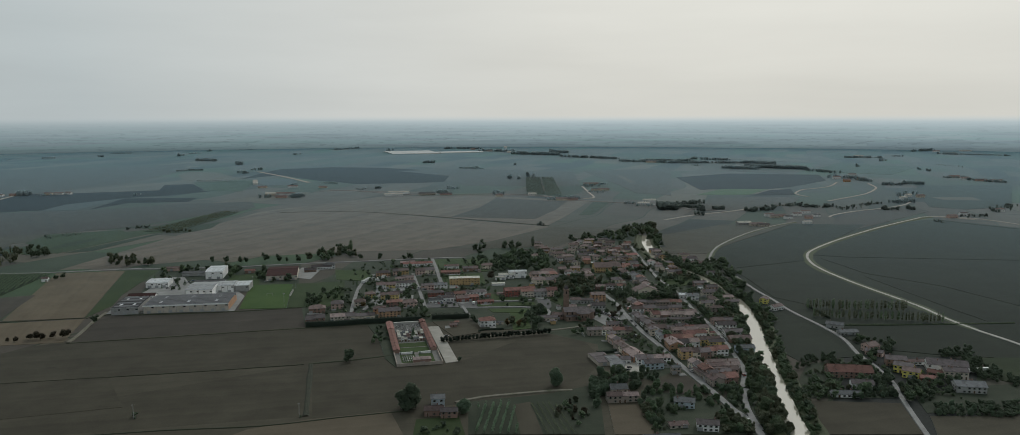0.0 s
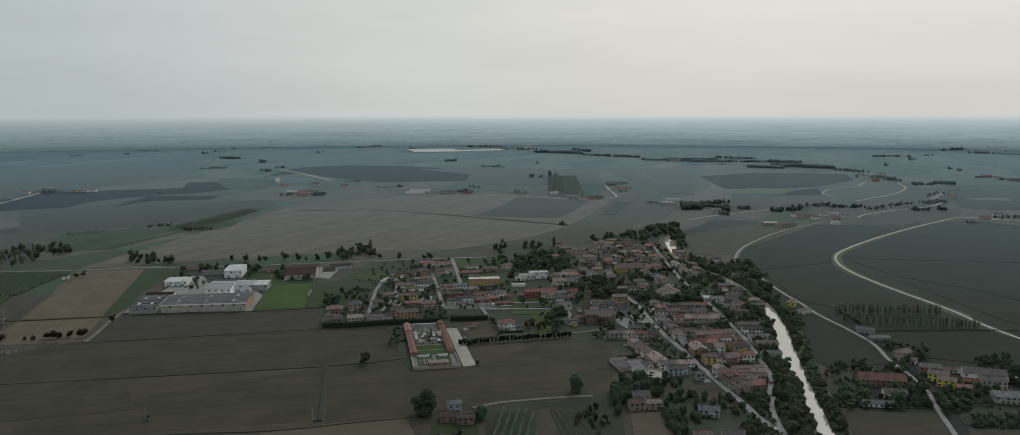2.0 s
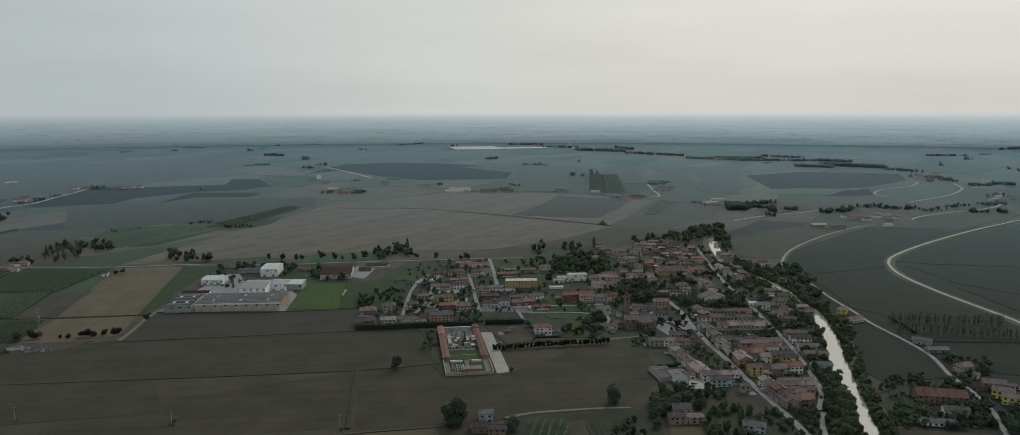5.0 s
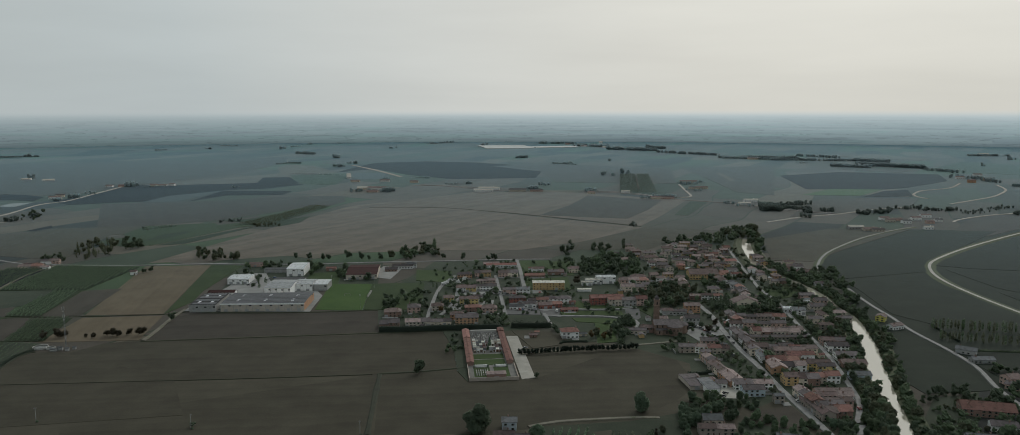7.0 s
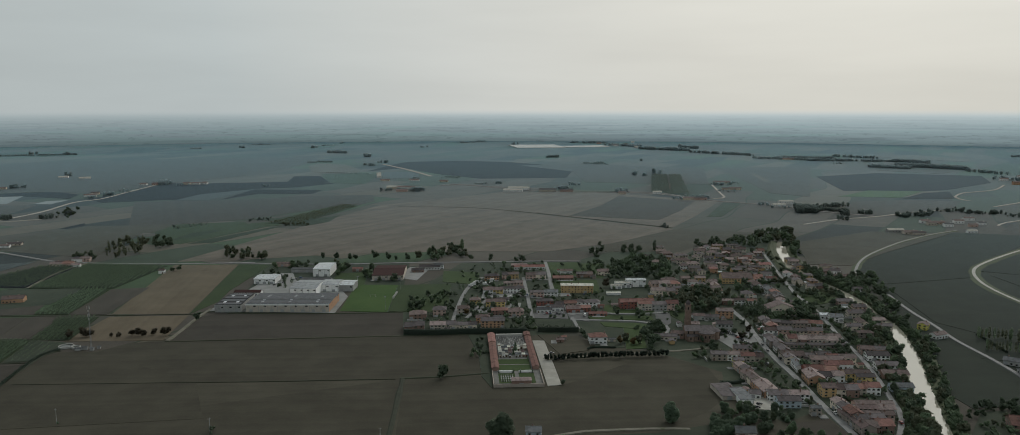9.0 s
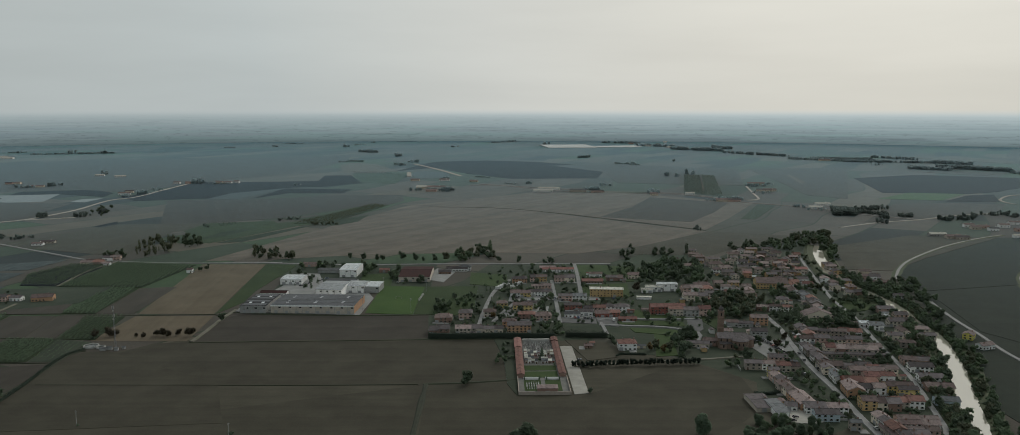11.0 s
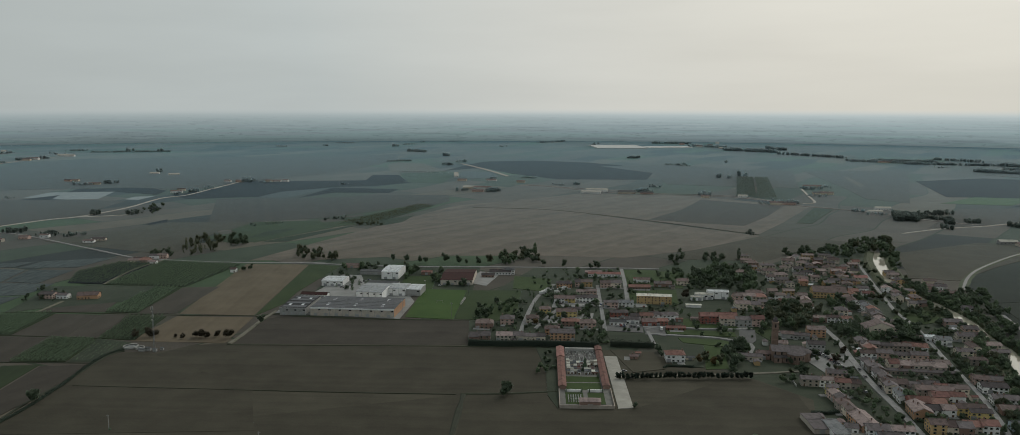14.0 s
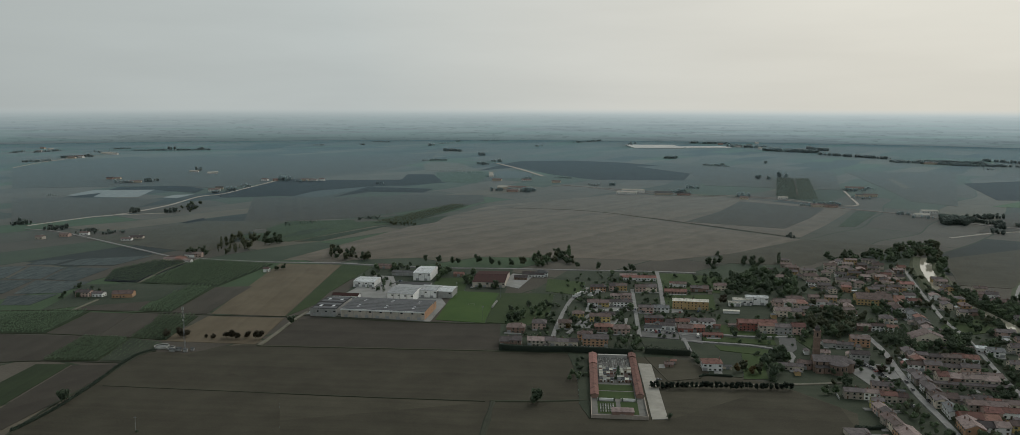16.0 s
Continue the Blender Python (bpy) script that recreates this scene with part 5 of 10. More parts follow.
field("grass", (-61.9, 505.1), (-34.4, 510.7), (-28.4, 480.2), (-60.4, 458.8))
field("scrub", (-29.3, 537.3), (25.8, 552.6), (65.5, 574.6), (59.1, 479.7), (-26.4, 480.2))
field("tan_grey", (67.5, 531.6), (89.9, 531.5), (92.9, 509.9), (103.8, 479.4), (65.2, 479.6))
field("yard", (-155.8, 914.3), (-108.6, 930.6), (-107.1, 899), (-151.5, 880.8))
field("yard", (-148, 852.5), (-107.1, 869.4), (-104.2, 839.5), (-144.4, 820.8))
field("yard", (-96.3, 925.7), (-65.3, 936.5), (-58.7, 908.7), (-92.5, 894.9))
field("lawn", (-111, 1088.5), (-63.6, 1094.9), (-55.6, 1028.2), (-98.4, 1022.3))
field("gravel", (88.1, 629.2), (106.2, 635.8), (108.2, 615), (96.5, 601), (86.4, 609.5))
field("soil_grey", (106.3, 578.7), (134.5, 592), (143.1, 560), (118.2, 549.3), (109.5, 552))
field("scrub", (94.6, 560.3), (136.1, 546.6), (153.1, 509.5), (152.5, 479.1), (91.6, 479.5))
field("crop", (-22, 524.8), (2.4, 532.1), (6.2, 480), (-22.3, 480.2), ang=80)
field("crop", (13.6, 532), (29.6, 536.9), (42.8, 479.8), (22.5, 479.9), ang=100)
field("soil", (2.4, 532.1), (13.8, 537), (20.5, 479.9), (6.2, 480), ang=90)
field("pitch", (-279.7, 807.4), (-304.4, 923.9), (-257.2, 930.4), (-232, 811.4), ang=12)
field("grass", (-257.2, 930.4), (-199, 945.3), (-176.7, 834.8), (-191, 817), (-231.5, 814.1), ang=12)
field("lawn", (-211.2, 954.2), (-225.6, 1017), (-179.2, 1011.3), (-167.9, 946.1))
field("lawn", (-332.4, 920.1), (-349.9, 980), (-314.7, 992.7), (-295.5, 925.1))
field("lawn", (-76, 918.9), (-87.3, 978.3), (-35.5, 992.7), (-28.7, 928.5))
field("lawn", (-89.2, 996.5), (-101.1, 1076.4), (-36.6, 1098.6), (-28.4, 1004.8))
field("lawn", (-19.5, 840.6), (-22.8, 872.5), (40.2, 875.6), (42, 851.6))
field("grass", (43, 844), (42.6, 870.4), (59.4, 867.3), (55.3, 816.1))
field("lawn", (-0.7, 789.9), (14.8, 785.3), (20.1, 730.4), (2.7, 724.2))
field("soil", (-75.5, 755.5), (-39.3, 756.2), (-27.7, 716.3), (-50.5, 702.1))
field("lawn", (160.5, 900.4), (184.1, 957.7), (231.2, 977.1), (231.1, 939.3), (183.3, 900.8))
field("lawn", (-36, 815.6), (-37.6, 830.4), (25.1, 836.5), (27.3, 821.9))
field("lawn", (-17.6, 792.1), (-23, 805.3), (13.7, 808), (37.6, 795.1), (31.4, 787.6))
field("scrub", (-84.3, 796.9), (-51, 806.3), (-42.3, 773), (-71, 762.5))
field("scrub", (-27.6, 775), (-1.2, 783.1), (1.5, 727.9), (-22.1, 724.6))
field("scrub", (-136.4, 745), (-116.2, 747.7), (-90.6, 614.1), (-102.7, 637.1), (-116.7, 693))
field("yard", (-408.9, 787.1), (-414.7, 898.6), (-426.3, 969.6), (-402.7, 972.8), (-365.1, 905.4), (-321.3, 911.4), (-293.6, 867.4), (-282, 799.4))
field("gravel", (-77.8, 736.5), (-67.6, 737.9), (-42.2, 629.3), (-51.9, 625.1))
field("gravel", (76.2, 633), (86.4, 641.4), (107.8, 617.5), (120.8, 616.7), (105.3, 602.2), (88.1, 602.2))
field("yard", (87.9, 780.1), (101.9, 792.8), (113.7, 794.4), (118.9, 759.6), (90.3, 740.1), (79.4, 768.4))
field("tarmac", (-51.6, 813.5), (-56.6, 835.5), (-36.3, 840.9), (-33, 806.4))
field("tarmac", (29, 844.7), (43.2, 849.2), (43.1, 814.4), (35.1, 792.5), (29.6, 812.6))
field("yard", (-275, 971.1), (-272.2, 1031.4), (-245.5, 1026.6), (-243.1, 957))
field("tarmac", (-86.1, 811.2), (-88.6, 831.1), (-56.8, 838), (-53.4, 813.2))

# ---- roads ----
road("asphalt", 4.8, (155.7, 457.6), (156.6, 499.4), (151.4, 518.9), (146.7, 551.8), (139.8, 593.5), (134.4, 627.7), (128.5, 675.6), (120.8, 722), (114.7, 785.3), (111.1, 832.9), (102.6, 879.8))
road("asphalt", 4.0, (158.5, 485.3), (159.2, 503.8), (161.2, 523.7), (165.2, 543.7), (171.7, 562.5))
road("asphalt", 3.7, (169.8, 566.4), (175.6, 582), (183.3, 609.3), (185.8, 641.4), (188.8, 685), (189.8, 726.4), (188.6, 763.3), (187.2, 804.6), (187.3, 858.7), (185, 909.5), (180, 954), (180.1, 1014.9), (180.9, 1114.9), (183, 1195.9))
road("asphalt", 3.3, (254.7, 457), (267, 508.8), (278, 552.3), (284.2, 573.1), (289, 614.7), (289.6, 645.9), (296.1, 694.5), (292.8, 738.8), (284.4, 794.4), (282.9, 840.2), (279.1, 884.6), (277.7, 930.1), (278.4, 968.3))
road("white", 3.7, (443.8, 618.6), (440.9, 673.1), (430.6, 721.5), (425.3, 761.9), (423.7, 815.3), (411.3, 893.3), (404.2, 947.4), (400.3, 1008.3), (404.8, 1062.7), (420.6, 1117.6), (449.2, 1166.7), (523.1, 1258.2), (644.4, 1388.3), (752.1, 1490.5), (813.1, 1537.4), (883.7, 1507), (916, 1425.3))
road("asphalt", 3.2, (272, 1078.9), (295.7, 1151.8), (329.5, 1222.3), (399.6, 1330.3), (471.2, 1415.8), (526.4, 1467))
road("asphalt", 4.1, (-1126.6, 1115.5), (-1044.5, 1107.6), (-842.4, 1032.6), (-740.1, 993.5), (-699.8, 992.4), (-654.8, 993.3), (-587.2, 1002), (-480, 1028.7))
road("asphalt", 4.1, (-513.5, 1022.3), (-435.2, 1026.4), (-368.6, 1035.5), (-288.4, 1057.5), (-205.7, 1075.5), (-106.9, 1098.1), (-62.6, 1104.2))
road("asphalt", 4.4, (-108.1, 1093.4), (-94.4, 1015), (-79.5, 918.4))
road("asphalt", 3.7, (-122.4, 992), (-103.5, 893.4), (-87, 808.6))
road("asphalt", 3.7, (-170.9, 985.3), (-175.5, 931.4), (-172.6, 883.9), (-164.3, 815.5), (-156.7, 768.4))
road("asphalt", 3.7, (-149.9, 800), (-139.7, 897.6), (-109.5, 911.1), (-77.5, 912.4))
road("asphalt", 3.3, (-52.6, 825.8), (-37.4, 838.1), (1, 840.8), (40.7, 851.4))
road("asphalt", 3.3, (-51.4, 811.1), (-23.4, 812.5), (7.5, 814.3), (37.8, 802), (36.8, 773.1), (40.7, 752.8))
road("asphalt", 3.0, (-50.1, 818.6), (-41, 779.8))
road("dirt", 2.8, (-59.5, 685), (-18.3, 703), (13.5, 714.6), (46.1, 726.5), (71.1, 737.4))
road("dirt", 3.1, (-389.4, 685.6), (-393.5, 709.6), (-405.2, 762.4), (-409.8, 794.8))
road("dirt", 2.8, (-38.3, 536.1), (-20.6, 546.3), (2.5, 552.8), (30.8, 559.4), (45, 560.6))
road("dirt", 2.8, (-692.7, 990), (-687.3, 928.9), (-660.9, 848.4))
road("dirt", 2.8, (-631.8, 728.7), (-642.3, 770.2))

road("white", 5.0, (-1156, 1143), (-1140, 1255), (-1118, 1308), (-1127, 1438), (-1173, 1593), (-1161, 1666), (-1194, 1811), (-1236, 2000))
road("white", 4.6, (-1113, 1300), (-1084, 1319), (-1051, 1349))
road("white", 4.6, (-2263, 2075), (-2383, 2279), (-2447, 2434), (-2520, 2608), (-2523, 2741))
road("asphalt", 5.0, (-496, 2086), (-431, 2103), (-317, 2031), (-212, 1980), (-83, 1978), (13, 1977), (92, 1929), (166, 1883))
road("white", 5.0, (200, 2206), (201, 2040), (201, 1912), (174, 1883))
road("white", 4.6, (715, 1999), (739, 2049), (773, 2101), (821, 2137), (878, 2194), (948, 2318))
road("white", 4.6, (715, 1999), (710, 1951), (718, 1920))
road("white", 5.0, (725, 1819), (795, 1889), (881, 1980), (959, 2098), (994, 2173), (1020, 2274))
road("white", 4.0, (616, 1533), (634, 1562), (676, 1603), (734, 1646), (793, 1680), (860, 1739), (908, 1803))
road("white", 5.0, (828, 1540), (846, 1521), (875, 1492))
road("white", 4.0, (291, 1498), (370, 1575), (448, 1627), (539, 1706), (625, 1754))
road("white", 10.0, (-885, 2809), (-776, 2653), (-674, 2492), (-590, 2350))
road("asphalt", 5.0, (-480, 2123), (-335, 2068), (-156, 2003), (-25, 2004), (72, 1969), (145, 1859), (225, 1810), (298, 1764), (367, 1680), (442, 1634))

# ---- field edges ----
ditch(1.2, (-437.1, 566.3), (-346.5, 584.4), (-254.2, 602.9), (-165.5, 622.5))
ditch(1.6, (-390, 683.6), (-302.4, 705.6), (-193, 733), (-125.3, 748.6))
ditch(4.0, (-160.1, 623.1), (-147, 561.9), (-136.1, 511.3))
ditch(3.0, (-162.5, 624.4), (-133, 632.9), (-98, 647))
ditch(1.6, (-292, 474.6), (-221, 487.6), (-161.2, 494.7), (-113.9, 508.9), (-72.4, 520.3))
ditch(0.5, (-470.4, 1629.8), (-323.7, 1638.7), (-183.1, 1575.9), (69, 1422.1))
ditch(3.0, (-422.9, 472.1), (-441.1, 529.1), (-449.5, 574.1), (-464.5, 632.7), (-459.5, 645.3))
ditch(2.0, (-697.1, 704.6), (-633, 728.3), (-567.1, 742.1), (-494.7, 755.6), (-419.4, 772.8))
ditch(2.0, (-626.2, 644.5), (-588.3, 656.9), (-508.8, 670.3))
ditch(2.0, (-554.9, 584), (-526.3, 596.8), (-462, 612.7))
ditch(2.5, (-316.2, 814.4), (-399.6, 786.9), (-418, 770.8))
ditch(3.0, (-385.8, 782.5), (-290.6, 795.6), (-216.6, 813.5))
ditch(1.2, (800.4, 1489.6), (837.3, 1426.6), (880.1, 1368.5))

# ---- orchards ----
orchard("dark", 4.5, 3.2, 108, (-688.1, 986.8), (-579.8, 990.9), (-565.2, 862.7), (-659.5, 848.8), ground="crop", density=9.0)
orchard("dark", 4.5, 3.0, 108, (-735.5, 961.6), (-693.7, 984.9), (-665.5, 850.4), (-705.7, 844.3), (-742.8, 897.8), ground="soil_dark", density=9.0)
orchard("dark", 4.5, 3.5, 108, (-594.7, 852.9), (-566.6, 858.8), (-535.9, 752.4), (-569, 746.8), ground="crop", density=9.0)
orchard("dark", 4.5, 3.5, 108, (-686, 695.2), (-612.9, 732.3), (-590, 658.5), (-628.1, 646), ground="crop", density=9.0)
orchard("dark", 4.5, 3.5, 108, (-534.5, 740), (-500.4, 748.7), (-473.9, 673.6), (-508.8, 670.3), ground="crop", density=9.0)
orchard("dark", 4.0, 3.0, 108, (-547.8, 659.6), (-507.3, 668.7), (-485, 610.2), (-526.7, 598.3), ground="crop", density=9.0)
orchard("green", 5.0, 2.5, 108, (-505.9, 667.2), (-472.4, 664), (-465.6, 616.6), (-483.9, 612.3), ground="scrub", density=1.2)
orchard("olive", 5.0, 3.5, 80, (-626.7, 1358.6), (-594.1, 1646.5), (-556.8, 1640.3), (-571.7, 1382), density=1.0, size=1.6)
orchard("mid", 5.0, 4.0, 97, (49.4, 2508.5), (94.1, 2514.4), (85.3, 1969.3), (41.9, 2008.4), density=0.7, size=2.2)
orchard("mid", 5.0, 4.0, 97, (100, 2515.2), (135, 2519.8), (127.8, 1975), (89.8, 1969.9), density=0.7, size=2.2)
orchard("dark", 5.0, 4.2, 84, (-22.1, 527.3), (2.4, 533.3), (5.4, 480), (-21.5, 480.1), density=6.0, size=1.4, ground="scrub")
orchard("olive", 4.0, 1.6, 100, (13.6, 532), (29.6, 536.9), (42.8, 479.8), (22.5, 479.9), density=5, size=0.6, ground="scrub")

# ---- village houses ----
house(-195.9, 794.2, 15.9, 11.6, 5.3, 12, "brick", "tile", hip=0.85)
house(-188.1, 754.5, 18, 11.6, 5.3, 12, "brick", "tile")
house(-179.3, 813, 12.7, 12.7, 5.7, 12, "pink", "tile_brown", hip=0.85)
house(-167.9, 760.7, 13.6, 10.4, 5.2, 12, "beige", "tile_pale")
house(-156.5, 763.5, 9.6, 9.4, 5.2, 12, "beige", "tile_brown")
house(-157.6, 822.2, 11.6, 10.6, 5.3, 12, "beige", "tile", hip=0.85)
house(-142.8, 767.2, 19.1, 9.5, 4.8, 12, "beige", "tile_brown")
house(-153, 857.7, 10.6, 9.5, 5.3, 12, "yellow", "tile", hip=0.85)
house(-131, 852.5, 19.1, 10.6, 5.7, 12, "yellow", "tile")
house(-105.1, 819.5, 14.8, 11.6, 5.3, 12, "pink", "tile", hip=0.8)
house(-120, 776, 21.2, 12.7, 7, 12, "orange", "tile")
house(-132, 790.5, 12.7, 9.5, 5.3, 12, "orange", "tile", hip=0.85)
house(-120.7, 820, 16.9, 8.5, 5.3, 12, "brick", "tile_red", hip=0.85)
house(-148.6, 905.5, 10.5, 9.9, 5.3, 12, "white", "tile")
house(-138.2, 907.3, 10.6, 9.4, 5.1, 12, "yellow", "tile")
house(-129.4, 914.1, 13.4, 8.7, 5.3, 12, "white", "tile_brown")
house(-117.2, 917.6, 11.9, 9.9, 5.1, 12, "white", "tile_brown")
house(-94.7, 900.6, 14.1, 8.2, 5.5, 12, "pink", "tile_brown")
house(-80.6, 905.3, 15.4, 8.1, 5.1, 12, "white", "slate")
house(-157.3, 975.9, 16.9, 10.6, 5.3, 12, "orange", "tile", hip=0.85)
house(-137.2, 986.3, 19.1, 9.5, 5.3, 12, "brick", "tile")
house(-132.1, 943.2, 10.6, 7.7, 4.6, 12, "beige", "tile_pale")
house(-121.5, 944.2, 10.5, 7.5, 5.6, 12, "pink", "tile_pale")
house(-112.9, 988.2, 11.4, 9.4, 5.8, 12, "pink", "tile_pale")
house(-101.8, 992.0, 11.8, 10.6, 5.7, 12, "cream", "tile_brown")
house(-122.5, 1045.8, 38.1, 8.5, 3.5, 12, "white", "tile")
house(-125.4, 863.7, 12.7, 8.5, 5.3, 12, "white", "tile", hip=0.85)
house(-136.8, 1052.7, 19.1, 7.4, 3.5, 12, "brick", "tile_pale")
house(-82, 863.9, 16.9, 9.5, 5.3, 12, "red", "tile_brown", hip=0.85)
house(-245, 1025, 25.4, 9.5, 3.5, 12, "white", "tile")
house(-254.7, 1004.9, 14.8, 8.5, 3.1, 12, "brick", "tile")
house(-236.2, 1029.8, 14.8, 9.5, 5.3, 12, "white", "slate", hip=0.85)
house(-75.3, 990.1, 23.3, 9.5, 3.1, 12, "brick", "tile_red")
house(-74.4, 1023, 14.8, 8.5, 4.4, 12, "beige", "tile")
house(-51.2, 1008.3, 19.1, 10.6, 4.8, 12, "beige", "tile_brown")
house(-29.3, 1024.7, 14.8, 10.6, 5.3, 12, "beige", "tile", hip=0.85)
house(-65.8, 856.7, 9.1, 9.7, 4.6, 12, "white", "tile")
house(-55.6, 859.7, 12.0, 9.0, 5.3, 12, "beige", "tile_red")
house(-67.2, 844.4, 12.7, 8.5, 4.4, 12, "white", "tile_brown")
house(-51.2, 842.1, 12.8, 9.7, 4.2, 12, "red", "tile")
house(-40.0, 845.4, 10.4, 9.2, 4.7, 12, "red", "tile_red")
house(-34, 867.6, 14.8, 9.5, 5.3, 12, "white", "tile_brown", hip=0.85)
house(-47.2, 865.8, 12.7, 8.5, 5.3, 12, "white", "tile_brown", hip=0.85)
house(-26.4, 831.8, 16.9, 6.4, 2.6, 12, "red", "tile_red")
house(-79.4, 835.5, 14.8, 7.4, 3.5, 12, "white", "bitumen")
house(10.3, 867.3, 33.9, 11.6, 7.5, 12, "red", "tile_red")
house(18.1, 860.4, 13.2, 9.8, 7.5, 12, "beige", "tile_red")
house(32.1, 864.2, 15.6, 10.0, 6.4, 12, "grey", "tile_brown")
house(45.4, 866.5, 11.3, 10.5, 7.5, 12, "pink", "tile_red")
house(33.2, 927.0, 14.7, 10.0, 6.4, 12, "cream", "tile_pale")
house(45.4, 930.4, 10.6, 10.6, 5.7, 12, "cream", "tile_brown")
house(50.4, 967.9, 14.8, 11.6, 5.3, 12, "beige", "tile", hip=0.85)
house(47.4, 985.3, 16.9, 10.6, 5.3, 12, "pink", "tile", hip=0.85)
house(35.8, 965.9, 21.2, 11.6, 5.3, 12, "brick", "tile_pale")
house(-21.9, 741.6, 14.8, 11.6, 6.2, 12, "white", "tile", hip=0.85)
house(-53.9, 737.5, 6.4, 5.3, 2.6, 12, "brick", "tile")
house(68.8, 1111.7, 16.9, 10.6, 5.3, 12, "beige", "tile", hip=0.85)
house(80, 1090.5, 14.8, 10.6, 5.3, 12, "cream", "tile_pale", hip=0.85)
house(34.8, 1093.3, 14.8, 10.6, 5.3, 12, "beige", "tile", hip=0.85)
house(49.4, 1157.7, 14.8, 10.6, 5.3, 12, "brick", "tile", hip=0.85)
house(68, 1145.2, 16.9, 9.5, 5.3, 12, "beige", "tile_brown", hip=0.85)
house(94.1, 844.5, 15.1, 10.9, 7.2, 5, "orange", "tile_pale")
house(89.6, 800.1, 13.4, 10.1, 6.4, 5, "grey", "tile_brown")
house(103.3, 897.2, 11.6, 6.8, 4.4, 5, "brick", "tile_pale")
house(114.4, 898.7, 10.7, 7.2, 5.3, 5, "white", "tile")
house(125.4, 899.2, 11.2, 7.9, 4.9, 5, "brick", "tile")
house(126.1, 930.3, 11.8, 10.9, 5.6, 0, "cream", "tile", hip=0.9)
house(97.1, 731.1, 13.4, 9.2, 4.8, 5, "beige", "tile_brown")
house(76.2, 709.6, 12.5, 8.3, 5.5, 5, "stone", "tile")
house(87.8, 710.8, 10.6, 8.2, 5.4, 5, "white", "tile_pale")
house(98.4, 709.9, 10.3, 8.7, 5.2, 5, "beige", "tile_red")
house(102.4, 711, 16.8, 7.6, 4.4, 5, "stone", "tile")
house(36.4, 760.3, 18.5, 6.7, 3.6, 5, "beige", "tile_brown")
house(46.4, 766.4, 10.1, 8.4, 4.8, 5, "brick", "tile")
house(61.8, 806, 11.8, 7.6, 3.2, 5, "cream", "tile_pale")
house(69.4, 833.2, 10.1, 7.5, 4.2, 5, "grey", "tile")
house(81.1, 833.7, 13.3, 7.7, 3.6, 5, "grey", "tile")
house(93.5, 672.6, 8.9, 7.6, 5.8, 104, "pink", "tile_brown")
house(90.3, 683.1, 12.8, 7.3, 5.4, 104, "pink", "tile_pale")
house(95.3, 658.4, 20.2, 8.4, 5.6, 104, "cream", "tile")
house(101.8, 638.1, 25.2, 11.8, 4.8, 104, "orange", "tile")
house(89.1, 690.9, 7.6, 6.7, 6.8, 5, "lemon", "tile")
house(77.4, 632.1, 10.1, 6.7, 2.8, 0, "beige", "tile_brown")
house(92.9, 626.5, 7.6, 7.6, 3.6, 0, "white", "tile_brown")
house(107.4, 625.1, 13.4, 10.1, 4.8, 10, "beige", "tile_brown")
house(112.8, 612.8, 15.1, 9.2, 5.2, 8, "blue", "tile_brown")
house(120.2, 626.8, 16.8, 8.4, 4.8, 8, "white", "tile")
house(127.6, 598.7, 6.7, 5, 5.6, 8, "stone", "slate")
house(149.5, 591.8, 11.7, 9.1, 6.9, 102, "brick", "tile_red")
house(146.9, 601.3, 7.9, 8.2, 6.6, 102, "brick", "tile_brown")
house(145.6, 610.4, 10.5, 8.4, 5.9, 102, "cream", "tile_pale")
house(151.9, 574.3, 12.0, 9.3, 4.9, 102, "stone", "tile")
house(148.6, 586.4, 13.1, 7.9, 4.9, 102, "stone", "tile_pale")
house(147.8, 591.6, 18.5, 7.6, 4.8, 102, "brick", "tile")
house(156.9, 585, 18.5, 11.8, 5.6, 12, "brick", "tile_brown")
house(160.7, 607.2, 13.3, 7.8, 4.5, 10, "white", "tile")
house(173.0, 609.6, 11.8, 8.7, 4.1, 10, "white", "tile_pale")
house(160.9, 612.5, 12.7, 8.3, 5.1, 10, "pink", "tile")
house(173.4, 614.3, 12.4, 8.4, 4.9, 10, "cream", "tile_pale")
house(159.3, 577.3, 18.5, 11.8, 5.2, 8, "brick", "tile_brown")
house(164.6, 595.1, 20.2, 8.4, 4.8, 8, "stone", "tile")
house(151.3, 640.1, 25.2, 11.8, 6, 8, "brick", "tile")
house(170, 646.9, 20.2, 10.9, 6, 6, "brick", "tile_brown")
house(140, 666.1, 18.5, 11.8, 5.6, 95, "orange", "tile")
house(134.8, 693.9, 16.8, 7.6, 5.2, 95, "white", "slate")
house(130, 714.5, 20.2, 8.4, 5.6, 97, "cream", "tile_brown")
house(130.3, 729.9, 9.2, 8.1, 5.4, 97, "brick", "tile_brown")
house(128.2, 739.4, 9.9, 8.3, 5.0, 97, "white", "tile_brown")
house(128.0, 749.9, 11.0, 8.1, 5.6, 97, "brick", "tile_brown")
house(125.4, 755.3, 12.8, 7.5, 5.3, 97, "stone", "tile_brown")
house(124.1, 766.2, 8.9, 8.2, 4.9, 97, "white", "tile_brown")
house(132.0, 799.3, 9.9, 8.7, 6.1, 97, "brick", "tile_red")
house(130.8, 810.2, 11.9, 9.1, 5.0, 97, "brick", "tile_pale")
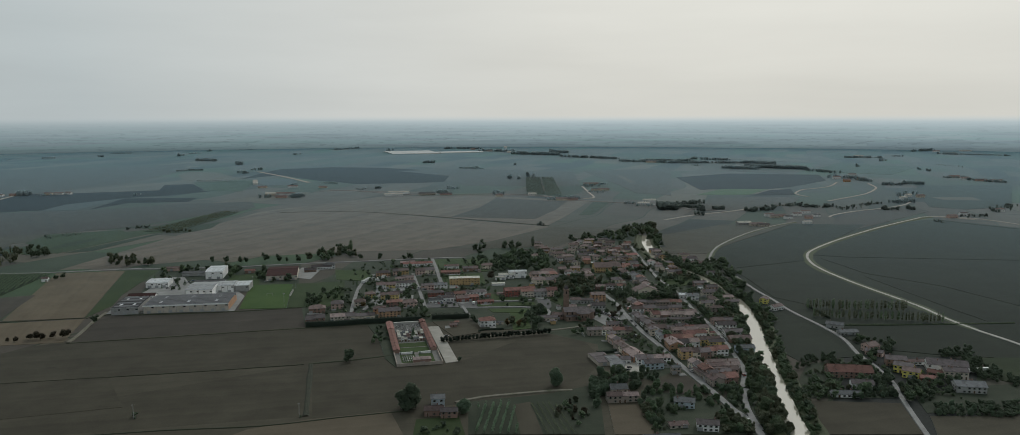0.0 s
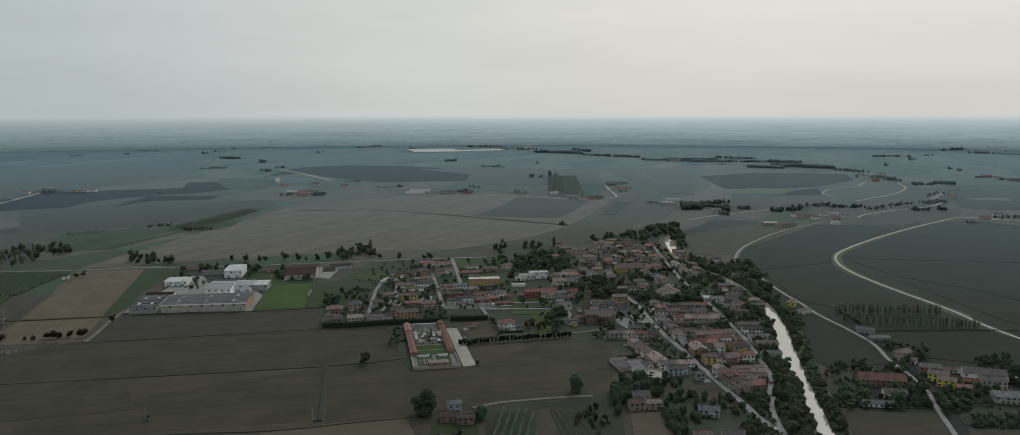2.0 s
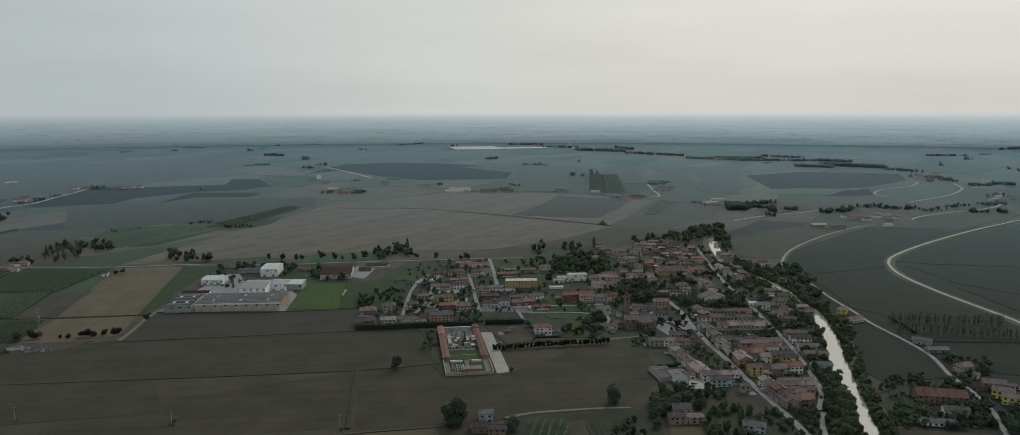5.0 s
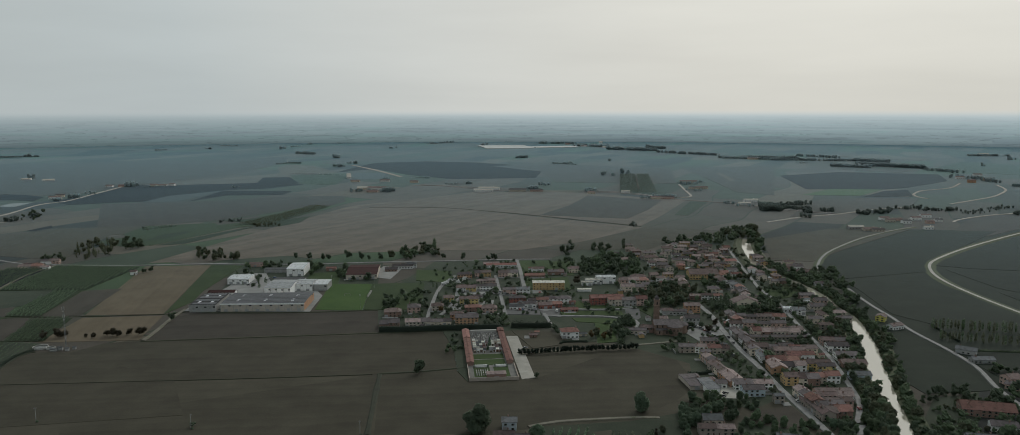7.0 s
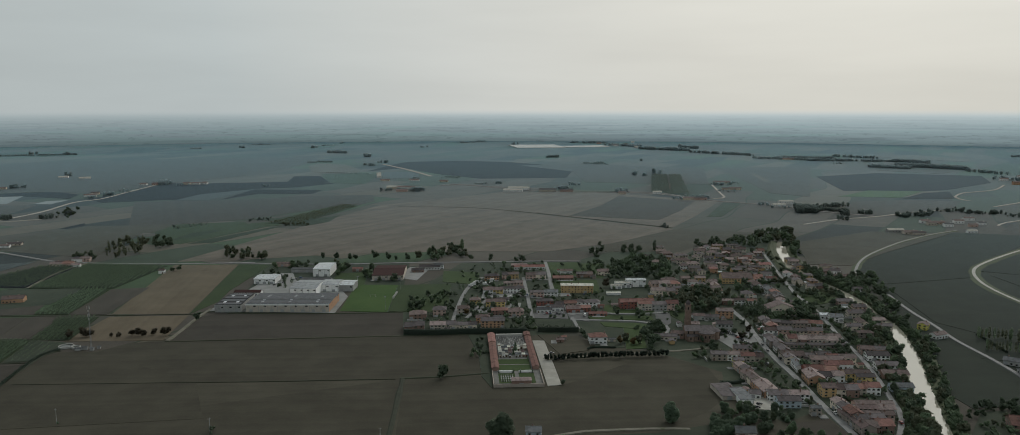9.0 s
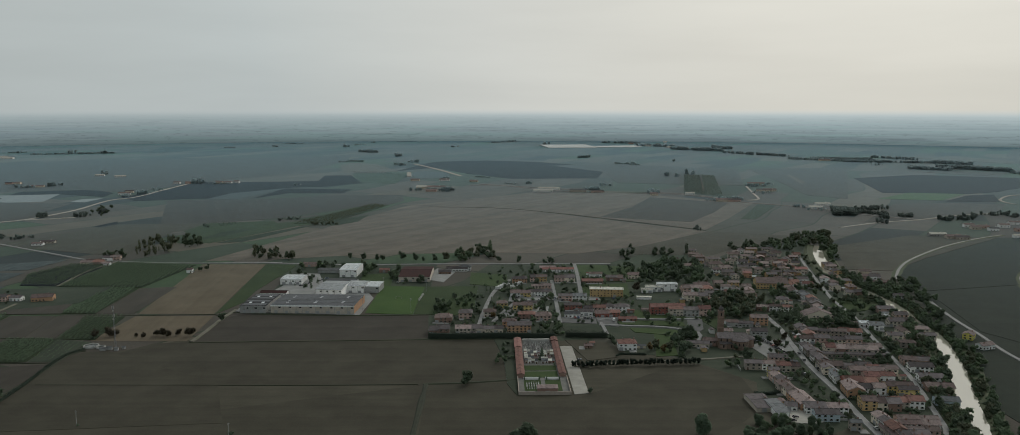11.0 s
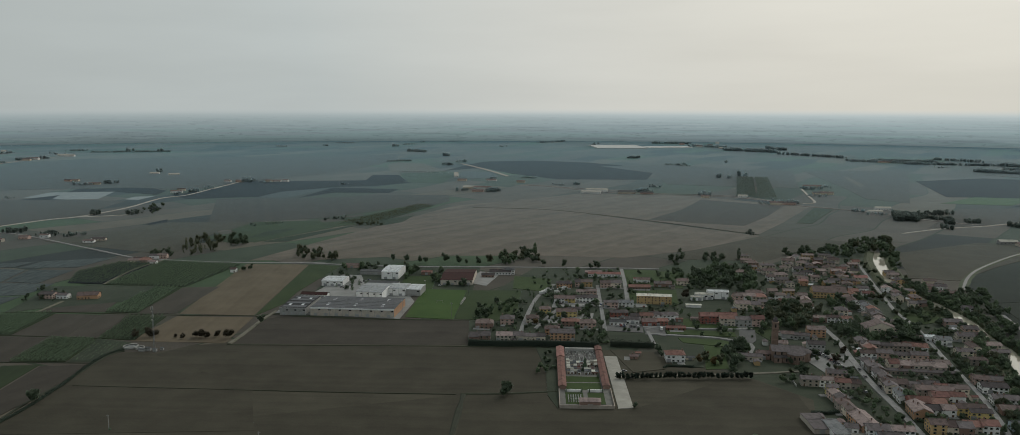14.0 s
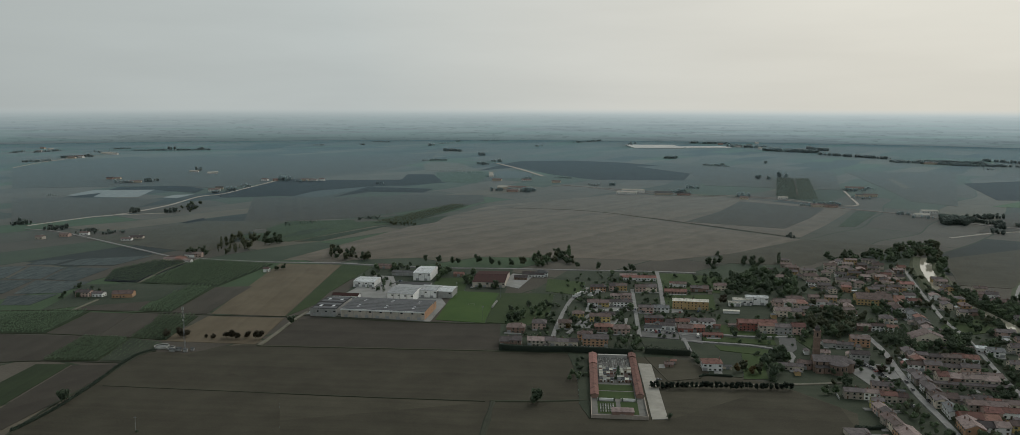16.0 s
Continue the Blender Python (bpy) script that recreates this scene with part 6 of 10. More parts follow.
house(128.3, 821.8, 11.7, 9.5, 5.6, 97, "cream", "tile_brown")
house(144.6, 719.1, 38.6, 11.8, 4.8, 6, "stone", "tile_brown")
house(142.3, 681.4, 13.4, 11.0, 5.5, 8, "red", "tile_red")
house(154.0, 682.5, 10.0, 11.3, 5.2, 8, "red", "tile_red")
house(151.7, 670.1, 20.2, 10.1, 4.8, 10, "white", "tile_brown")
house(151.4, 709.1, 11.4, 9.6, 5.3, 8, "stone", "tile")
house(163.9, 711.1, 13.7, 9.1, 4.9, 8, "beige", "tile")
house(159.2, 699.8, 10.1, 9.6, 4.3, 8, "pink", "tile")
house(169.8, 702.5, 11.6, 8.9, 4.3, 8, "white", "tile_red")
house(163.8, 714.4, 9.3, 8.5, 5.9, 6, "cream", "tile")
house(174.7, 714.6, 12.4, 8.4, 5.9, 6, "cream", "tile_pale")
house(172.5, 676.8, 18.5, 9.2, 5.6, 8, "yellow", "tile")
house(176.7, 670.8, 13.4, 7.6, 5.2, 8, "yellow", "tile_brown")
house(154.5, 764.5, 33.6, 11.8, 6, 6, "cream", "tile_pale")
house(128.0, 789.0, 12.0, 8.8, 5.1, 4, "brick", "tile")
house(140.0, 790.2, 12.0, 9.2, 6.0, 4, "pink", "tile")
house(152.7, 790.8, 13.3, 8.3, 4.9, 4, "cream", "tile_brown")
house(165.8, 791.5, 12.9, 9.4, 6.0, 4, "pink", "tile")
house(133.5, 814.6, 14.2, 8.3, 6.0, 4, "stone", "tile_brown")
house(145.9, 815.1, 10.6, 7.7, 5.1, 4, "stone", "tile_brown")
house(158.1, 816.8, 13.7, 8.2, 5.3, 4, "stone", "tile_pale")
house(161.9, 763.5, 13.7, 9.1, 6.1, 8, "beige", "tile")
house(173.6, 764.5, 9.7, 9.9, 5.6, 8, "beige", "tile")
house(159.7, 754.8, 50.4, 5, 3.2, 6, "stone", "tile_brown")
house(174.8, 772.8, 16.8, 9.2, 5.6, 8, "cream", "tile_pale")
house(169.9, 824.9, 18.5, 9.2, 4, 6, "white", "slate")
house(149.5, 867, 15.1, 26.9, 6.8, 97, "cream", "tile")
house(157.1, 905.6, 13.0, 8.8, 5.0, 97, "white", "tile_pale")
house(156.1, 916.4, 8.5, 10.0, 6.1, 97, "stone", "tile_brown")
house(155.2, 926.7, 11.9, 9.4, 5.7, 97, "stone", "tile_brown")
house(156.9, 928.9, 8.9, 9.4, 5.9, 100, "grey", "slate")
house(155.8, 939.3, 11.9, 8.9, 6.2, 100, "grey", "tile_red")
house(152.8, 950.8, 11.8, 9.3, 6.0, 100, "white", "slate")
house(151.6, 961.4, 9.2, 8.7, 6.1, 100, "beige", "slate")
house(142.8, 975.6, 14.5, 9.5, 5.1, 100, "white", "tile")
house(140.8, 988.1, 10.6, 10.1, 5.0, 100, "white", "tile")
house(123.4, 1009, 33.6, 21.8, 6.4, 5, "ochre", "tile")
house(146.6, 1004.9, 13.4, 10.1, 4.8, 100, "white", "tile_red")
house(200.2, 729.6, 15.1, 8.4, 4.8, 5, "beige", "slate")
house(201.1, 728.8, 16.8, 10.1, 4.8, 5, "white", "tile")
house(200.8, 703.6, 16.8, 10.1, 4.8, 5, "white", "tile_brown")
house(201.5, 685.7, 18.5, 10.1, 4.4, 5, "cream", "tile")
house(207.4, 748.9, 16.8, 8.4, 4, 5, "beige", "tile_brown")
house(202.2, 745.3, 20.2, 8.4, 4.8, 5, "pink", "tile")
house(197.7, 656.4, 15.1, 8.4, 4, 5, "blue", "slate")
house(188, 855.8, 8.4, 6.7, 4, 5, "white", "tin")
house(196.7, 847.6, 11.8, 10.1, 4.8, 5, "white", "slate")
house(217.1, 862.6, 13.4, 10.1, 5.6, 5, "beige", "tile_brown")
house(228.7, 891.6, 11.8, 10.1, 4.8, 5, "pink", "tile")
house(220, 913.2, 15.1, 8.4, 4.8, 5, "pink", "tile")
house(205.9, 981.1, 18.5, 8.4, 4.8, 5, "grey", "tile_brown")
house(248, 973.3, 10.1, 7.6, 4.8, 5, "white", "tile")
house(236.8, 1077.0, 9.1, 9.1, 3.7, 5, "pink", "tile")
house(247.8, 1077.2, 12.6, 9.9, 4.0, 5, "white", "tile_brown")
house(247.7, 1049.1, 23.5, 8.4, 3.2, 5, "pink", "tile")
house(243.5, 1106.4, 13.4, 8.4, 4, 5, "cream", "tile_pale")
house(87.0, 1133.6, 11.2, 9.0, 5.4, 99, "beige", "tile_pale")
house(116.8, 1204.6, 11.9, 9.1, 4.6, 5, "beige", "tile_pale")
house(153.8, 1145.0, 10.8, 7.6, 5.6, 8, "pink", "tile_red")
house(111.2, 1178.3, 12.5, 9.9, 4.6, 12, "beige", "tile_pale", hip=0.85)
house(136.9, 1074.5, 12.0, 8.5, 5.1, 8, "cream", "tile")
house(129.5, 1174.8, 10.3, 9.6, 4.6, 96, "brick", "tile_pale")
house(118.5, 1085.0, 9.4, 9.7, 5.6, 6, "beige", "tile", hip=0.85)
house(134.8, 1039.3, 9.3, 9.7, 4.6, 7, "beige", "tile_pale")
house(168.1, 1095.2, 14.2, 9.2, 5.9, 9, "beige", "tile")
house(148.9, 1059.1, 10.8, 9.9, 4.9, 96, "stone", "tile_pale")
house(119.3, 1144.6, 14.7, 7.6, 5.1, 6, "ochre", "tile_brown")
house(103.1, 1077.3, 11.2, 9.0, 4.6, 11, "beige", "tile")
house(143.5, 1159.2, 9.6, 9.0, 4.8, 10, "stone", "tile_pale")
house(100.1, 1202.5, 9.5, 9.0, 4.9, 94, "stone", "tile_pale")
house(100.9, 1102.7, 11.5, 8.5, 4.4, 5, "beige", "tile_brown")
house(152.1, 1204.6, 13.0, 8.8, 5.8, 8, "beige", "tile")
house(159.5, 1125.8, 10.2, 9.7, 4.4, 9, "orange", "tile", hip=0.85)
house(94.9, 1162.4, 12.1, 8.5, 4.6, 94, "beige", "tile_brown")
house(161.3, 1043.0, 13.8, 9.8, 4.4, 11, "white", "tile_brown")
house(110.7, 1116.3, 13.7, 7.5, 4.5, 11, "white", "tile")
house(154.0, 1077.9, 14.7, 8.5, 5.3, 5, "orange", "tile_brown", hip=0.85)
house(160.8, 1162.3, 14.3, 9.5, 4.9, 94, "beige", "tile")
house(148.4, 1116.4, 10.4, 8.5, 4.6, 94, "pink", "tile_brown")
house(128.8, 1129.9, 10.4, 8.9, 4.5, 12, "stone", "tile_pale")
house(79.5, 1062.1, 12.7, 9.4, 5.4, 6, "stone", "tile_brown")
house(145.1, 1185.1, 13.0, 8.8, 5.0, 5, "beige", "tile_brown", hip=0.85)
house(152.5, 1224.0, 12.1, 8.6, 4.6, 102, "stone", "tile_brown", hip=0.85)
house(122.6, 1228.5, 14.1, 8.8, 5.8, 10, "ochre", "tile_pale")
house(129.6, 1059.4, 11.9, 9.7, 5.2, 13, "ochre", "tile_brown")
house(87.5, 1047.5, 10.6, 8.0, 4.5, 100, "brick", "tile_brown")
house(150.0, 1022.3, 9.6, 9.6, 5.1, 3, "orange", "tile_red")
house(177.6, 1199.9, 9.6, 9.9, 5.3, 10, "cream", "tile_red")
house(102.6, 1058.1, 9.5, 8.8, 5.8, 6, "orange", "tile_red", hip=0.85)
house(146.2, 1131.9, 11.5, 9.1, 5.1, 3, "orange", "tile_pale")
house(132.7, 1197.5, 10.7, 10.0, 5.9, 11, "brick", "tile_brown")
house(171.9, 1185.4, 11.0, 8.7, 4.5, 12, "brick", "tile_pale")
house(147.6, 1095.4, 11.9, 7.9, 5.7, 101, "cream", "tile_pale")
house(144.8, 1238.9, 14.6, 7.9, 4.9, 4, "cream", "tile_brown")
house(118.7, 1163.8, 13.2, 8.5, 4.6, 97, "beige", "tile_brown")
house(109.0, 1218.5, 14.9, 8.7, 4.9, 102, "white", "tile_brown")
house(103.0, 1135.6, 11.9, 8.1, 4.9, 7, "white", "tile_brown")
house(68.4, 1077.1, 10.5, 9.5, 4.9, 10, "white", "tile_pale", hip=0.85)
house(94.4, 1183.5, 13.5, 8.3, 5.7, 6, "beige", "tile")
house(138.2, 1145.0, 13.2, 9.4, 5.8, 102, "beige", "tile")
house(168.8, 1143.4, 9.9, 8.0, 4.4, 4, "cream", "tile_brown")
house(163.4, 1015.2, 11.4, 8.5, 5.0, 6, "white", "tile_red")
house(94.9, 951.6, 10.8, 7.9, 5.5, 5, "cream", "tile_pale")
house(96.3, 968.8, 12.2, 9.0, 5.0, 96, "cream", "tile_pale")
house(72.5, 978.0, 11.3, 8.8, 6.0, 6, "brick", "tile_pale", hip=0.85)
house(94.9, 986.1, 9.6, 8.8, 5.3, 8, "beige", "tile_pale")
house(82.5, 1002.7, 11.5, 8.4, 5.5, 5, "ochre", "tile_pale")
house(65.4, 999.1, 10.0, 8.5, 5.3, 12, "stone", "tile")
house(82.4, 961.5, 10.6, 8.7, 5.9, 96, "cream", "tile_brown")
house(57.0, 947.1, 14.9, 9.3, 4.9, 7, "cream", "tile_brown")
house(208.7, 1011.2, 13.2, 8.9, 4.8, 99, "orange", "tile_pale", hip=0.85)
house(193.5, 1026.8, 10.0, 7.6, 5.7, 100, "stone", "tile", hip=0.85)
house(191.0, 1005.6, 12.1, 9.1, 5.8, 97, "cream", "tile_brown")
house(209.0, 1035.6, 10.1, 8.6, 5.9, 94, "ochre", "tile_brown", hip=0.85)
house(188.4, 1049.6, 10.8, 9.6, 4.5, 93, "white", "tile_pale")
house(207.7, 1123.1, 12.4, 8.5, 5.9, 6, "stone", "tile")
house(209.6, 1095.7, 13.5, 9.3, 4.8, 94, "ochre", "tile")
house(201.7, 1073.2, 9.6, 7.9, 5.1, 98, "pink", "tile_brown")
house(206.8, 1141.3, 11.3, 8.8, 4.7, 5, "ochre", "tile")
house(47.4, 1129.1, 13.6, 8.7, 5.3, 8, "ochre", "tile_brown")
house(40.1, 1203.1, 14.8, 7.7, 5.2, 7, "cream", "tile", hip=0.85)
house(42.8, 1179.4, 12.8, 8.8, 4.4, 6, "stone", "tile")
house(24.0, 1131.3, 10.2, 8.0, 4.8, 5, "stone", "tile_brown")
house(204.8, 816.8, 12.5, 9.5, 4.6, 5, "cream", "tile_brown")
house(209.2, 794.4, 12.5, 7.6, 4.7, 6, "stone", "tile", hip=0.85)
house(231.2, 840.1, 13.6, 8.7, 5.0, 11, "beige", "tile_pale")
house(230.6, 873.4, 10.2, 7.8, 4.4, 10, "cream", "tile")
house(231.5, 819.8, 14.1, 7.7, 5.0, 11, "beige", "tile_brown")
house(215.6, 831.8, 14.8, 7.7, 4.9, 99, "cream", "tile")
yard_patch(-194.5, 785.9, 11.2, 3.6, 12)
yard_patch(-187.0, 746.1, 16.2, 3.6, 12)
yard_patch(-166.3, 753.0, 13.1, 3.7, 12)
yard_patch(-153.9, 756.0, 7.6, 3.7, 12)
yard_patch(-157.4, 814.2, 10.5, 3.9, 12)
yard_patch(-141.9, 759.9, 21.2, 4.4, 12)
yard_patch(-153.2, 850.1, 7.9, 5.2, 12)
yard_patch(-129.0, 844.9, 18.6, 4.9, 12)
yard_patch(-102.3, 811.5, 16.5, 3.9, 12)
yard_patch(-118.8, 767.1, 21.9, 3.9, 12)
yard_patch(-128.6, 783.7, 10.2, 3.8, 12)
yard_patch(-119.3, 813.3, 13.5, 3.5, 12)
yard_patch(-147.3, 898.3, 7.4, 5.2, 12)
yard_patch(-136.6, 900.2, 12.5, 4.8, 12)
yard_patch(-93.0, 893.5, 13.9, 3.9, 12)
yard_patch(-154.8, 968.3, 13.4, 3.6, 12)
yard_patch(-133.8, 979.5, 17.5, 3.9, 12)
yard_patch(-128.8, 936.9, 8.6, 4.1, 12)
yard_patch(-121.0, 937.3, 9.8, 3.8, 12)
yard_patch(-112.8, 980.2, 8.8, 4.1, 12)
yard_patch(-99.0, 984.5, 13.7, 4.2, 12)
yard_patch(-123.9, 857.0, 13.6, 4.2, 12)
yard_patch(-80.6, 856.7, 16.3, 5.0, 12)
yard_patch(-73.7, 982.9, 21.9, 5.2, 12)
yard_patch(-64.4, 848.9, 8.0, 3.6, 12)
yard_patch(-53.6, 852.0, 10.6, 4.3, 12)
yard_patch(-64.2, 838.0, 13.3, 3.4, 12)
yard_patch(-48.8, 834.6, 14.6, 4.5, 12)
yard_patch(-38.2, 837.6, 7.5, 3.7, 12)
yard_patch(-32.0, 860.5, 12.8, 3.6, 12)
yard_patch(-44.9, 859.3, 10.5, 4.8, 12)
yard_patch(-25.2, 826.1, 12.0, 4.7, 12)
yard_patch(-76.5, 829.7, 16.4, 4.1, 12)
outbuilding(68.8, 1062.0, 6.2, 4.4, 2.3, 102, "ochre", "tile_brown")
outbuilding(54.4, 924.6, 4.7, 3.9, 2.7, 102, "orange", "tile_red")
outbuilding(251.8, 1066.3, 5.5, 4.4, 3.0, 98, "stone", "tile_brown")
outbuilding(50.5, 938.0, 5.1, 4.9, 2.9, 102, "brick", "tile_pale")
outbuilding(92.1, 829.0, 6.0, 3.7, 2.9, 98, "beige", "tile_brown")
outbuilding(76.4, 640.8, 7.0, 4.6, 2.7, 98, "beige", "tile_brown")
outbuilding(134.2, 1050.4, 4.7, 3.8, 2.5, 102, "beige", "tin")
outbuilding(139.9, 1103.8, 5.2, 4.4, 2.8, 8, "pink", "tile")
outbuilding(182.8, 705.8, 4.4, 4.0, 3.0, 8, "cream", "tile_red")
outbuilding(134.5, 935.2, 7.0, 3.5, 2.5, 98, "white", "tile_red")
outbuilding(91.7, 1000.7, 6.7, 4.4, 2.6, 8, "beige", "tile_brown")
outbuilding(217.9, 1089.1, 4.3, 3.8, 2.5, 8, "beige", "tile_red")
outbuilding(-10.2, 745.5, 6.5, 4.3, 2.5, 12, "cream", "slate")
outbuilding(-11.4, 870.2, 7.0, 4.9, 2.4, 8, "stone", "tile_pale")
outbuilding(73.2, 968.7, 5.8, 4.4, 2.6, 102, "pink", "tile_red")
outbuilding(249.9, 1096.8, 4.8, 4.9, 2.9, 98, "beige", "tile_brown")
outbuilding(216.9, 891.6, 6.4, 4.3, 2.6, 98, "beige", "tin")
outbuilding(62.6, 838.6, 5.5, 3.9, 2.6, 98, "white", "tile")
outbuilding(49.8, 858.5, 5.3, 4.9, 2.8, 12, "beige", "tile_pale")
outbuilding(49.9, 805.8, 7.0, 4.0, 3.0, 98, "white", "tile_brown")
outbuilding(180.0, 857.0, 5.4, 4.3, 3.0, 12, "stone", "tile_pale")
outbuilding(-83.2, 1031.8, 6.2, 4.9, 2.8, 8, "white", "tile_red")
outbuilding(168.6, 910.3, 5.5, 4.2, 2.4, 98, "beige", "tile_brown")
outbuilding(207.0, 1111.9, 5.4, 3.9, 2.6, 98, "brick", "tin")
outbuilding(110.1, 1052.5, 5.7, 4.6, 2.6, 12, "ochre", "tin")
outbuilding(201.2, 1020.0, 5.6, 4.5, 2.4, 12, "beige", "slate")
outbuilding(132.7, 1121.9, 4.7, 4.4, 2.5, 98, "stone", "tile_pale")
outbuilding(142.8, 1037.0, 6.2, 3.7, 2.5, 102, "white", "tile")
outbuilding(92.9, 703.2, 5.0, 4.8, 2.6, 12, "beige", "tile")
outbuilding(55.6, 1120.3, 5.4, 5.0, 2.8, 12, "pink", "tile_brown")
outbuilding(101.4, 960.1, 6.8, 4.1, 2.3, 98, "pink", "tile_pale")
outbuilding(215.2, 816.1, 4.9, 3.7, 2.3, 102, "beige", "tile_brown")
outbuilding(-48.1, 876.9, 5.2, 3.7, 2.8, 8, "orange", "tile_pale")
outbuilding(127.8, 775.4, 4.5, 4.7, 2.5, 102, "cream", "tile_pale")
outbuilding(88.1, 633.6, 6.7, 4.8, 3.0, 102, "ochre", "tile")
outbuilding(148.0, 932.2, 5.6, 3.9, 3.0, 12, "beige", "tile_pale")
outbuilding(-202.1, 804.2, 4.2, 3.9, 2.7, 98, "white", "tile_pale")
outbuilding(201.2, 1007.0, 6.3, 3.6, 2.6, 98, "beige", "tin")
outbuilding(164.6, 1083.4, 5.1, 4.2, 2.7, 98, "ochre", "tile")
outbuilding(-181.1, 824.1, 4.7, 4.9, 2.3, 12, "stone", "tile_pale")
outbuilding(108.7, 726.6, 5.4, 4.1, 2.8, 8, "stone", "slate")
outbuilding(25.4, 916.3, 6.6, 4.5, 3.0, 102, "ochre", "slate")
outbuilding(41.0, 748.0, 6.2, 4.3, 3.0, 98, "ochre", "tile_brown")
outbuilding(151.1, 1046.6, 6.2, 4.8, 3.0, 12, "stone", "slate")
outbuilding(172.8, 691.6, 5.3, 4.5, 2.4, 102, "beige", "tile_brown")
outbuilding(-128.6, 809.0, 4.2, 4.0, 2.7, 98, "beige", "tile")
outbuilding(217.6, 901.6, 6.1, 4.1, 2.8, 12, "white", "slate")
outbuilding(210.8, 736.5, 5.3, 4.1, 2.8, 102, "beige", "tile")
outbuilding(82.9, 809.0, 6.0, 4.9, 2.6, 98, "cream", "tile_pale")
outbuilding(219.5, 822.1, 6.5, 4.6, 2.8, 102, "cream", "tin")
outbuilding(-51.4, 745.3, 4.6, 4.2, 2.9, 12, "stone", "tile_red")
outbuilding(23.8, 1099.7, 4.7, 4.9, 2.7, 12, "beige", "tile_pale")
outbuilding(124.2, 801.8, 4.3, 4.5, 3.0, 102, "pink", "tin")
outbuilding(155.6, 1111.3, 4.1, 4.9, 2.6, 8, "orange", "tile_pale")
outbuilding(77.8, 1077.8, 4.1, 4.4, 2.7, 98, "beige", "tin")
outbuilding(115.3, 1106.0, 6.4, 4.5, 2.6, 98, "cream", "tile_pale")
outbuilding(-157.8, 754.9, 4.3, 4.9, 2.3, 98, "white", "tile_brown")
outbuilding(192.9, 1073.2, 6.8, 4.8, 2.7, 8, "stone", "slate")
outbuilding(123.6, 1093.5, 4.5, 4.5, 2.8, 98, "white", "slate")
outbuilding(167.3, 872.0, 5.7, 3.9, 2.7, 98, "cream", "tile")
outbuilding(231.1, 1047.2, 4.8, 4.6, 2.8, 98, "stone", "tile_brown")
outbuilding(245.6, 963.3, 5.4, 5.0, 2.8, 98, "stone", "slate")
outbuilding(121.8, 796.3, 6.9, 4.6, 2.3, 98, "brick", "tile_red")
outbuilding(62.7, 969.1, 6.9, 4.9, 2.7, 102, "orange", "slate")
outbuilding(234.4, 850.0, 4.4, 4.4, 2.3, 8, "stone", "tile_red")
outbuilding(68.4, 1086.0, 5.7, 4.9, 2.6, 102, "stone", "tile_brown")
outbuilding(-165.8, 769.7, 5.5, 4.6, 2.4, 102, "pink", "slate")
outbuilding(141.1, 1016.0, 5.6, 4.4, 2.3, 102, "beige", "tile_pale")
outbuilding(-77.6, 851.3, 5.2, 3.8, 2.7, 102, "stone", "slate")
outbuilding(195.9, 755.4, 5.0, 4.2, 2.5, 102, "ochre", "tile")
outbuilding(-196.2, 764.5, 6.3, 3.7, 2.3, 12, "white", "tile_pale")
outbuilding(-39.5, 1002.1, 4.9, 3.6, 2.6, 98, "stone", "tile_brown")
outbuilding(92.7, 857.6, 6.2, 4.5, 2.4, 8, "orange", "tile")
outbuilding(-24.6, 861.8, 6.3, 3.4, 2.9, 12, "brick", "tile_red")
outbuilding(25.8, 978.1, 4.9, 4.3, 2.4, 98, "pink", "tile_brown")
garden_wall(94.3, 976.8, 8.8, 102)
garden_wall(115.8, 1028.7, 9.5, 98)
garden_wall(124.9, 612.9, 10.9, 8)
garden_wall(166.1, 1120.1, 8.1, 12)
garden_wall(167.6, 723.6, 10.3, 8)
garden_wall(131.2, 975.3, 8.4, 12)
garden_wall(100.2, 687.8, 12.1, 8)
garden_wall(64.6, 1008.6, 7.8, 8)
garden_wall(160.9, 781.4, 9.0, 102)
garden_wall(-110.4, 829.9, 9.7, 102)
garden_wall(206.3, 856.9, 12.3, 8)
garden_wall(211.6, 1044.5, 8.8, 98)
garden_wall(140.3, 822.7, 12.8, 12)
garden_wall(165.1, 1006.1, 7.1, 8)
garden_wall(135.8, 896.5, 10.4, 12)
garden_wall(157.1, 563.8, 8.1, 8)
garden_wall(-138.7, 917.2, 12.5, 12)
garden_wall(-136.6, 1066.7, 10.7, 102)
garden_wall(238.5, 867.8, 7.9, 8)
garden_wall(220.4, 981.3, 12.0, 8)
garden_wall(111.9, 703.0, 9.0, 102)
garden_wall(95.1, 1081.9, 12.8, 8)
garden_wall(-64.8, 1002.6, 11.4, 12)
garden_wall(132.0, 762.1, 8.9, 98)
garden_wall(91.5, 960.9, 12.3, 12)
garden_wall(212.9, 806.0, 12.6, 102)
garden_wall(201.2, 716.6, 7.5, 102)
garden_wall(137.0, 827.2, 7.7, 8)
garden_wall(-152.8, 847.5, 8.2, 102)
garden_wall(128.4, 1080.8, 7.1, 98)
garden_wall(57.1, 1114.9, 7.3, 8)
garden_wall(65.9, 707.7, 12.0, 98)
garden_wall(-59.7, 852.1, 11.2, 98)
garden_wall(-121.4, 791.7, 7.5, 102)
garden_wall(154.9, 1013.4, 12.6, 98)
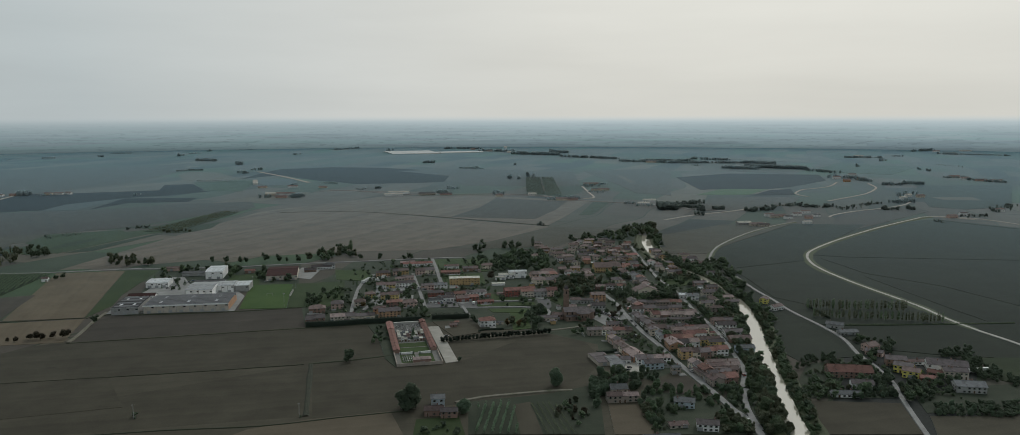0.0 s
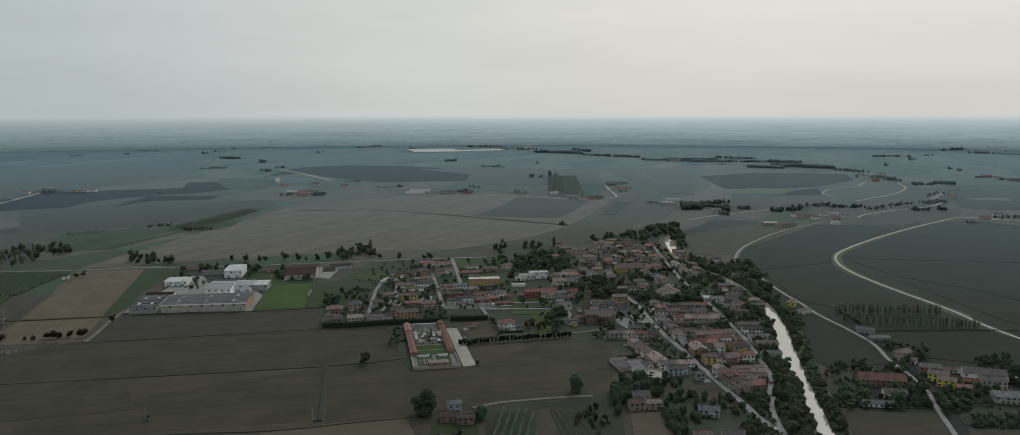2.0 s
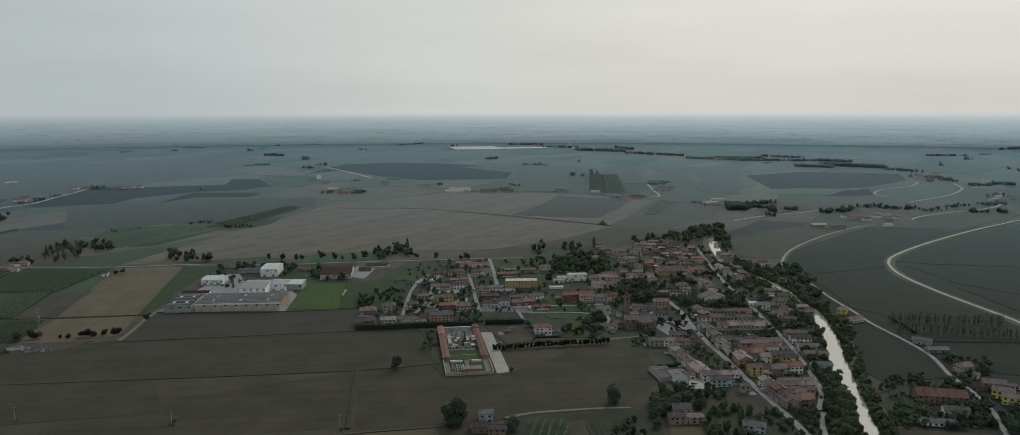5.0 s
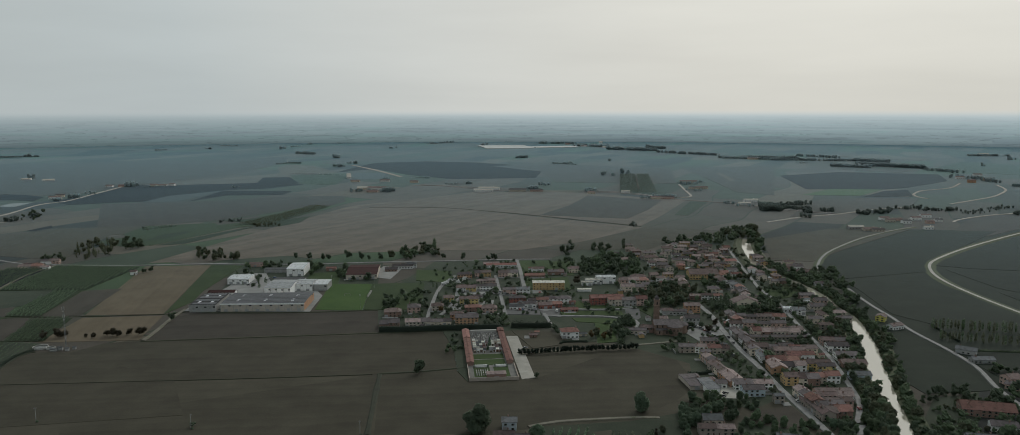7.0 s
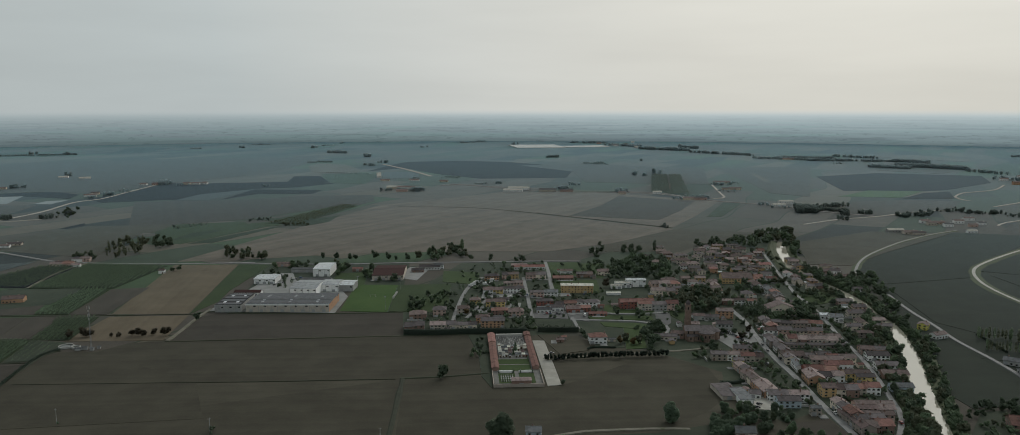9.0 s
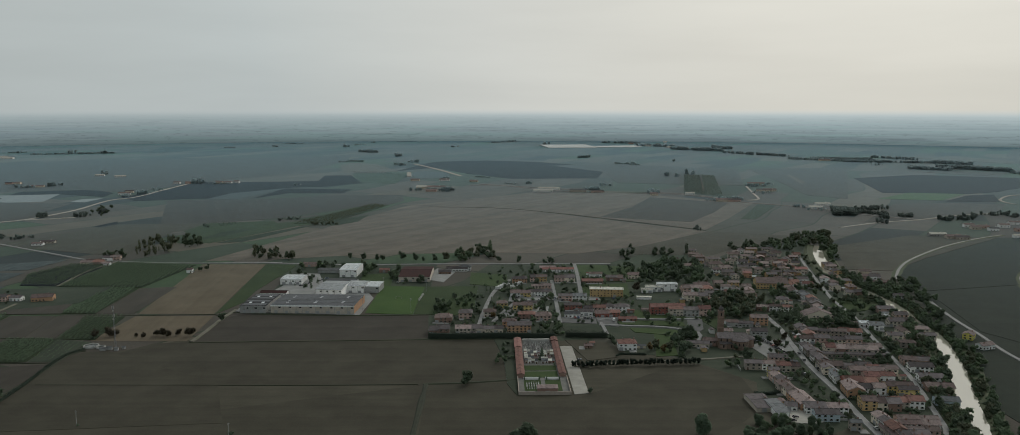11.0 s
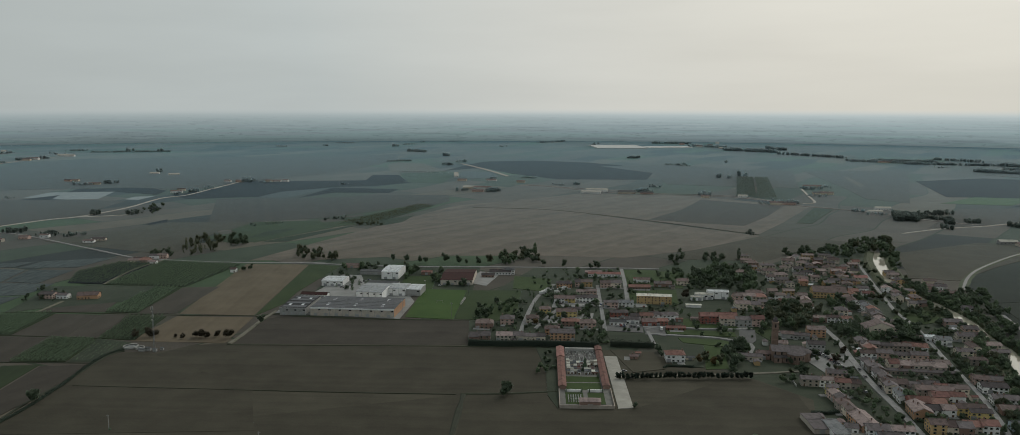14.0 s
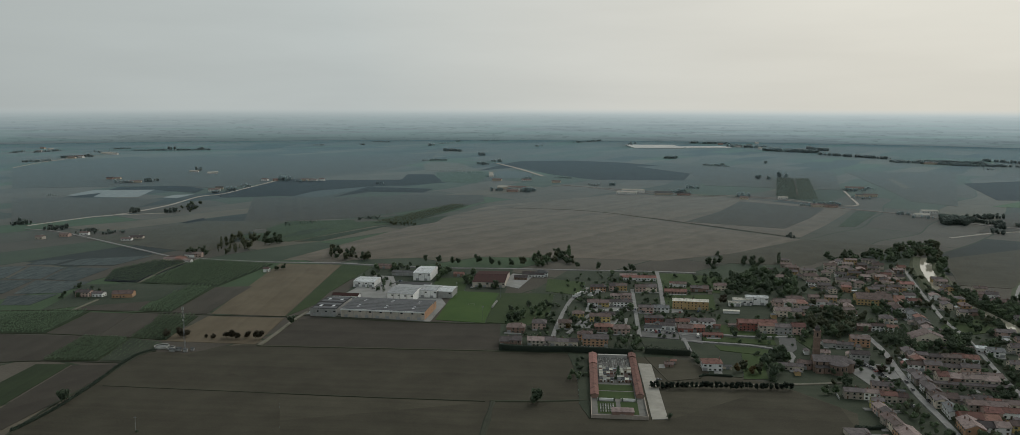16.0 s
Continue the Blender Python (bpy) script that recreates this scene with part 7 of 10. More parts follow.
garden_wall(54.6, 995.4, 11.3, 12)
garden_wall(-38.1, 1015.2, 11.7, 98)
garden_wall(141.9, 653.3, 7.4, 98)
garden_wall(92.2, 895.9, 10.5, 12)
yard_patch(81.0, 1054.6, 8.1, 5.8, 12)
yard_patch(40.6, 923.7, 8.5, 6.0, 8)
yard_patch(249.3, 1069.3, 6.6, 5.8, 8)
yard_patch(51.2, 942.1, 7.6, 5.8, 8)
yard_patch(200.7, 840.6, 7.1, 5.3, 8)
yard_patch(83.7, 687.6, 5.9, 4.5, 12)
yard_patch(76.0, 829.2, 6.6, 3.5, 98)
yard_patch(81.8, 627.5, 8.5, 4.8, 12)
yard_patch(131.9, 595.2, 6.4, 5.5, 98)
yard_patch(136.1, 1055.1, 7.3, 3.9, 12)
yard_patch(147.8, 984.1, 6.3, 5.1, 98)
yard_patch(170.4, 607.7, 5.3, 4.9, 12)
yard_patch(142.8, 1090.4, 9.5, 5.7, 12)
yard_patch(159.4, 605.5, 5.7, 5.7, 12)
yard_patch(-127.1, 856.6, 6.2, 4.8, 98)
yard_patch(211.2, 826.6, 5.2, 3.9, 98)
yard_patch(168.8, 709.9, 5.2, 4.4, 98)
yard_patch(169.1, 705.0, 7.7, 4.0, 8)
yard_patch(128.5, 922.2, 8.9, 4.1, 8)
yard_patch(178.2, 664.2, 7.6, 5.9, 12)
yard_patch(78.6, 996.6, 5.8, 3.7, 8)
yard_patch(209.9, 1088.1, 9.8, 3.7, 12)
yard_patch(146.9, 954.9, 8.0, 6.0, 8)
yard_patch(-16.5, 734.6, 8.4, 5.9, 98)
yard_patch(3.9, 861.2, 8.9, 5.4, 12)
yard_patch(187.2, 1041.9, 5.5, 5.9, 98)
yard_patch(78.9, 974.2, 9.4, 5.1, 12)
yard_patch(163.5, 579.1, 8.4, 5.3, 98)
yard_patch(144.3, 580.1, 7.7, 5.9, 12)
yard_patch(238.5, 1101.2, 9.5, 4.2, 98)
yard_patch(228.1, 883.6, 6.9, 5.3, 98)
yard_patch(-70.3, 849.7, 7.2, 3.9, 98)
yard_patch(64.9, 828.1, 7.0, 5.5, 12)
yard_patch(39.6, 860.6, 5.8, 4.3, 98)
yard_patch(-149.1, 762.7, 9.0, 4.7, 12)
yard_patch(32.2, 855.9, 8.7, 4.5, 12)
yard_patch(63.6, 799.5, 6.1, 5.3, 12)
yard_patch(186.1, 849.8, 9.6, 5.0, 98)
yard_patch(-80.9, 1019.7, 9.0, 3.9, 12)
yard_patch(159.0, 897.8, 7.6, 5.3, 98)
yard_patch(126.7, 708.1, 6.5, 4.8, 8)
yard_patch(203.6, 1117.1, 8.4, 4.0, 12)
yard_patch(124.3, 620.9, 9.4, 4.1, 8)
yard_patch(96.6, 1053.7, 5.9, 4.7, 8)
yard_patch(203.7, 1005.6, 9.9, 3.7, 8)
yard_patch(122.7, 1125.7, 7.6, 3.9, 12)
yard_patch(138.9, 1032.7, 6.0, 4.2, 12)
yard_patch(161.2, 588.8, 9.6, 4.3, 12)
yard_patch(95.0, 703.5, 8.3, 5.9, 8)
yard_patch(41.2, 1125.1, 7.8, 4.0, 12)
yard_patch(135.7, 784.0, 6.6, 6.0, 8)
yard_patch(100.8, 947.9, 6.1, 5.2, 12)
yard_patch(208.8, 810.2, 5.8, 5.5, 8)
yard_patch(-47.3, 858.6, 8.3, 5.2, 8)
yard_patch(119.7, 760.4, 6.2, 4.4, 12)
yard_patch(90.5, 620.1, 5.4, 3.5, 98)
yard_patch(159.4, 932.1, 8.1, 5.6, 12)
yard_patch(196.2, 1020.6, 9.3, 3.6, 98)
yard_patch(-73.6, 832.2, 7.3, 4.4, 98)
yard_patch(-199.5, 786.2, 9.5, 4.8, 8)
yard_patch(-109.6, 980.6, 8.6, 3.8, 98)
yard_patch(186.6, 999.5, 7.9, 5.4, 12)
yard_patch(148.6, 676.0, 7.5, 5.4, 12)
yard_patch(129.0, 722.9, 5.5, 4.1, 98)
yard_patch(-126.4, 907.0, 7.9, 4.1, 8)
yard_patch(207.6, 740.5, 7.7, 4.2, 8)
yard_patch(169.7, 1087.8, 9.2, 4.1, 98)
yard_patch(161.0, 749.5, 8.3, 4.3, 98)
yard_patch(-181.1, 803.8, 6.7, 4.2, 98)
yard_patch(146.7, 945.6, 5.3, 5.5, 98)
yard_patch(143.2, 587.5, 5.9, 4.8, 98)
yard_patch(89.0, 654.9, 8.3, 4.1, 98)
yard_patch(92.3, 725.2, 8.9, 4.5, 98)
yard_patch(90.1, 704.0, 9.6, 4.4, 8)
yard_patch(-150.5, 971.1, 7.7, 3.7, 98)
yard_patch(39.4, 921.5, 7.8, 3.8, 12)
yard_patch(40.1, 755.1, 9.6, 4.8, 12)
yard_patch(165.7, 1036.4, 9.7, 3.6, 12)
yard_patch(-144.9, 898.7, 6.2, 4.5, 12)
yard_patch(151.6, 605.8, 5.5, 4.1, 8)
yard_patch(165.8, 673.2, 7.0, 5.3, 8)
yard_patch(-116.8, 813.9, 9.0, 5.6, 98)
yard_patch(222.2, 906.4, 8.0, 3.6, 8)
yard_patch(-137.6, 847.5, 6.7, 4.1, 12)
yard_patch(96.6, 630.9, 9.1, 5.5, 98)
yard_patch(-125.8, 768.6, 9.1, 3.9, 12)
yard_patch(158.8, 666.3, 9.7, 3.7, 8)
yard_patch(197.0, 721.9, 5.9, 3.9, 8)
yard_patch(84.3, 794.0, 8.8, 3.7, 98)
yard_patch(226.9, 814.7, 5.1, 6.0, 98)
yard_patch(-58.9, 734.8, 8.8, 4.7, 98)
yard_patch(-99.8, 894.8, 7.8, 3.9, 8)
yard_patch(150.3, 1071.6, 6.7, 4.9, 12)
yard_patch(41.1, 1087.9, 8.5, 5.4, 12)
yard_patch(167.2, 759.7, 6.9, 4.1, 12)
yard_patch(124.0, 806.0, 7.9, 4.4, 8)
yard_patch(121.8, 784.6, 7.0, 4.6, 8)
yard_patch(199.7, 649.5, 9.2, 5.9, 12)
yard_patch(143.6, 1111.0, 6.0, 3.6, 8)
yard_patch(67.7, 1069.4, 6.6, 4.0, 8)
yard_patch(122.5, 816.1, 5.5, 4.8, 8)
yard_patch(152.0, 696.2, 7.8, 5.2, 12)
yard_patch(-140.6, 979.3, 6.7, 4.1, 8)
yard_patch(108.2, 1110.0, 9.8, 4.6, 98)
yard_patch(-123.0, 1038.6, 8.3, 3.7, 98)
yard_patch(-170.3, 752.8, 8.6, 4.3, 12)
yard_patch(146.8, 674.3, 8.5, 5.3, 98)
yard_patch(205.3, 1067.2, 7.8, 5.3, 12)
yard_patch(115.2, 1077.8, 7.5, 4.2, 12)
yard_patch(163.7, 858.6, 5.6, 4.1, 12)

# ---- houses across the river and in the south ----
house(269.2, 830.7, 10.1, 8.4, 4.8, 60, "lemon", "tile_pale")
house(272.1, 801.8, 13.4, 7.6, 4, 30, "white", "tile")
house(304.1, 731, 15.1, 8.4, 4, -30, "grey", "slate")
house(306.1, 707.9, 16.8, 8.4, 3.2, 5, "grey", "slate")
house(303.5, 656.1, 10.1, 10.1, 6, 20, "pink", "tile")
house(302.6, 645.3, 13.4, 7.6, 3.6, -40, "pink", "tile_brown")
house(259.3, 593.8, 31.9, 15.1, 4.8, -8, "brick", "tile_red")
house(257.2, 566, 15.1, 9.2, 4, -10, "white", "tile_brown")
house(237.6, 547.3, 20.2, 6.7, 2.8, -5, "white", "slate")
house(307.2, 619.1, 15.1, 10.1, 5.6, -15, "brick", "tile")
house(326.5, 621, 23.5, 5.9, 2.8, 0, "white", "tile")
house(305.1, 601, 13.4, 9.2, 6, -35, "lemon", "tile_brown")
house(305.4, 589.4, 11.8, 10.1, 5.6, -35, "lemon", "tile")
house(340.2, 605.3, 28.6, 13.4, 5.6, -18, "white", "tile_brown")
house(337.2, 588, 16.8, 10.1, 6, -12, "beige", "tile_brown")
house(326.5, 591.6, 13.4, 6.7, 2.8, -40, "pink", "tile_red")
house(312.6, 580.9, 10.1, 6.7, 2.8, -10, "red", "tile_red")
house(330.9, 557.7, 20.2, 11.8, 5.2, -10, "grey", "slate")
house(125.3, 488.2, 13.4, 9.2, 4.8, -8, "white", "tile_brown")
house(119.1, 528.2, 13.4, 9.2, 4.8, -10, "blue", "slate")
house(107.2, 492.2, 11.8, 6.7, 2.4, 8, "beige", "tile")
house(76.8, 551.5, 11.8, 10.1, 6, 6, "beige", "slate")
house(72.3, 538.7, 10.1, 8.1, 5.2, 6, "stone", "tile")
house(83.1, 540.2, 11.6, 7.9, 4.7, 6, "stone", "tile_pale")
house(93.1, 470.3, 21.8, 7.6, 2.8, 6, "grey", "slate")
house(-50.1, 532.4, 9.2, 8.4, 6, 6, "blue", "slate")
house(-51.2, 515.4, 12.6, 8.4, 4, 6, "brick", "tile")
house(-40.8, 510.8, 10.9, 7.6, 4.8, 6, "brick", "tile_brown")
house(-668.7, 780.2, 15.1, 10.1, 5.2, 10, "pink", "tile_brown")
house(-653.8, 784.2, 11.8, 7.6, 4, 10, "white", "tile")
house(-627.9, 791, 20.2, 11.8, 4.4, 25, "orange", "tile")
house(-717.9, 968.0, 15.9, 8.5, 3.6, 15, "cream", "tile_pale")
house(-704.1, 971.4, 12.6, 8.1, 4.2, 15, "pink", "tile_red")
house(-691.6, 968, 10.1, 6.7, 3.2, 15, "white", "tile")
house(-703.7, 1002.9, 11.8, 7.6, 4.8, 15, "pink", "tile")
house(-560.9, 949.4, 6.7, 6.7, 4, 12, "white", "tile")
house(-718.4, 974.2, 12.1, 8.5, 3.6, 10, "cream", "tile")
house(-707.7, 975.8, 9.6, 8.1, 4.2, 10, "beige", "tile_red")
house(-713, 1000.7, 13.4, 7.6, 4, 10, "white", "tile")
house(422.5, 1436.1, 25.2, 11.8, 4, 6, "grey", "tin")
house(439.9, 1416.9, 21.8, 11.8, 4, 6, "beige", "tile")
house(450.1, 1411.2, 20.2, 10.1, 4, 6, "beige", "tile_brown")
house(505.8, 1552.4, 16.8, 9.2, 4.8, 6, "white", "tile")
house(508.5, 1527.6, 15.1, 9.2, 4.8, 6, "beige", "tile")
house(527, 1544.2, 15.1, 8.4, 4, 6, "pink", "tile")
house(530.5, 1514.3, 15.1, 9.2, 4.8, 6, "white", "slate")
house(562.8, 1560.1, 16.8, 9.2, 4.8, 6, "white", "tile")
house(593.6, 1599.2, 18.5, 9.2, 4.8, 6, "white", "tile_pale")
house(570.6, 1517.3, 13.4, 8.4, 4, 6, "pink", "tile")
house(594.9, 1545, 13.4, 8.4, 4, 6, "white", "slate")
house(541.3, 1444.9, 15.1, 7.6, 4, 6, "white", "tin")
house(-1008.4, 1079.7, 15.1, 8.4, 4, 10, "pink", "tile")
house(-1022.9, 1048.5, 11.8, 8.4, 4, 10, "beige", "tile")
house(-990.5, 1099.4, 13.4, 7.6, 4, 20, "white", "tile")
house(-890.6, 1098.5, 20.2, 7.6, 3.2, 20, "beige", "tile_brown")
house(-890.9, 1079.2, 15.1, 7.6, 3.2, 20, "white", "tile")
house(-1678, 1868, 18, 9, 4.0, 10, "pink", "tile_red")
house(-1658, 1875, 16, 9, 4.5, 10, "cream", "tile")
house(-1557, 1811, 20, 10, 4.0, 10, "white", "tile_pale")
house(-1540, 1817, 18, 8, 4.0, 20, "cream", "tile")
house(-1622, 2137, 26, 10, 3.5, 20, "white", "tin")
house(-1539, 2116, 30, 12, 3.5, 40, "white", "tin")
house(-1260, 1970, 18, 9, 4.5, 0, "white", "tile_pale")
house(-1233, 1980, 16, 9, 4.5, 0, "pink", "tile")
house(-1159, 2005, 18, 9, 4.5, 0, "cream", "tile")
house(-1138, 2012, 22, 9, 4.0, 0, "white", "tile_pale")
house(-1117, 2020, 14, 9, 5.0, 0, "white", "tile")
house(-1218, 1706, 26, 10, 4.5, 30, "white", "tile_pale")
house(-1236, 1747, 18, 9, 4.5, 30, "cream", "tile_red")
house(-2471, 2542, 36, 14, 7.0, 10, "white", "tile_pale")
house(-2466, 2504, 30, 12, 5.0, 10, "cream", "tile")
house(-2933, 2786, 28, 12, 5.0, 0, "white", "tile_pale")
house(-3012, 2918, 26, 12, 5.0, 0, "white", "tin")
house(-2560, 2773, 44, 14, 5.0, 10, "white", "tin")
house(-2505, 2747, 40, 14, 5.0, 10, "white", "tin")
house(-3133, 2988, 24, 12, 5.0, 0, "cream", "tile")
house(-287, 1965, 46, 12, 4.5, 4, "white", "tin")
house(-280, 2013, 52, 12, 5.0, 4, "white", "tin")
house(-205, 1980, 40, 14, 5.0, 6, "beige", "slate")
house(-159, 1979, 30, 10, 4.0, 6, "pink", "tile_red")
house(-26, 1945, 18, 10, 4.5, 4, "cream", "tile")
house(55, 1976, 20, 10, 4.0, 4, "white", "pale")
house(125, 1854, 36, 10, 4.5, 4, "cream", "tile")
house(145, 1854, 26, 10, 4.5, 4, "pink", "tile_red")
house(230, 2266, 44, 10, 4.0, 8, "beige", "tile")
house(231, 2092, 34, 10, 4.0, 8, "cream", "slate")
house(-585, 1985, 44, 14, 5.0, 6, "cream", "tin")
house(-558, 1985, 44, 14, 5.0, 6, "white", "tile_pale")
house(-551, 1922, 26, 10, 4.0, 6, "pink", "tile")
house(-735, 2306, 12, 44, 4.0, 20, "white", "tin")
house(-676, 2182, 24, 10, 4.0, 8, "cream", "tile")
house(-598, 2200, 26, 10, 4.0, 8, "white", "tile_pale")
house(-510, 2179, 22, 10, 4.0, 8, "cream", "tile")
house(-110, 4301, 30, 12, 6.0, 0, "white", "tile")
house(-60, 4454, 26, 12, 6.0, 0, "cream", "tile_red")
house(0, 4152, 26, 12, 6.0, 0, "white", "tin")
house(-208, 4542, 26, 12, 6.0, 0, "pink", "tile")
house(-25, 4707, 20, 14, 9.0, 0, "white", "pale")
house(582, 3297, 46, 12, 5.0, 0, "cream", "tile_pale")
house(1094, 2558, 24, 11, 6.0, 0, "white", "tile")
house(1059, 2407, 26, 12, 6.0, 0, "cream", "tile_red")
house(986, 2339, 18, 11, 7.0, 0, "orange", "tile")
house(1004, 2457, 22, 11, 6.0, 0, "white", "tile_pale")
house(917, 1858, 16, 10, 5.0, 0, "white", "pale")
house(957, 1916, 14, 10, 5.0, 0, "white", "tin")
house(978, 1900, 18, 10, 5.0, 0, "cream", "tile")
house(1388, 2500, 30, 11, 5.0, 0, "pink", "tile")
house(1380, 2425, 26, 11, 5.0, 0, "white", "tile")
house(1388, 2354, 30, 11, 5.0, 0, "pink", "tile_red")
house(1421, 2331, 30, 11, 5.0, 0, "white", "tile_pale")
house(1615, 3715, 40, 12, 5.0, 0, "white", "tin")
house(2196, 4136, 34, 12, 6.0, 0, "white", "tile")
house(2382, 4200, 60, 12, 5.0, 0, "white", "tin")
house(846, 1520, 18, 9, 5.0, 10, "pink", "tile")
house(889, 1559, 16, 9, 5.0, 10, "white", "tile_red")
house(996, 1620, 18, 9, 5.0, 10, "white", "tile")
house(295, 1763, 26, 10, 4.0, 4, "white", "tin")
house(318, 1820, 30, 10, 4.5, 10, "white", "tin")
house(245, 2094, 30, 10, 4.5, 4, "cream", "tile_pale")
house(593, 3331, 50, 12, 5.0, 0, "orange", "tile")

tagged(mesh_object("farmhouses", fix(FAR_HOUSES), FAR_MATS), "many scattered plastered farmhouses with tiled roofs", "farmhouses", kind="stuff")


# ---- water ----
RIVER = ((178, 448), (181, 479), (185, 509), (192, 546), (197, 577), (205, 620), (212, 656), (223, 706), (232, 751), (240, 809), (241, 844), (237, 876), (236, 931), (225, 986), (210, 1037), (204, 1096), (206, 1150), (211, 1226), (224, 1300))


def build_river():
    m, n, l, p = nodes_of("river_water")
    # reflected sky painted into the base colour; IOR raised to mirror more
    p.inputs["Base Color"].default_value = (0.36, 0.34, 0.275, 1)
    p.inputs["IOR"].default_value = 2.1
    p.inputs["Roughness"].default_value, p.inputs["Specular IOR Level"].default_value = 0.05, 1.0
    tc, no, bp = n.new("ShaderNodeTexCoord"), n.new("ShaderNodeTexNoise"), n.new("ShaderNodeBump")
    no.inputs["Scale"].default_value, no.inputs["Detail"].default_value = 0.35, 3.0
    bp.inputs["Strength"].default_value, bp.inputs["Distance"].default_value = 0.12, 0.1
    l.new(tc.outputs["Object"], no.inputs["Vector"])
    l.new(no.outputs["Fac"], bp.inputs["Height"])
    l.new(bp.outputs[0], p.inputs["Normal"])
    tagged(ribbon("water", RIVER, 13.5, m, 0.75, wob=0.30, step=6.0), "river with sky glare in its colour, between wooded banks", "river", kind="structure")
    bank = surface("bank_grass", (0.030, 0.042, 0.018), (0.066, 0.076, 0.036), grain=1.0, patch=9.0, bump=0.2)
    for s in (-1, 1):
        tagged(ribbon("bank", RIVER, 10, bank, 0.7, profile=((-6.5, -0.7), (-3, 1.4), (1.5, 1.2), (6, -0.3)) if s < 0 else ((-6, -0.3), (-1.5, 1.2), (3, 1.4), (6.5, -0.7)), offset=s * 12.0, wob=0.15), "grassy river bank", "bank", kind="structure")


build_river()
WAYS.extend((q.x, q.y, 4.6) for q in smooth_line(RIVER, 4.0))
WAYS.extend((204, y, 10) for y in range(1095, 1240, 6))      # kept clear of trees so that the camera sees the river
bankside = surface("levee_grass", (0.036, 0.054, 0.028), (0.062, 0.082, 0.042), grain=1.0, patch=9.0, bump=0.2)
for pts, wide in ((((430.6, 721.5), (425.3, 761.9), (423.7, 815.3), (411.3, 893.3), (404.2, 947.4), (400.3, 1008.3), (404.8, 1062.7), (420.6, 1117.6), (449.2, 1166.7), (523.1, 1258.2), (644.4, 1388.3), (752.1, 1490.5), (813.1, 1537.4)), 16.0),
                  (((272, 1078.9), (295.7, 1151.8), (329.5, 1222.3), (399.6, 1330.3), (471.2, 1415.8), (526.4, 1467)), 11.0)):
    tagged(ribbon("levee", pts, wide, bankside, 0.30, profile=((-wide / 2, -0.3), (-2.6, 0.33), (2.6, 0.33), (wide / 2, -0.3)), wob=0.2), "low green levee under a pale track", "bank", kind="structure")

# ---- work halls in the west of the village ----
shed(-333, 819, 82, 47, 8, 9, "beige", "slate", 0.6, "long low factory with grey ribbed roof and white eaves band", fascia="white", skylights=3, gates=8, bands=9, end="orange")
shed(-392, 811, 25, 51, 7, 11, "grey", "bitumen", 0.6, "dark-roofed factory wing with grey panel walls", fascia="grey", skylights=2, gates=3, bands=4)
shed(-351, 880, 14, 42, 9, 8, "white", "tin", 1.6, "white hall with a bright curved metal roof", gates=2)
shed(-337, 881, 14, 42, 9, 8, "white", "tin", 1.6, "white hall with a bright curved metal roof", gates=2)
shed(-324, 899, 20, 26, 8, 8, "white", "tin", 1.0, "white hall with a pale flat metal roof", gates=2)
shed(-306, 904, 15, 26, 7, 8, "grey", "tin", 1.0, "small grey hall with a pale metal roof", gates=1)
shed(-365, 981, 20, 40, 9, 10, "white", "tin", 1.2, "white hall with a bright metal roof", gates=2)
shed(-283, 982, 36, 60, 6, 12, "beige", "red_tin", 2.6, "long farm hall with a dark red roof", gates=4, bands=0)
shed(-412, 924, 24, 26, 6, 10, "white", "tin", 0.8, "white workshop with a pale roof", gates=3)
shed(-402, 858, 28, 10, 4, 9, "white", "red_tin", 1.6, "white workshop with a red roof", gates=3)
shed(-353, 925, 34, 14, 5, 9, "grey", "bitumen", 0.8, "low grey store with a dark roof", gates=3)
shed(-435, 1015, 18, 9, 4, 10, "pink", "tile", 1.2, "low plastered shed with a tiled roof", gates=1, ribs=False)
shed(-395, 985, 26, 12, 4, 10, "grey", "slate", 1.2, "low grey shed with a slate roof", gates=2)
shed(-330, 1000, 12, 8, 3.5, 10, "brick", "tile_red", 1.2, "small brick shed with a red roof", gates=1, ribs=False)
shed(83, 622, 9, 24, 3.8, 14, "white", "slate", 0.8, "white open shed with a pale metal roof", gates=1)
shed(72, 630, 10, 26, 3.0, 14, "beige", "tile_brown", 0.8, "low tiled outbuilding with plastered walls", gates=1, ribs=False)
shed(9, 968, 22, 10, 8, 8, "white", "tin", 1.0, "tall pale hall with a striped metal roof", gates=2)
shed(-5, 962, 18, 10, 5.5, 8, "white", "pale", 0.5, "white school building with stepped flat roofs", category="school", gates=3, ribs=False)
shed(-12, 954, 12, 8, 3.8, 8, "white", "pale", 0.4, "low white annex with a flat roof", category="school", gates=2, ribs=False)
shed(-14, 922, 15, 5, 2.6, 8, "white", "pale", 0.6, "white canopy beside the school", category="canopy", gates=0, ribs=False)
house(-54, 928, 35, 11, 8.4, 7, "ochre", "pale", style="plain", rise=0.7)


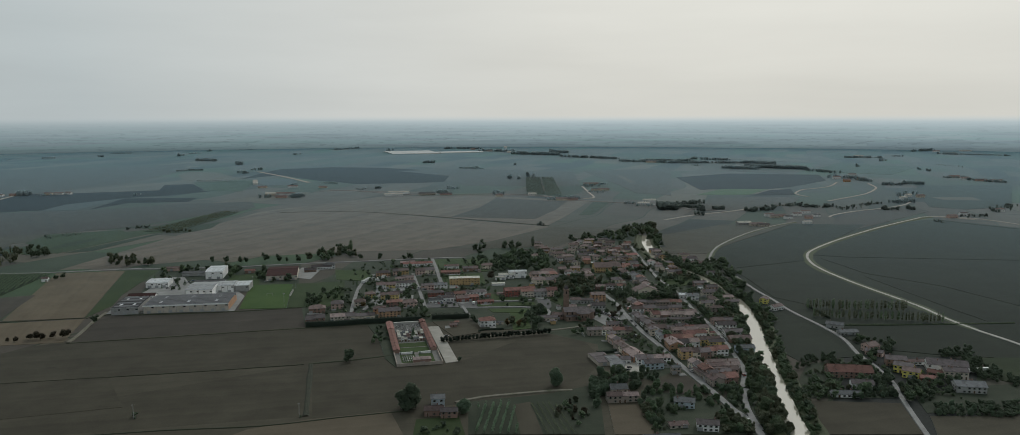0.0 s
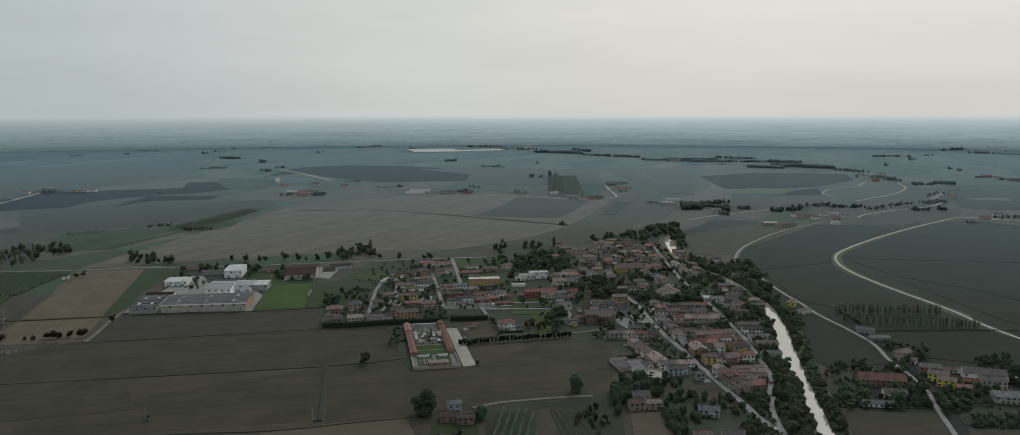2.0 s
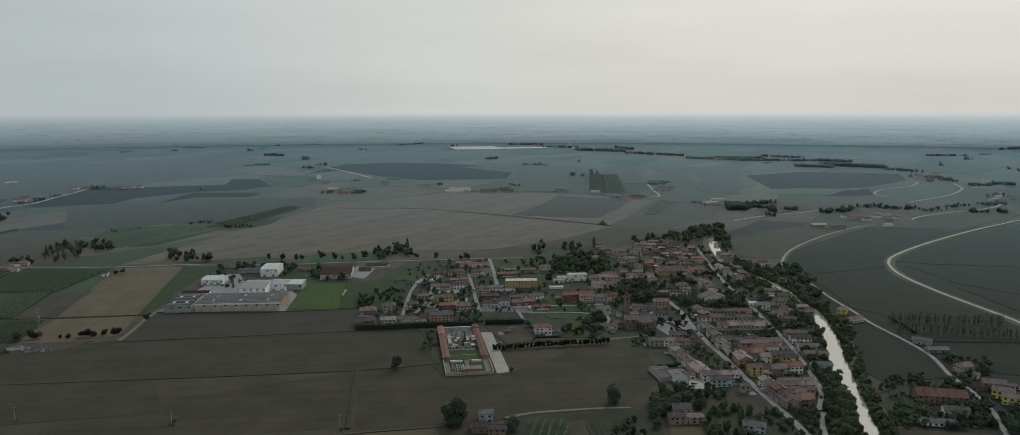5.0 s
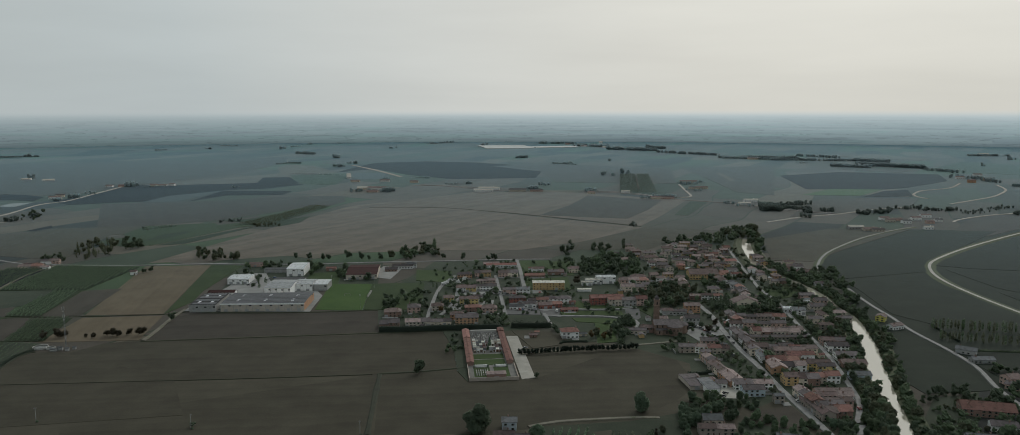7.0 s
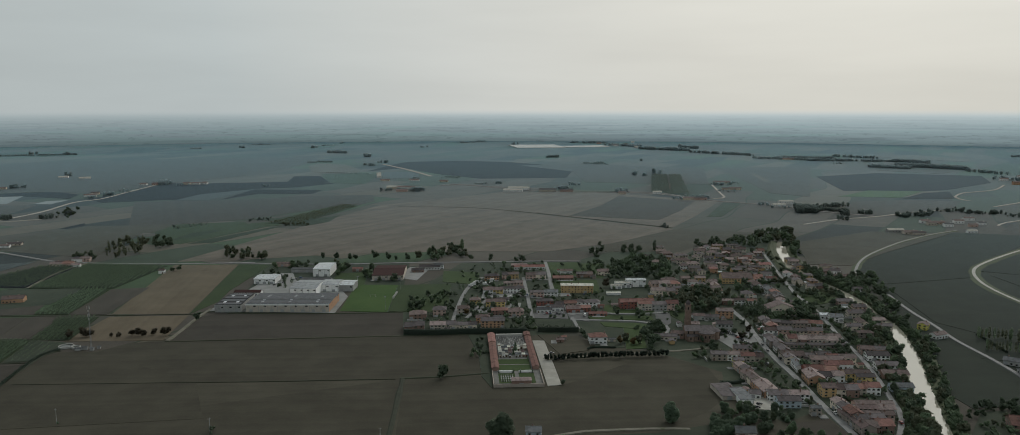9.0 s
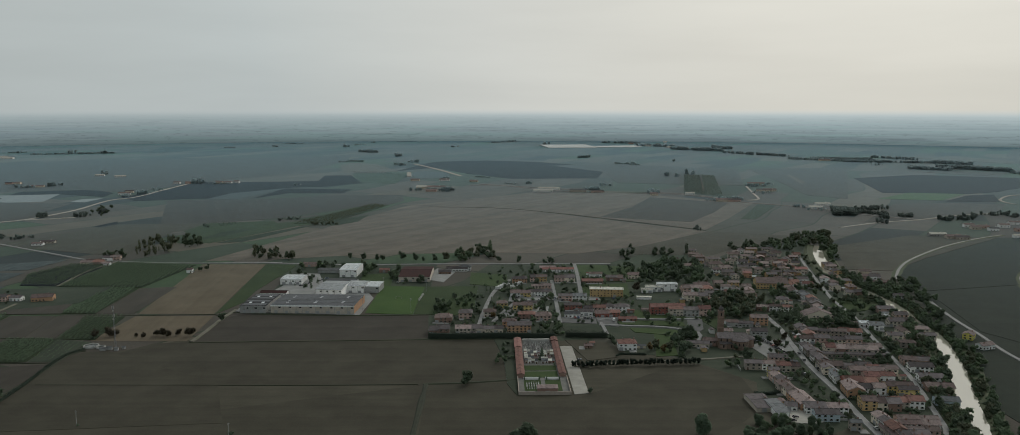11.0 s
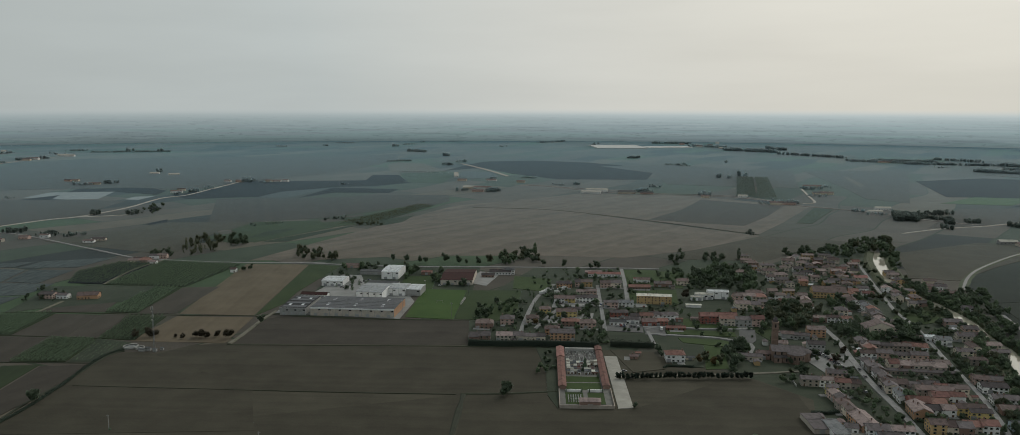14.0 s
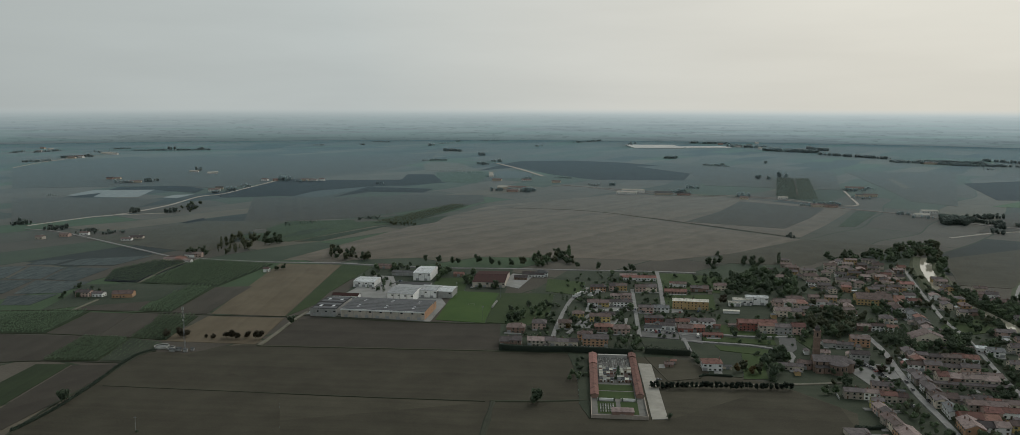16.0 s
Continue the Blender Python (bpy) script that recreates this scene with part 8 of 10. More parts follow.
# ---- church ----
def arch_mesh(w, h):
    bm = bmesh.new()
    pts = [(-w / 2, 0), (w / 2, 0)] + [(w / 2 * math.cos(a), h - w / 2 + w / 2 * math.sin(a)) for a in [math.pi * i / 8 for i in range(9)]]
    a = [bm.verts.new((x, -0.02, z)) for x, z in pts]
    b = [bm.verts.new((x, 0.06, z)) for x, z in pts]
    bm.faces.new(a)
    bm.faces.new(b[::-1])
    for i in range(len(pts)):
        j = (i + 1) % len(pts)
        bm.faces.new((a[i], b[i], b[j], a[j]))
    me = bpy.data.meshes.new("arched_window")
    fix(bm).to_mesh(me)
    bm.free()
    me.materials.append(GLASS)
    return me


ARCH = arch_mesh(1.3, 3.2)


def church(x, y, ang):
    top = new("church")
    top.matrix_basis = pose(x, y, 0, 0, 0, ang)
    brick = surface("old_brick", (0.16, 0.115, 0.092), (0.27, 0.195, 0.155), grain=0.35, patch=4.0, rough=0.95, stain=((0.12, 0.085, 0.07), 3.0, 0.5))
    bm = bmesh.new()
    add_prism(bm, ((-9, -0.3), (9, -0.3), (9, 10.5), (0, 14.3), (-9, 10.5)), -17, 13)
    part("nave_wall", fix(bm), brick, top, "old red-brown brick")
    part("nave_roof", roof_bm(30, 18, 10.5, 3.9, 0, 0.5), roof_mat("tile_brown"), top).location.x = -2
    # many-sided apse at the east end
    bm = bmesh.new()
    lo, hi = [], []
    for i in range(7):
        a = -math.pi / 2 + math.pi * i / 6
        lo.append(bm.verts.new((13 + 8 * math.cos(a), 8 * math.sin(a), -0.3)))
        hi.append(bm.verts.new((13 + 8 * math.cos(a), 8 * math.sin(a), 9.5)))
    for i in range(6):
        bm.faces.new((lo[i], lo[i + 1], hi[i + 1], hi[i]))
    bm.faces.new(hi)
    part("apse_wall", fix(bm), brick, top)
    bm = bmesh.new()
    tip = bm.verts.new((13, 0, 13.2))
    ring = [bm.verts.new((13 + 8.7 * math.cos(-math.pi / 2 + math.pi * i / 6), 8.7 * math.sin(-math.pi / 2 + math.pi * i / 6), 9.4)) for i in range(7)]
    low = [bm.verts.new(v.co + Vector((0, 0, -0.25))) for v in ring]
    for i in range(6):
        bm.faces.new((ring[i], ring[i + 1], tip))
        bm.faces.new((low[i], low[i + 1], ring[i + 1], ring[i]))
    part("apse_roof", fix(bm), roof_mat("tile_brown"), top)
    # side chapels
    for u, d in ((-12, 5), (-4, 4)):
        bm = bmesh.new()
        add_prism(bm, ((-9 - d, -0.3), (-9.01, -0.3), (-9.01, 6.8), (-9 - d, 5.6)), u - 3.6, u + 3.6)
        part("side_chapel", fix(bm), brick, top)
        bm = bmesh.new()
        add_prism(bm, ((-9.4 - d, 5.5), (-9.01, 6.9), (-9.01, 7.12), (-9.4 - d, 5.72)), u - 4.0, u + 4.0)
        part("chapel_roof", fix(bm), roof_mat("tile_brown"), top)
        shared("arched_window", ARCH, top, pose(u, -9 - d, 1.6, 0, 0, 180))
    for u in (-14, -8):
        shared("arched_window", ARCH, top, pose(u, -9, 7.0, 0, 0, 180))
    # broad many-sided choir towards the fields
    cx, cr, ch = 5.0, 8.4, 9.6
    ring = [(cx + cr * math.cos(math.pi + math.pi * i / 6), -9 + 8.0 * math.sin(math.pi + math.pi * i / 6)) for i in range(7)]
    bm = bmesh.new()
    lo, hi = [bm.verts.new((a, b, -0.3)) for a, b in ring], [bm.verts.new((a, b, ch)) for a, b in ring]
    for i in range(6):
        bm.faces.new((lo[i], lo[i + 1], hi[i + 1], hi[i]))
    bm.faces.new(hi)
    part("choir_wall", fix(bm), brick, top)
    bm = bmesh.new()
    tip = bm.verts.new((cx, -7.5, 13.4))
    eave = [bm.verts.new((cx + (a - cx) * 1.09, -9 + (b + 9) * 1.09, ch - 0.1)) for a, b in ring]
    low = [bm.verts.new(v.co + Vector((0, 0, -0.3))) for v in eave]
    for i in range(6):
        bm.faces.new((eave[i], eave[i + 1], tip))
        bm.faces.new((low[i], low[i + 1], eave[i + 1], eave[i]))
    bm.faces.new((eave[6], eave[0], tip))
    part("choir_roof", fix(bm), roof_mat("tile_brown"), top)
    for i in (1, 2, 3, 4):
        (a, b), (c, d) = ring[i], ring[i + 1]
        shared("arched_window", ARCH, top, pose((a + c) / 2, (b + d) / 2, 4.4, 0, 0, math.degrees(math.atan2(d - b, c - a)) + 180))
    for u in (-1.6, 0, 1.6):
        shared("arched_window", ARCH, top, pose(13 + 6.9, -4.0 + u * 0.5, 4.0 + (0.8 if u == 0 else 0), 0, 0, 120))
    return tagged(top, "old red-brown brick church with a rounded apse and tiled roofs", "church")


def bell_tower(x, y, ang):
    top = new("bell_tower")
    top.matrix_basis = pose(x, y, 0, 0, 0, ang)
    brick = MATS["old_brick"]
    bm = bmesh.new()
    prev = None
    for r, z in ((3.1, -0.3), (3.0, 7.5), (3.25, 7.6), (3.25, 7.9), (2.95, 8.0), (2.95, 17.0), (3.35, 17.2), (3.35, 17.6), (2.9, 17.7), (2.9, 22.8), (3.4, 23.0), (3.4, 23.5)):
        cur = [bm.verts.new((a * r, b * r, z)) for a, b in ((-1, -1), (1, -1), (1, 1), (-1, 1))]
        if prev:
            for i in range(4):
                bm.faces.new((prev[i], prev[(i + 1) % 4], cur[(i + 1) % 4], cur[i]))
        prev = cur
    bm.faces.new(prev)
    part("shaft", fix(bm), brick, top, "weathered brick shaft with string courses")
    bm = bmesh.new()
    ring = [bm.verts.new((a * 2.2, b * 2.2, 23.5)) for a, b in ((-1, -1), (1, -1), (1, 1), (-1, 1))]
    up = [bm.verts.new((v.co.x, v.co.y, 25.6)) for v in ring]
    tip = bm.verts.new((0, 0, 28.5))
    for i in range(4):
        j = (i + 1) % 4
        bm.faces.new((ring[i], ring[j], up[j], up[i]))
        bm.faces.new((up[i], up[j], tip))
    part("spire", fix(bm), roof_mat("tile_brown"), top)
    for turn in (0, 90, 180, 270):
        shared("belfry_opening", ARCH, top, pose(0, 0, 0, 0, 0, turn) @ pose(0, -2.9, 18.6, 0, 0, 180))
    return tagged(top, "square brick bell tower with arched belfry openings", "bell tower")


church(66, 768, 6).scale = (0.82, 0.82, 0.80)
bell_tower(57, 799, 6).scale = (0.82, 0.82, 0.95)


PLOTS.extend(((60, 768, 13, 13, 0.0), (74, 768, 13, 13, 0.0), (57, 799, 5, 5, 0.0), (98, 620, 11, 8, 0.2)))


# ---- cemetery ----
CEM = pose(-86, 683, 0, 0, 0, 12.5)              # local x across, y towards the village


def cem_box(name, x0, y0, z0, x1, y1, z1, material, label, category, kind="", group=""):
    bm = bmesh.new()
    add_box(bm, -(x1 - x0) / 2, -(y1 - y0) / 2, z0, (x1 - x0) / 2, (y1 - y0) / 2, z1)
    ob = mesh_object(name, fix(bm), material)
    ob.matrix_basis = CEM @ pose((x0 + x1) / 2, (y0 + y1) / 2, 0)
    return tagged(ob, label, category, group, kind)


def gallery(x, y, L, W, h, roof="tile_red"):
    """A roofed burial gallery, open in niches towards the court."""
    top = new("gallery")
    top.matrix_basis = CEM @ pose(x, y, 0, 0, 0, 90)
    bm = bmesh.new()
    add_prism(bm, ((-W / 2, -0.3), (W / 2, -0.3), (W / 2, h), (0, h + W * 0.16), (-W / 2, h)), -L / 2, L / 2)
    part("wall", fix(bm), wall_mat("brick"), top)
    part("roof", roof_bm(L, W, h, W * 0.16, 0, 0.4), roof_mat(roof), top)
    for i in range(int(L / 4)):
        u = -L / 2 + 4 * (i + 0.5)
        for v, t in ((-W / 2, 180), (W / 2, 0)):
            shared("niche", ARCH, top, pose(u, v, 0.2, 0, 0, t) @ Matrix.Diagonal((0.8, 1, 0.75, 1)))
    return tagged(top, "long brick burial gallery with a terracotta tile roof", "gallery", "cemetery galleries")


def build_cemetery():
    rng = random.Random(21)
    paving = surface("court_paving", (0.11, 0.108, 0.10), (0.20, 0.195, 0.18), grain=0.6, patch=5.0)
    tagged(sheet("pavement", [(CEM @ Vector((x, y, 0))).to_2d()[:] for x, y in ((-18, -64), (18, -64), (18, 64), (-18, 64))], paving, 12.5, 0.78), "grey paved cemetery court", "pavement", kind="structure")
    for i, q in enumerate((((-14, -14), (12, -14), (12, -2), (-14, -2)), ((-14, -30), (12, -30), (12, -16), (-14, -16)), ((-14, -58), (-1.5, -58), (-1.5, -36), (-14, -36)), ((1.5, -58), (13, -58), (13, -36), (1.5, -36)))):
        tagged(sheet("lawn", [(CEM @ Vector((x, y, 0))).to_2d()[:] for x, y in q], field_mat("lawn"), 12.5, 0.90 + 0.004 * i), "small lawn inside the cemetery", "lawn", kind="structure")
    stone = wall_mat("stone")
    for n, b in (("front", (-18, -64.5, 18, -64)), ("west", (-18.5, -64.5, -18, -32)), ("east", (18, -64.5, 18.5, -30)), ("back", (-18, 64, 18, 64.5))):
        cem_box("cemetery_wall_" + n, b[0], b[1], 0, b[2], b[3], 2.5, stone, "weathered stone cemetery wall", "wall", "structure")
    gallery(-15.8, 4, 68, 5.2, 3.4)
    gallery(-15.8, 50, 26, 5.6, 3.8)
    gallery(15.4, 14, 84, 4.8, 3.3)
    gallery(15.4, 60, 10, 5, 4.0)
    # pale walls of the front garden
    for x0, x1 in ((-14, -2), (2, 13)):
        cem_box("garden_wall", x0, -34.2, 0, x1, -33.4, 2.4, wall_mat("white"), "low pale niche wall in the garden", "wall", group="garden walls")
    top = new("chapel")
    top.matrix_basis = CEM @ pose(2, -60, 0)
    bm = bmesh.new()
    add_box(bm, -7, -3.6, -0.3, 7, 3.6, 4.6)
    part("wall", fix(bm), wall_mat("brick"), top)
    part("roof", roof_bm(14, 7.2, 4.6, 0.8, 0.8, 0.4), roof_mat("tile_pale"), top)
    shared("door", GATE, top, pose(0, -3.6, 0, 0, 0, 180))
    tagged(top, "low brick entrance chapel of the cemetery", "chapel")
    # family chapels
    hues = ("white", "red", "stone", "white", "beige", "brick", "grey", "red", "cream")
    for i in range(45):
        row, col = divmod(i, 9)
        w, d, hh = rng.uniform(1.8, 2.6), rng.uniform(2.0, 3.0), rng.uniform(2.4, 3.9)
        if rng.random() < 0.2 or (col == 4 and row < 3):
            continue
        t = new("tomb_chapel")
        t.matrix_basis = CEM @ pose(-10.4 + col * 2.65 + rng.uniform(-0.2, 0.2), 4 + row * 6 + rng.uniform(-1.2, 1.2), 0, 0, 0, rng.uniform(-3, 3))
        bm = bmesh.new()
        add_prism(bm, ((-d / 2, -0.2), (d / 2, -0.2), (d / 2, hh), (0, hh + 0.01), (-d / 2, hh)), -w / 2, w / 2)
        part("wall", fix(bm), wall_mat(rng.choice(hues)), t)
        part("roof", roof_bm(w, d, hh, rng.uniform(0.5, 1.0), 0, 0.25), roof_mat(rng.choice(("pale", "slate", "tile", "pale"))), t)
        shared("door", DOOR, t, pose(0, -d / 2, 0, 0, 0, 180))
        tagged(t, "small plastered family tomb chapel", "tomb", "tomb chapels")
    bm = bmesh.new()
    add_box(bm, -0.4, -0.9, 0, 0.4, 0.9, 0.55)
    add_box(bm, -0.4, 0.7, 0.5, 0.4, 0.9, 1.35)
    me = bpy.data.meshes.new("grave")
    fix(bm).to_mesh(me)
    bm.free()
    me.materials.append(surface("grave_marble", (0.18, 0.18, 0.18), (0.50, 0.49, 0.47), grain=0.3, patch=3.0, rough=0.4, vary=0.5))
    for r in range(9):
        for c in range(16):
            if rng.random() < 0.12:
                continue
            ob = new("grave", me)
            ob.matrix_basis = CEM @ pose(-11 + c * 1.5, 33 + r * 3.0 + rng.uniform(-0.2, 0.2), 0.75)
            tagged(ob, "grey marble grave with a headstone", "grave", "graves")
    for r in range(3):
        for c in range(6):
            ob = new("grave", me)
            ob.matrix_basis = CEM @ pose(-12 + c * 1.7, -54 + r * 5, 0.85)
            tagged(ob, "grey marble grave with a headstone", "grave", "graves")
    cem_box("tomb_block", -11.5, 60.2, 0.5, 11.5, 62.6, 3.4, CONCRETE, "grey concrete wall of burial niches", "tomb block")
    cem_box("tomb_block", -11.5, 30.0, 0.5, 11.5, 31.2, 2.0, wall_mat("blue"), "low pale wall of burial niches", "tomb block")
    p = CEM @ Vector((2.2, 12, 0))
    tree(p.x, p.y, 11, "cone", "dark", 1.3)
    for x, y in ((-13.4, -35), (-2.4, -35), (3, -35), (12.4, -35), (-11, 4), (11, -3)):
        p = CEM @ Vector((x, y, 0))
        tree(p.x, p.y, 3.6, "column", "dark", 1.8)


build_cemetery()


# ---- mast and poles ----
def radio_mast(x, y, h):
    top = new("radio_mast")
    top.matrix_basis = pose(x, y, 0, 0, 0, 20)
    bm = bmesh.new()
    legs = [Vector((0.75 * math.cos(a), 0.75 * math.sin(a), 0)) for a in (0.5, 2.6, 4.7)]
    for q in legs:
        add_tube(bm, q, q * 0.55 + Vector((0, 0, h)), 0.10, 0.07, 5)
    k = 26
    for i in range(k):
        z0, z1 = h * i / k, h * (i + 1) / k
        for j in range(3):
            a, b = legs[j], legs[(j + 1) % 3]
            add_tube(bm, a * (1 - 0.45 * z0 / h) + Vector((0, 0, z0)), b * (1 - 0.45 * z1 / h) + Vector((0, 0, z1)), 0.05, 0.05, 4)
    part("lattice", fix(bm), surface("galvanised_steel", (0.20, 0.21, 0.22), (0.32, 0.33, 0.34), grain=0.3, patch=3.0, rough=0.5, metal=0.6), top)
    for i in range(6):
        a = math.pi * 2 * (i % 3) / 3
        bm = bmesh.new()
        add_box(bm, -0.22, 0.9, -1.2, 0.22, 1.15, 1.2)
        q = part("antenna_panel", fix(bm), FRAME, top)
        q.matrix_basis = pose(0, 0, h - 1.5 - 6.5 * (i // 3), 0, 0, math.degrees(a))
    for z in (h - 4, h - 11):
        bm = bmesh.new()
        add_tube(bm, (0, -0.7, z), (0, -1.1, z), 0.15, 0.75, 10)
        part("dish", fix(bm), FRAME, top)
    return tagged(top, "tall slim lattice radio mast with antenna panels", "mast")


radio_mast(-439, 655, 37)
for bx, by, bl, bw, bh in ((-443, 653, 4, 2.4, 2.6), (-436, 652, 3, 2.2, 2.4), (-433, 657, 2.4, 2, 2.0), (-447, 650, 5, 2.4, 2.0)):
    shed(bx, by, bl, bw, bh, 12, "grey", "slate", 0.3, "small grey equipment cabin beside the mast", category="cabin", gates=0, ribs=False)


def ring_tank(x, y, r):
    top = new("round_tank")
    top.matrix_basis = pose(x, y, 0.4)
    for name, ri, ro, z, mt in (("rim", r - 0.5, r, 1.3, CONCRETE), ("water_surface", 0, r - 0.55, 0.7, surface("tank_water", (0.03, 0.035, 0.03), (0.05, 0.055, 0.045), rough=0.2))):
        bm = bmesh.new()
        prof = ((ro, -0.3), (ro, z), (ri, z), (ri, 0.2)) if ri else ((ro, z), (0.01, z))
        prev = None
        for i in range(29):
            a = 2 * math.pi * i / 28
            cur = [bm.verts.new((q * math.cos(a), q * math.sin(a), zz)) for q, zz in prof]
            if prev:
                for j in range(len(prof) - 1):
                    bm.faces.new((prev[j], cur[j], cur[j + 1], prev[j + 1]))
            prev = cur
        part(name, fix(bm), mt, top)
    return tagged(top, "round open concrete water tank", "tank")


ring_tank(-463, 656, 6.0)
ring_tank(-453, 655, 3.5)


def utility_pole(x, y, h=10):
    top = new("utility_pole")
    top.matrix_basis = pose(x, y, 0, 0, 0, 30)
    bm = bmesh.new()
    add_tube(bm, (0, 0, -0.3), (0, 0, h), 0.2, 0.13, 7)
    part("pole", fix(bm), CONCRETE, top)
    bm = bmesh.new()
    add_box(bm, -0.9, -0.06, h - 0.7, 0.9, 0.06, h - 0.55)
    part("crossarm", fix(bm), STEEL, top)
    return tagged(top, "slim concrete utility pole in a bare field", "utility pole", "field poles")


for px, py in ((-354, 507), (-249, 508), (-140, 510)):
    utility_pole(px, py)
    tree(px + 0.8, py, 1.6, "bush", "dark")


# ---- sports ground ----
def goal(x, y, ang):
    top = new("football_goal")
    top.matrix_basis = pose(x, y, 0.6, 0, 0, ang)
    for name, a, b in (("post", (-3.0, 0, 0), (-3.0, 0, 2.4)), ("post", (3.0, 0, 0), (3.0, 0, 2.4)), ("crossbar", (-3.0, 0, 2.4), (3.0, 0, 2.4)), ("stay", (-3.0, 0, 2.4), (-3.0, 1.8, 0)), ("stay", (3.0, 0, 2.4), (3.0, 1.8, 0))):
        bm = bmesh.new()
        add_tube(bm, a, b, 0.10, 0.10, 6)
        part(name, fix(bm), FRAME, top)
    return tagged(top, "white metal football goal on the pitch", "goal", "goals")


goal(-266, 868, 10)
goal(-206, 880, 10)


def bench_row(x, y, ang, n):
    for i in range(n):
        top = new("team_shelter")
        top.matrix_basis = pose(x, y, 0.6, 0, 0, ang) @ pose(0, i * 4.6 + (i % 3) * 0.7, 0)
        bm = bmesh.new()
        add_prism(bm, ((-1.5, 0), (1.5, 0), (1.5, 1.4), (0.4, 1.9), (-1.5, 2.0)), -0.5, 0.7)
        part("shell", fix(bm), FRAME, top)
        bm = bmesh.new()
        add_box(bm, 0.72, -1.3, 0.4, 1.1, 1.3, 0.5)
        part("seat", fix(bm), STEEL, top)
        tagged(top, "white shelter beside the pitch", "shelter", "pitch shelters")


bench_row(-243, 866, 8, 6)


def floodlight(x, y):
    top = new("floodlight_pole")
    top.matrix_basis = pose(x, y, 0)
    bm = bmesh.new()
    add_tube(bm, (0, 0, -0.2), (0, 0, 14), 0.16, 0.09, 6)
    part("pole", fix(bm), STEEL, top)
    bm = bmesh.new()
    add_box(bm, -0.9, -0.2, 13.6, 0.9, 0.2, 14.3)
    part("lamp_head", fix(bm), STEEL, top)
    return tagged(top, "slim grey floodlight pole", "floodlight", "floodlights")


for px, py in ((-248, 908), (-236, 818), (-296, 905), (-285, 815)):
    floodlight(px, py)


# ---- vehicles ----
def car_parts(length, width, hood, cabin_h, van):
    bm = bmesh.new()
    a, b = length / 2, width / 2
    body = [(-a, 0.35), (a, 0.35), (a, 0.75), (a - 0.2, 0.85), (hood, 0.95), (-a + 0.1, 0.95), (-a, 0.8)]
    v0, v1 = [bm.verts.new((x, -b, z)) for x, z in body], [bm.verts.new((x, b, z)) for x, z in body]
    bm.faces.new(v0)
    bm.faces.new(v1[::-1])
    for i in range(len(body)):
        j = (i + 1) % len(body)
        bm.faces.new((v0[i], v1[i], v1[j], v0[j]))
    cab = [(-a + (0.05 if van else 0.35), 0.955), (hood - 0.05, 0.955), (hood - (0.5 if van else 0.75), cabin_h), (-a + (0.1 if van else 0.9), cabin_h)]
    c = b - 0.1
    bm2 = bmesh.new()
    w0, w1 = [bm2.verts.new((x, -c, z)) for x, z in cab], [bm2.verts.new((x, c, z)) for x, z in cab]
    for q in (w0, w1[::-1]):
        bm2.faces.new(q).material_index = 1 if not van else 0
    for i in range(4):
        j = (i + 1) % 4
        bm2.faces.new((w0[i], w1[i], w1[j], w0[j])).material_index = (0, 1, 0, 1)[i] if not van else (0, 1, 0, 0)[i]
    return fix(bm), fix(bm2)


CAR_COLOURS = {"white": (0.62, 0.62, 0.61), "grey": (0.16, 0.17, 0.18), "dark": (0.025, 0.027, 0.032), "red": (0.28, 0.03, 0.025), "blue": (0.05, 0.09, 0.19), "silver": (0.38, 0.39, 0.40)}
CAR_MESH = {}


def vehicle(x, y, ang, colour="white", van=False, z=0.9):
    key = (colour, van)
    if key not in CAR_MESH:
        c = CAR_COLOURS[colour]
        paint = surface("car_paint_" + colour, tuple(v * 0.9 for v in c), tuple(min(0.8, v * 1.05) for v in c), grain=0.5, patch=3.0, rough=0.3, spec=0.5)
        size = (4.2, 1.75, 0.9, 1.48, False) if not van else (6.0, 2.1, 1.9, 2.6, True)
        body, cabin = car_parts(*size)
        res = []
        for nm, b, mts in (("body", body, (paint,)), ("cabin", cabin, (paint, GLASS))):
            me = bpy.data.meshes.new(nm)
            b.to_mesh(me)
            b.free()
            for mt in mts:
                me.materials.append(mt)
            res.append(me)
        bm = bmesh.new()
        add_tube(bm, (0, -0.1, 0), (0, 0.1, 0), 0.34, 0.34, 10)
        me = bpy.data.meshes.new("wheel")
        fix(bm).to_mesh(me)
        bm.free()
        me.materials.append(surface("tyre", (0.02, 0.02, 0.02), (0.035, 0.035, 0.035), rough=0.9))
        CAR_MESH[key] = (*res, me, size)
    b, c, wheel, size = CAR_MESH[key]
    top = new("car" if not van else "van")
    top.matrix_basis = pose(x, y, z, 0, 0, ang)
    shared("body", b, top, Matrix())
    shared("cabin", c, top, Matrix())
    for u in (-size[0] * 0.32, size[0] * 0.32):
        for v in (-size[1] / 2 + 0.05, size[1] / 2 - 0.05):
            shared("wheel", wheel, top, pose(u, v, 0.34))
    words = {"white": "white", "grey": "grey", "dark": "black", "red": "dark red", "blue": "dark blue", "silver": "silver"}[colour]
    return tagged(top, f"{words} {'panel van' if van else 'small car'} standing on the paving", "van" if van else "car", "vehicles")


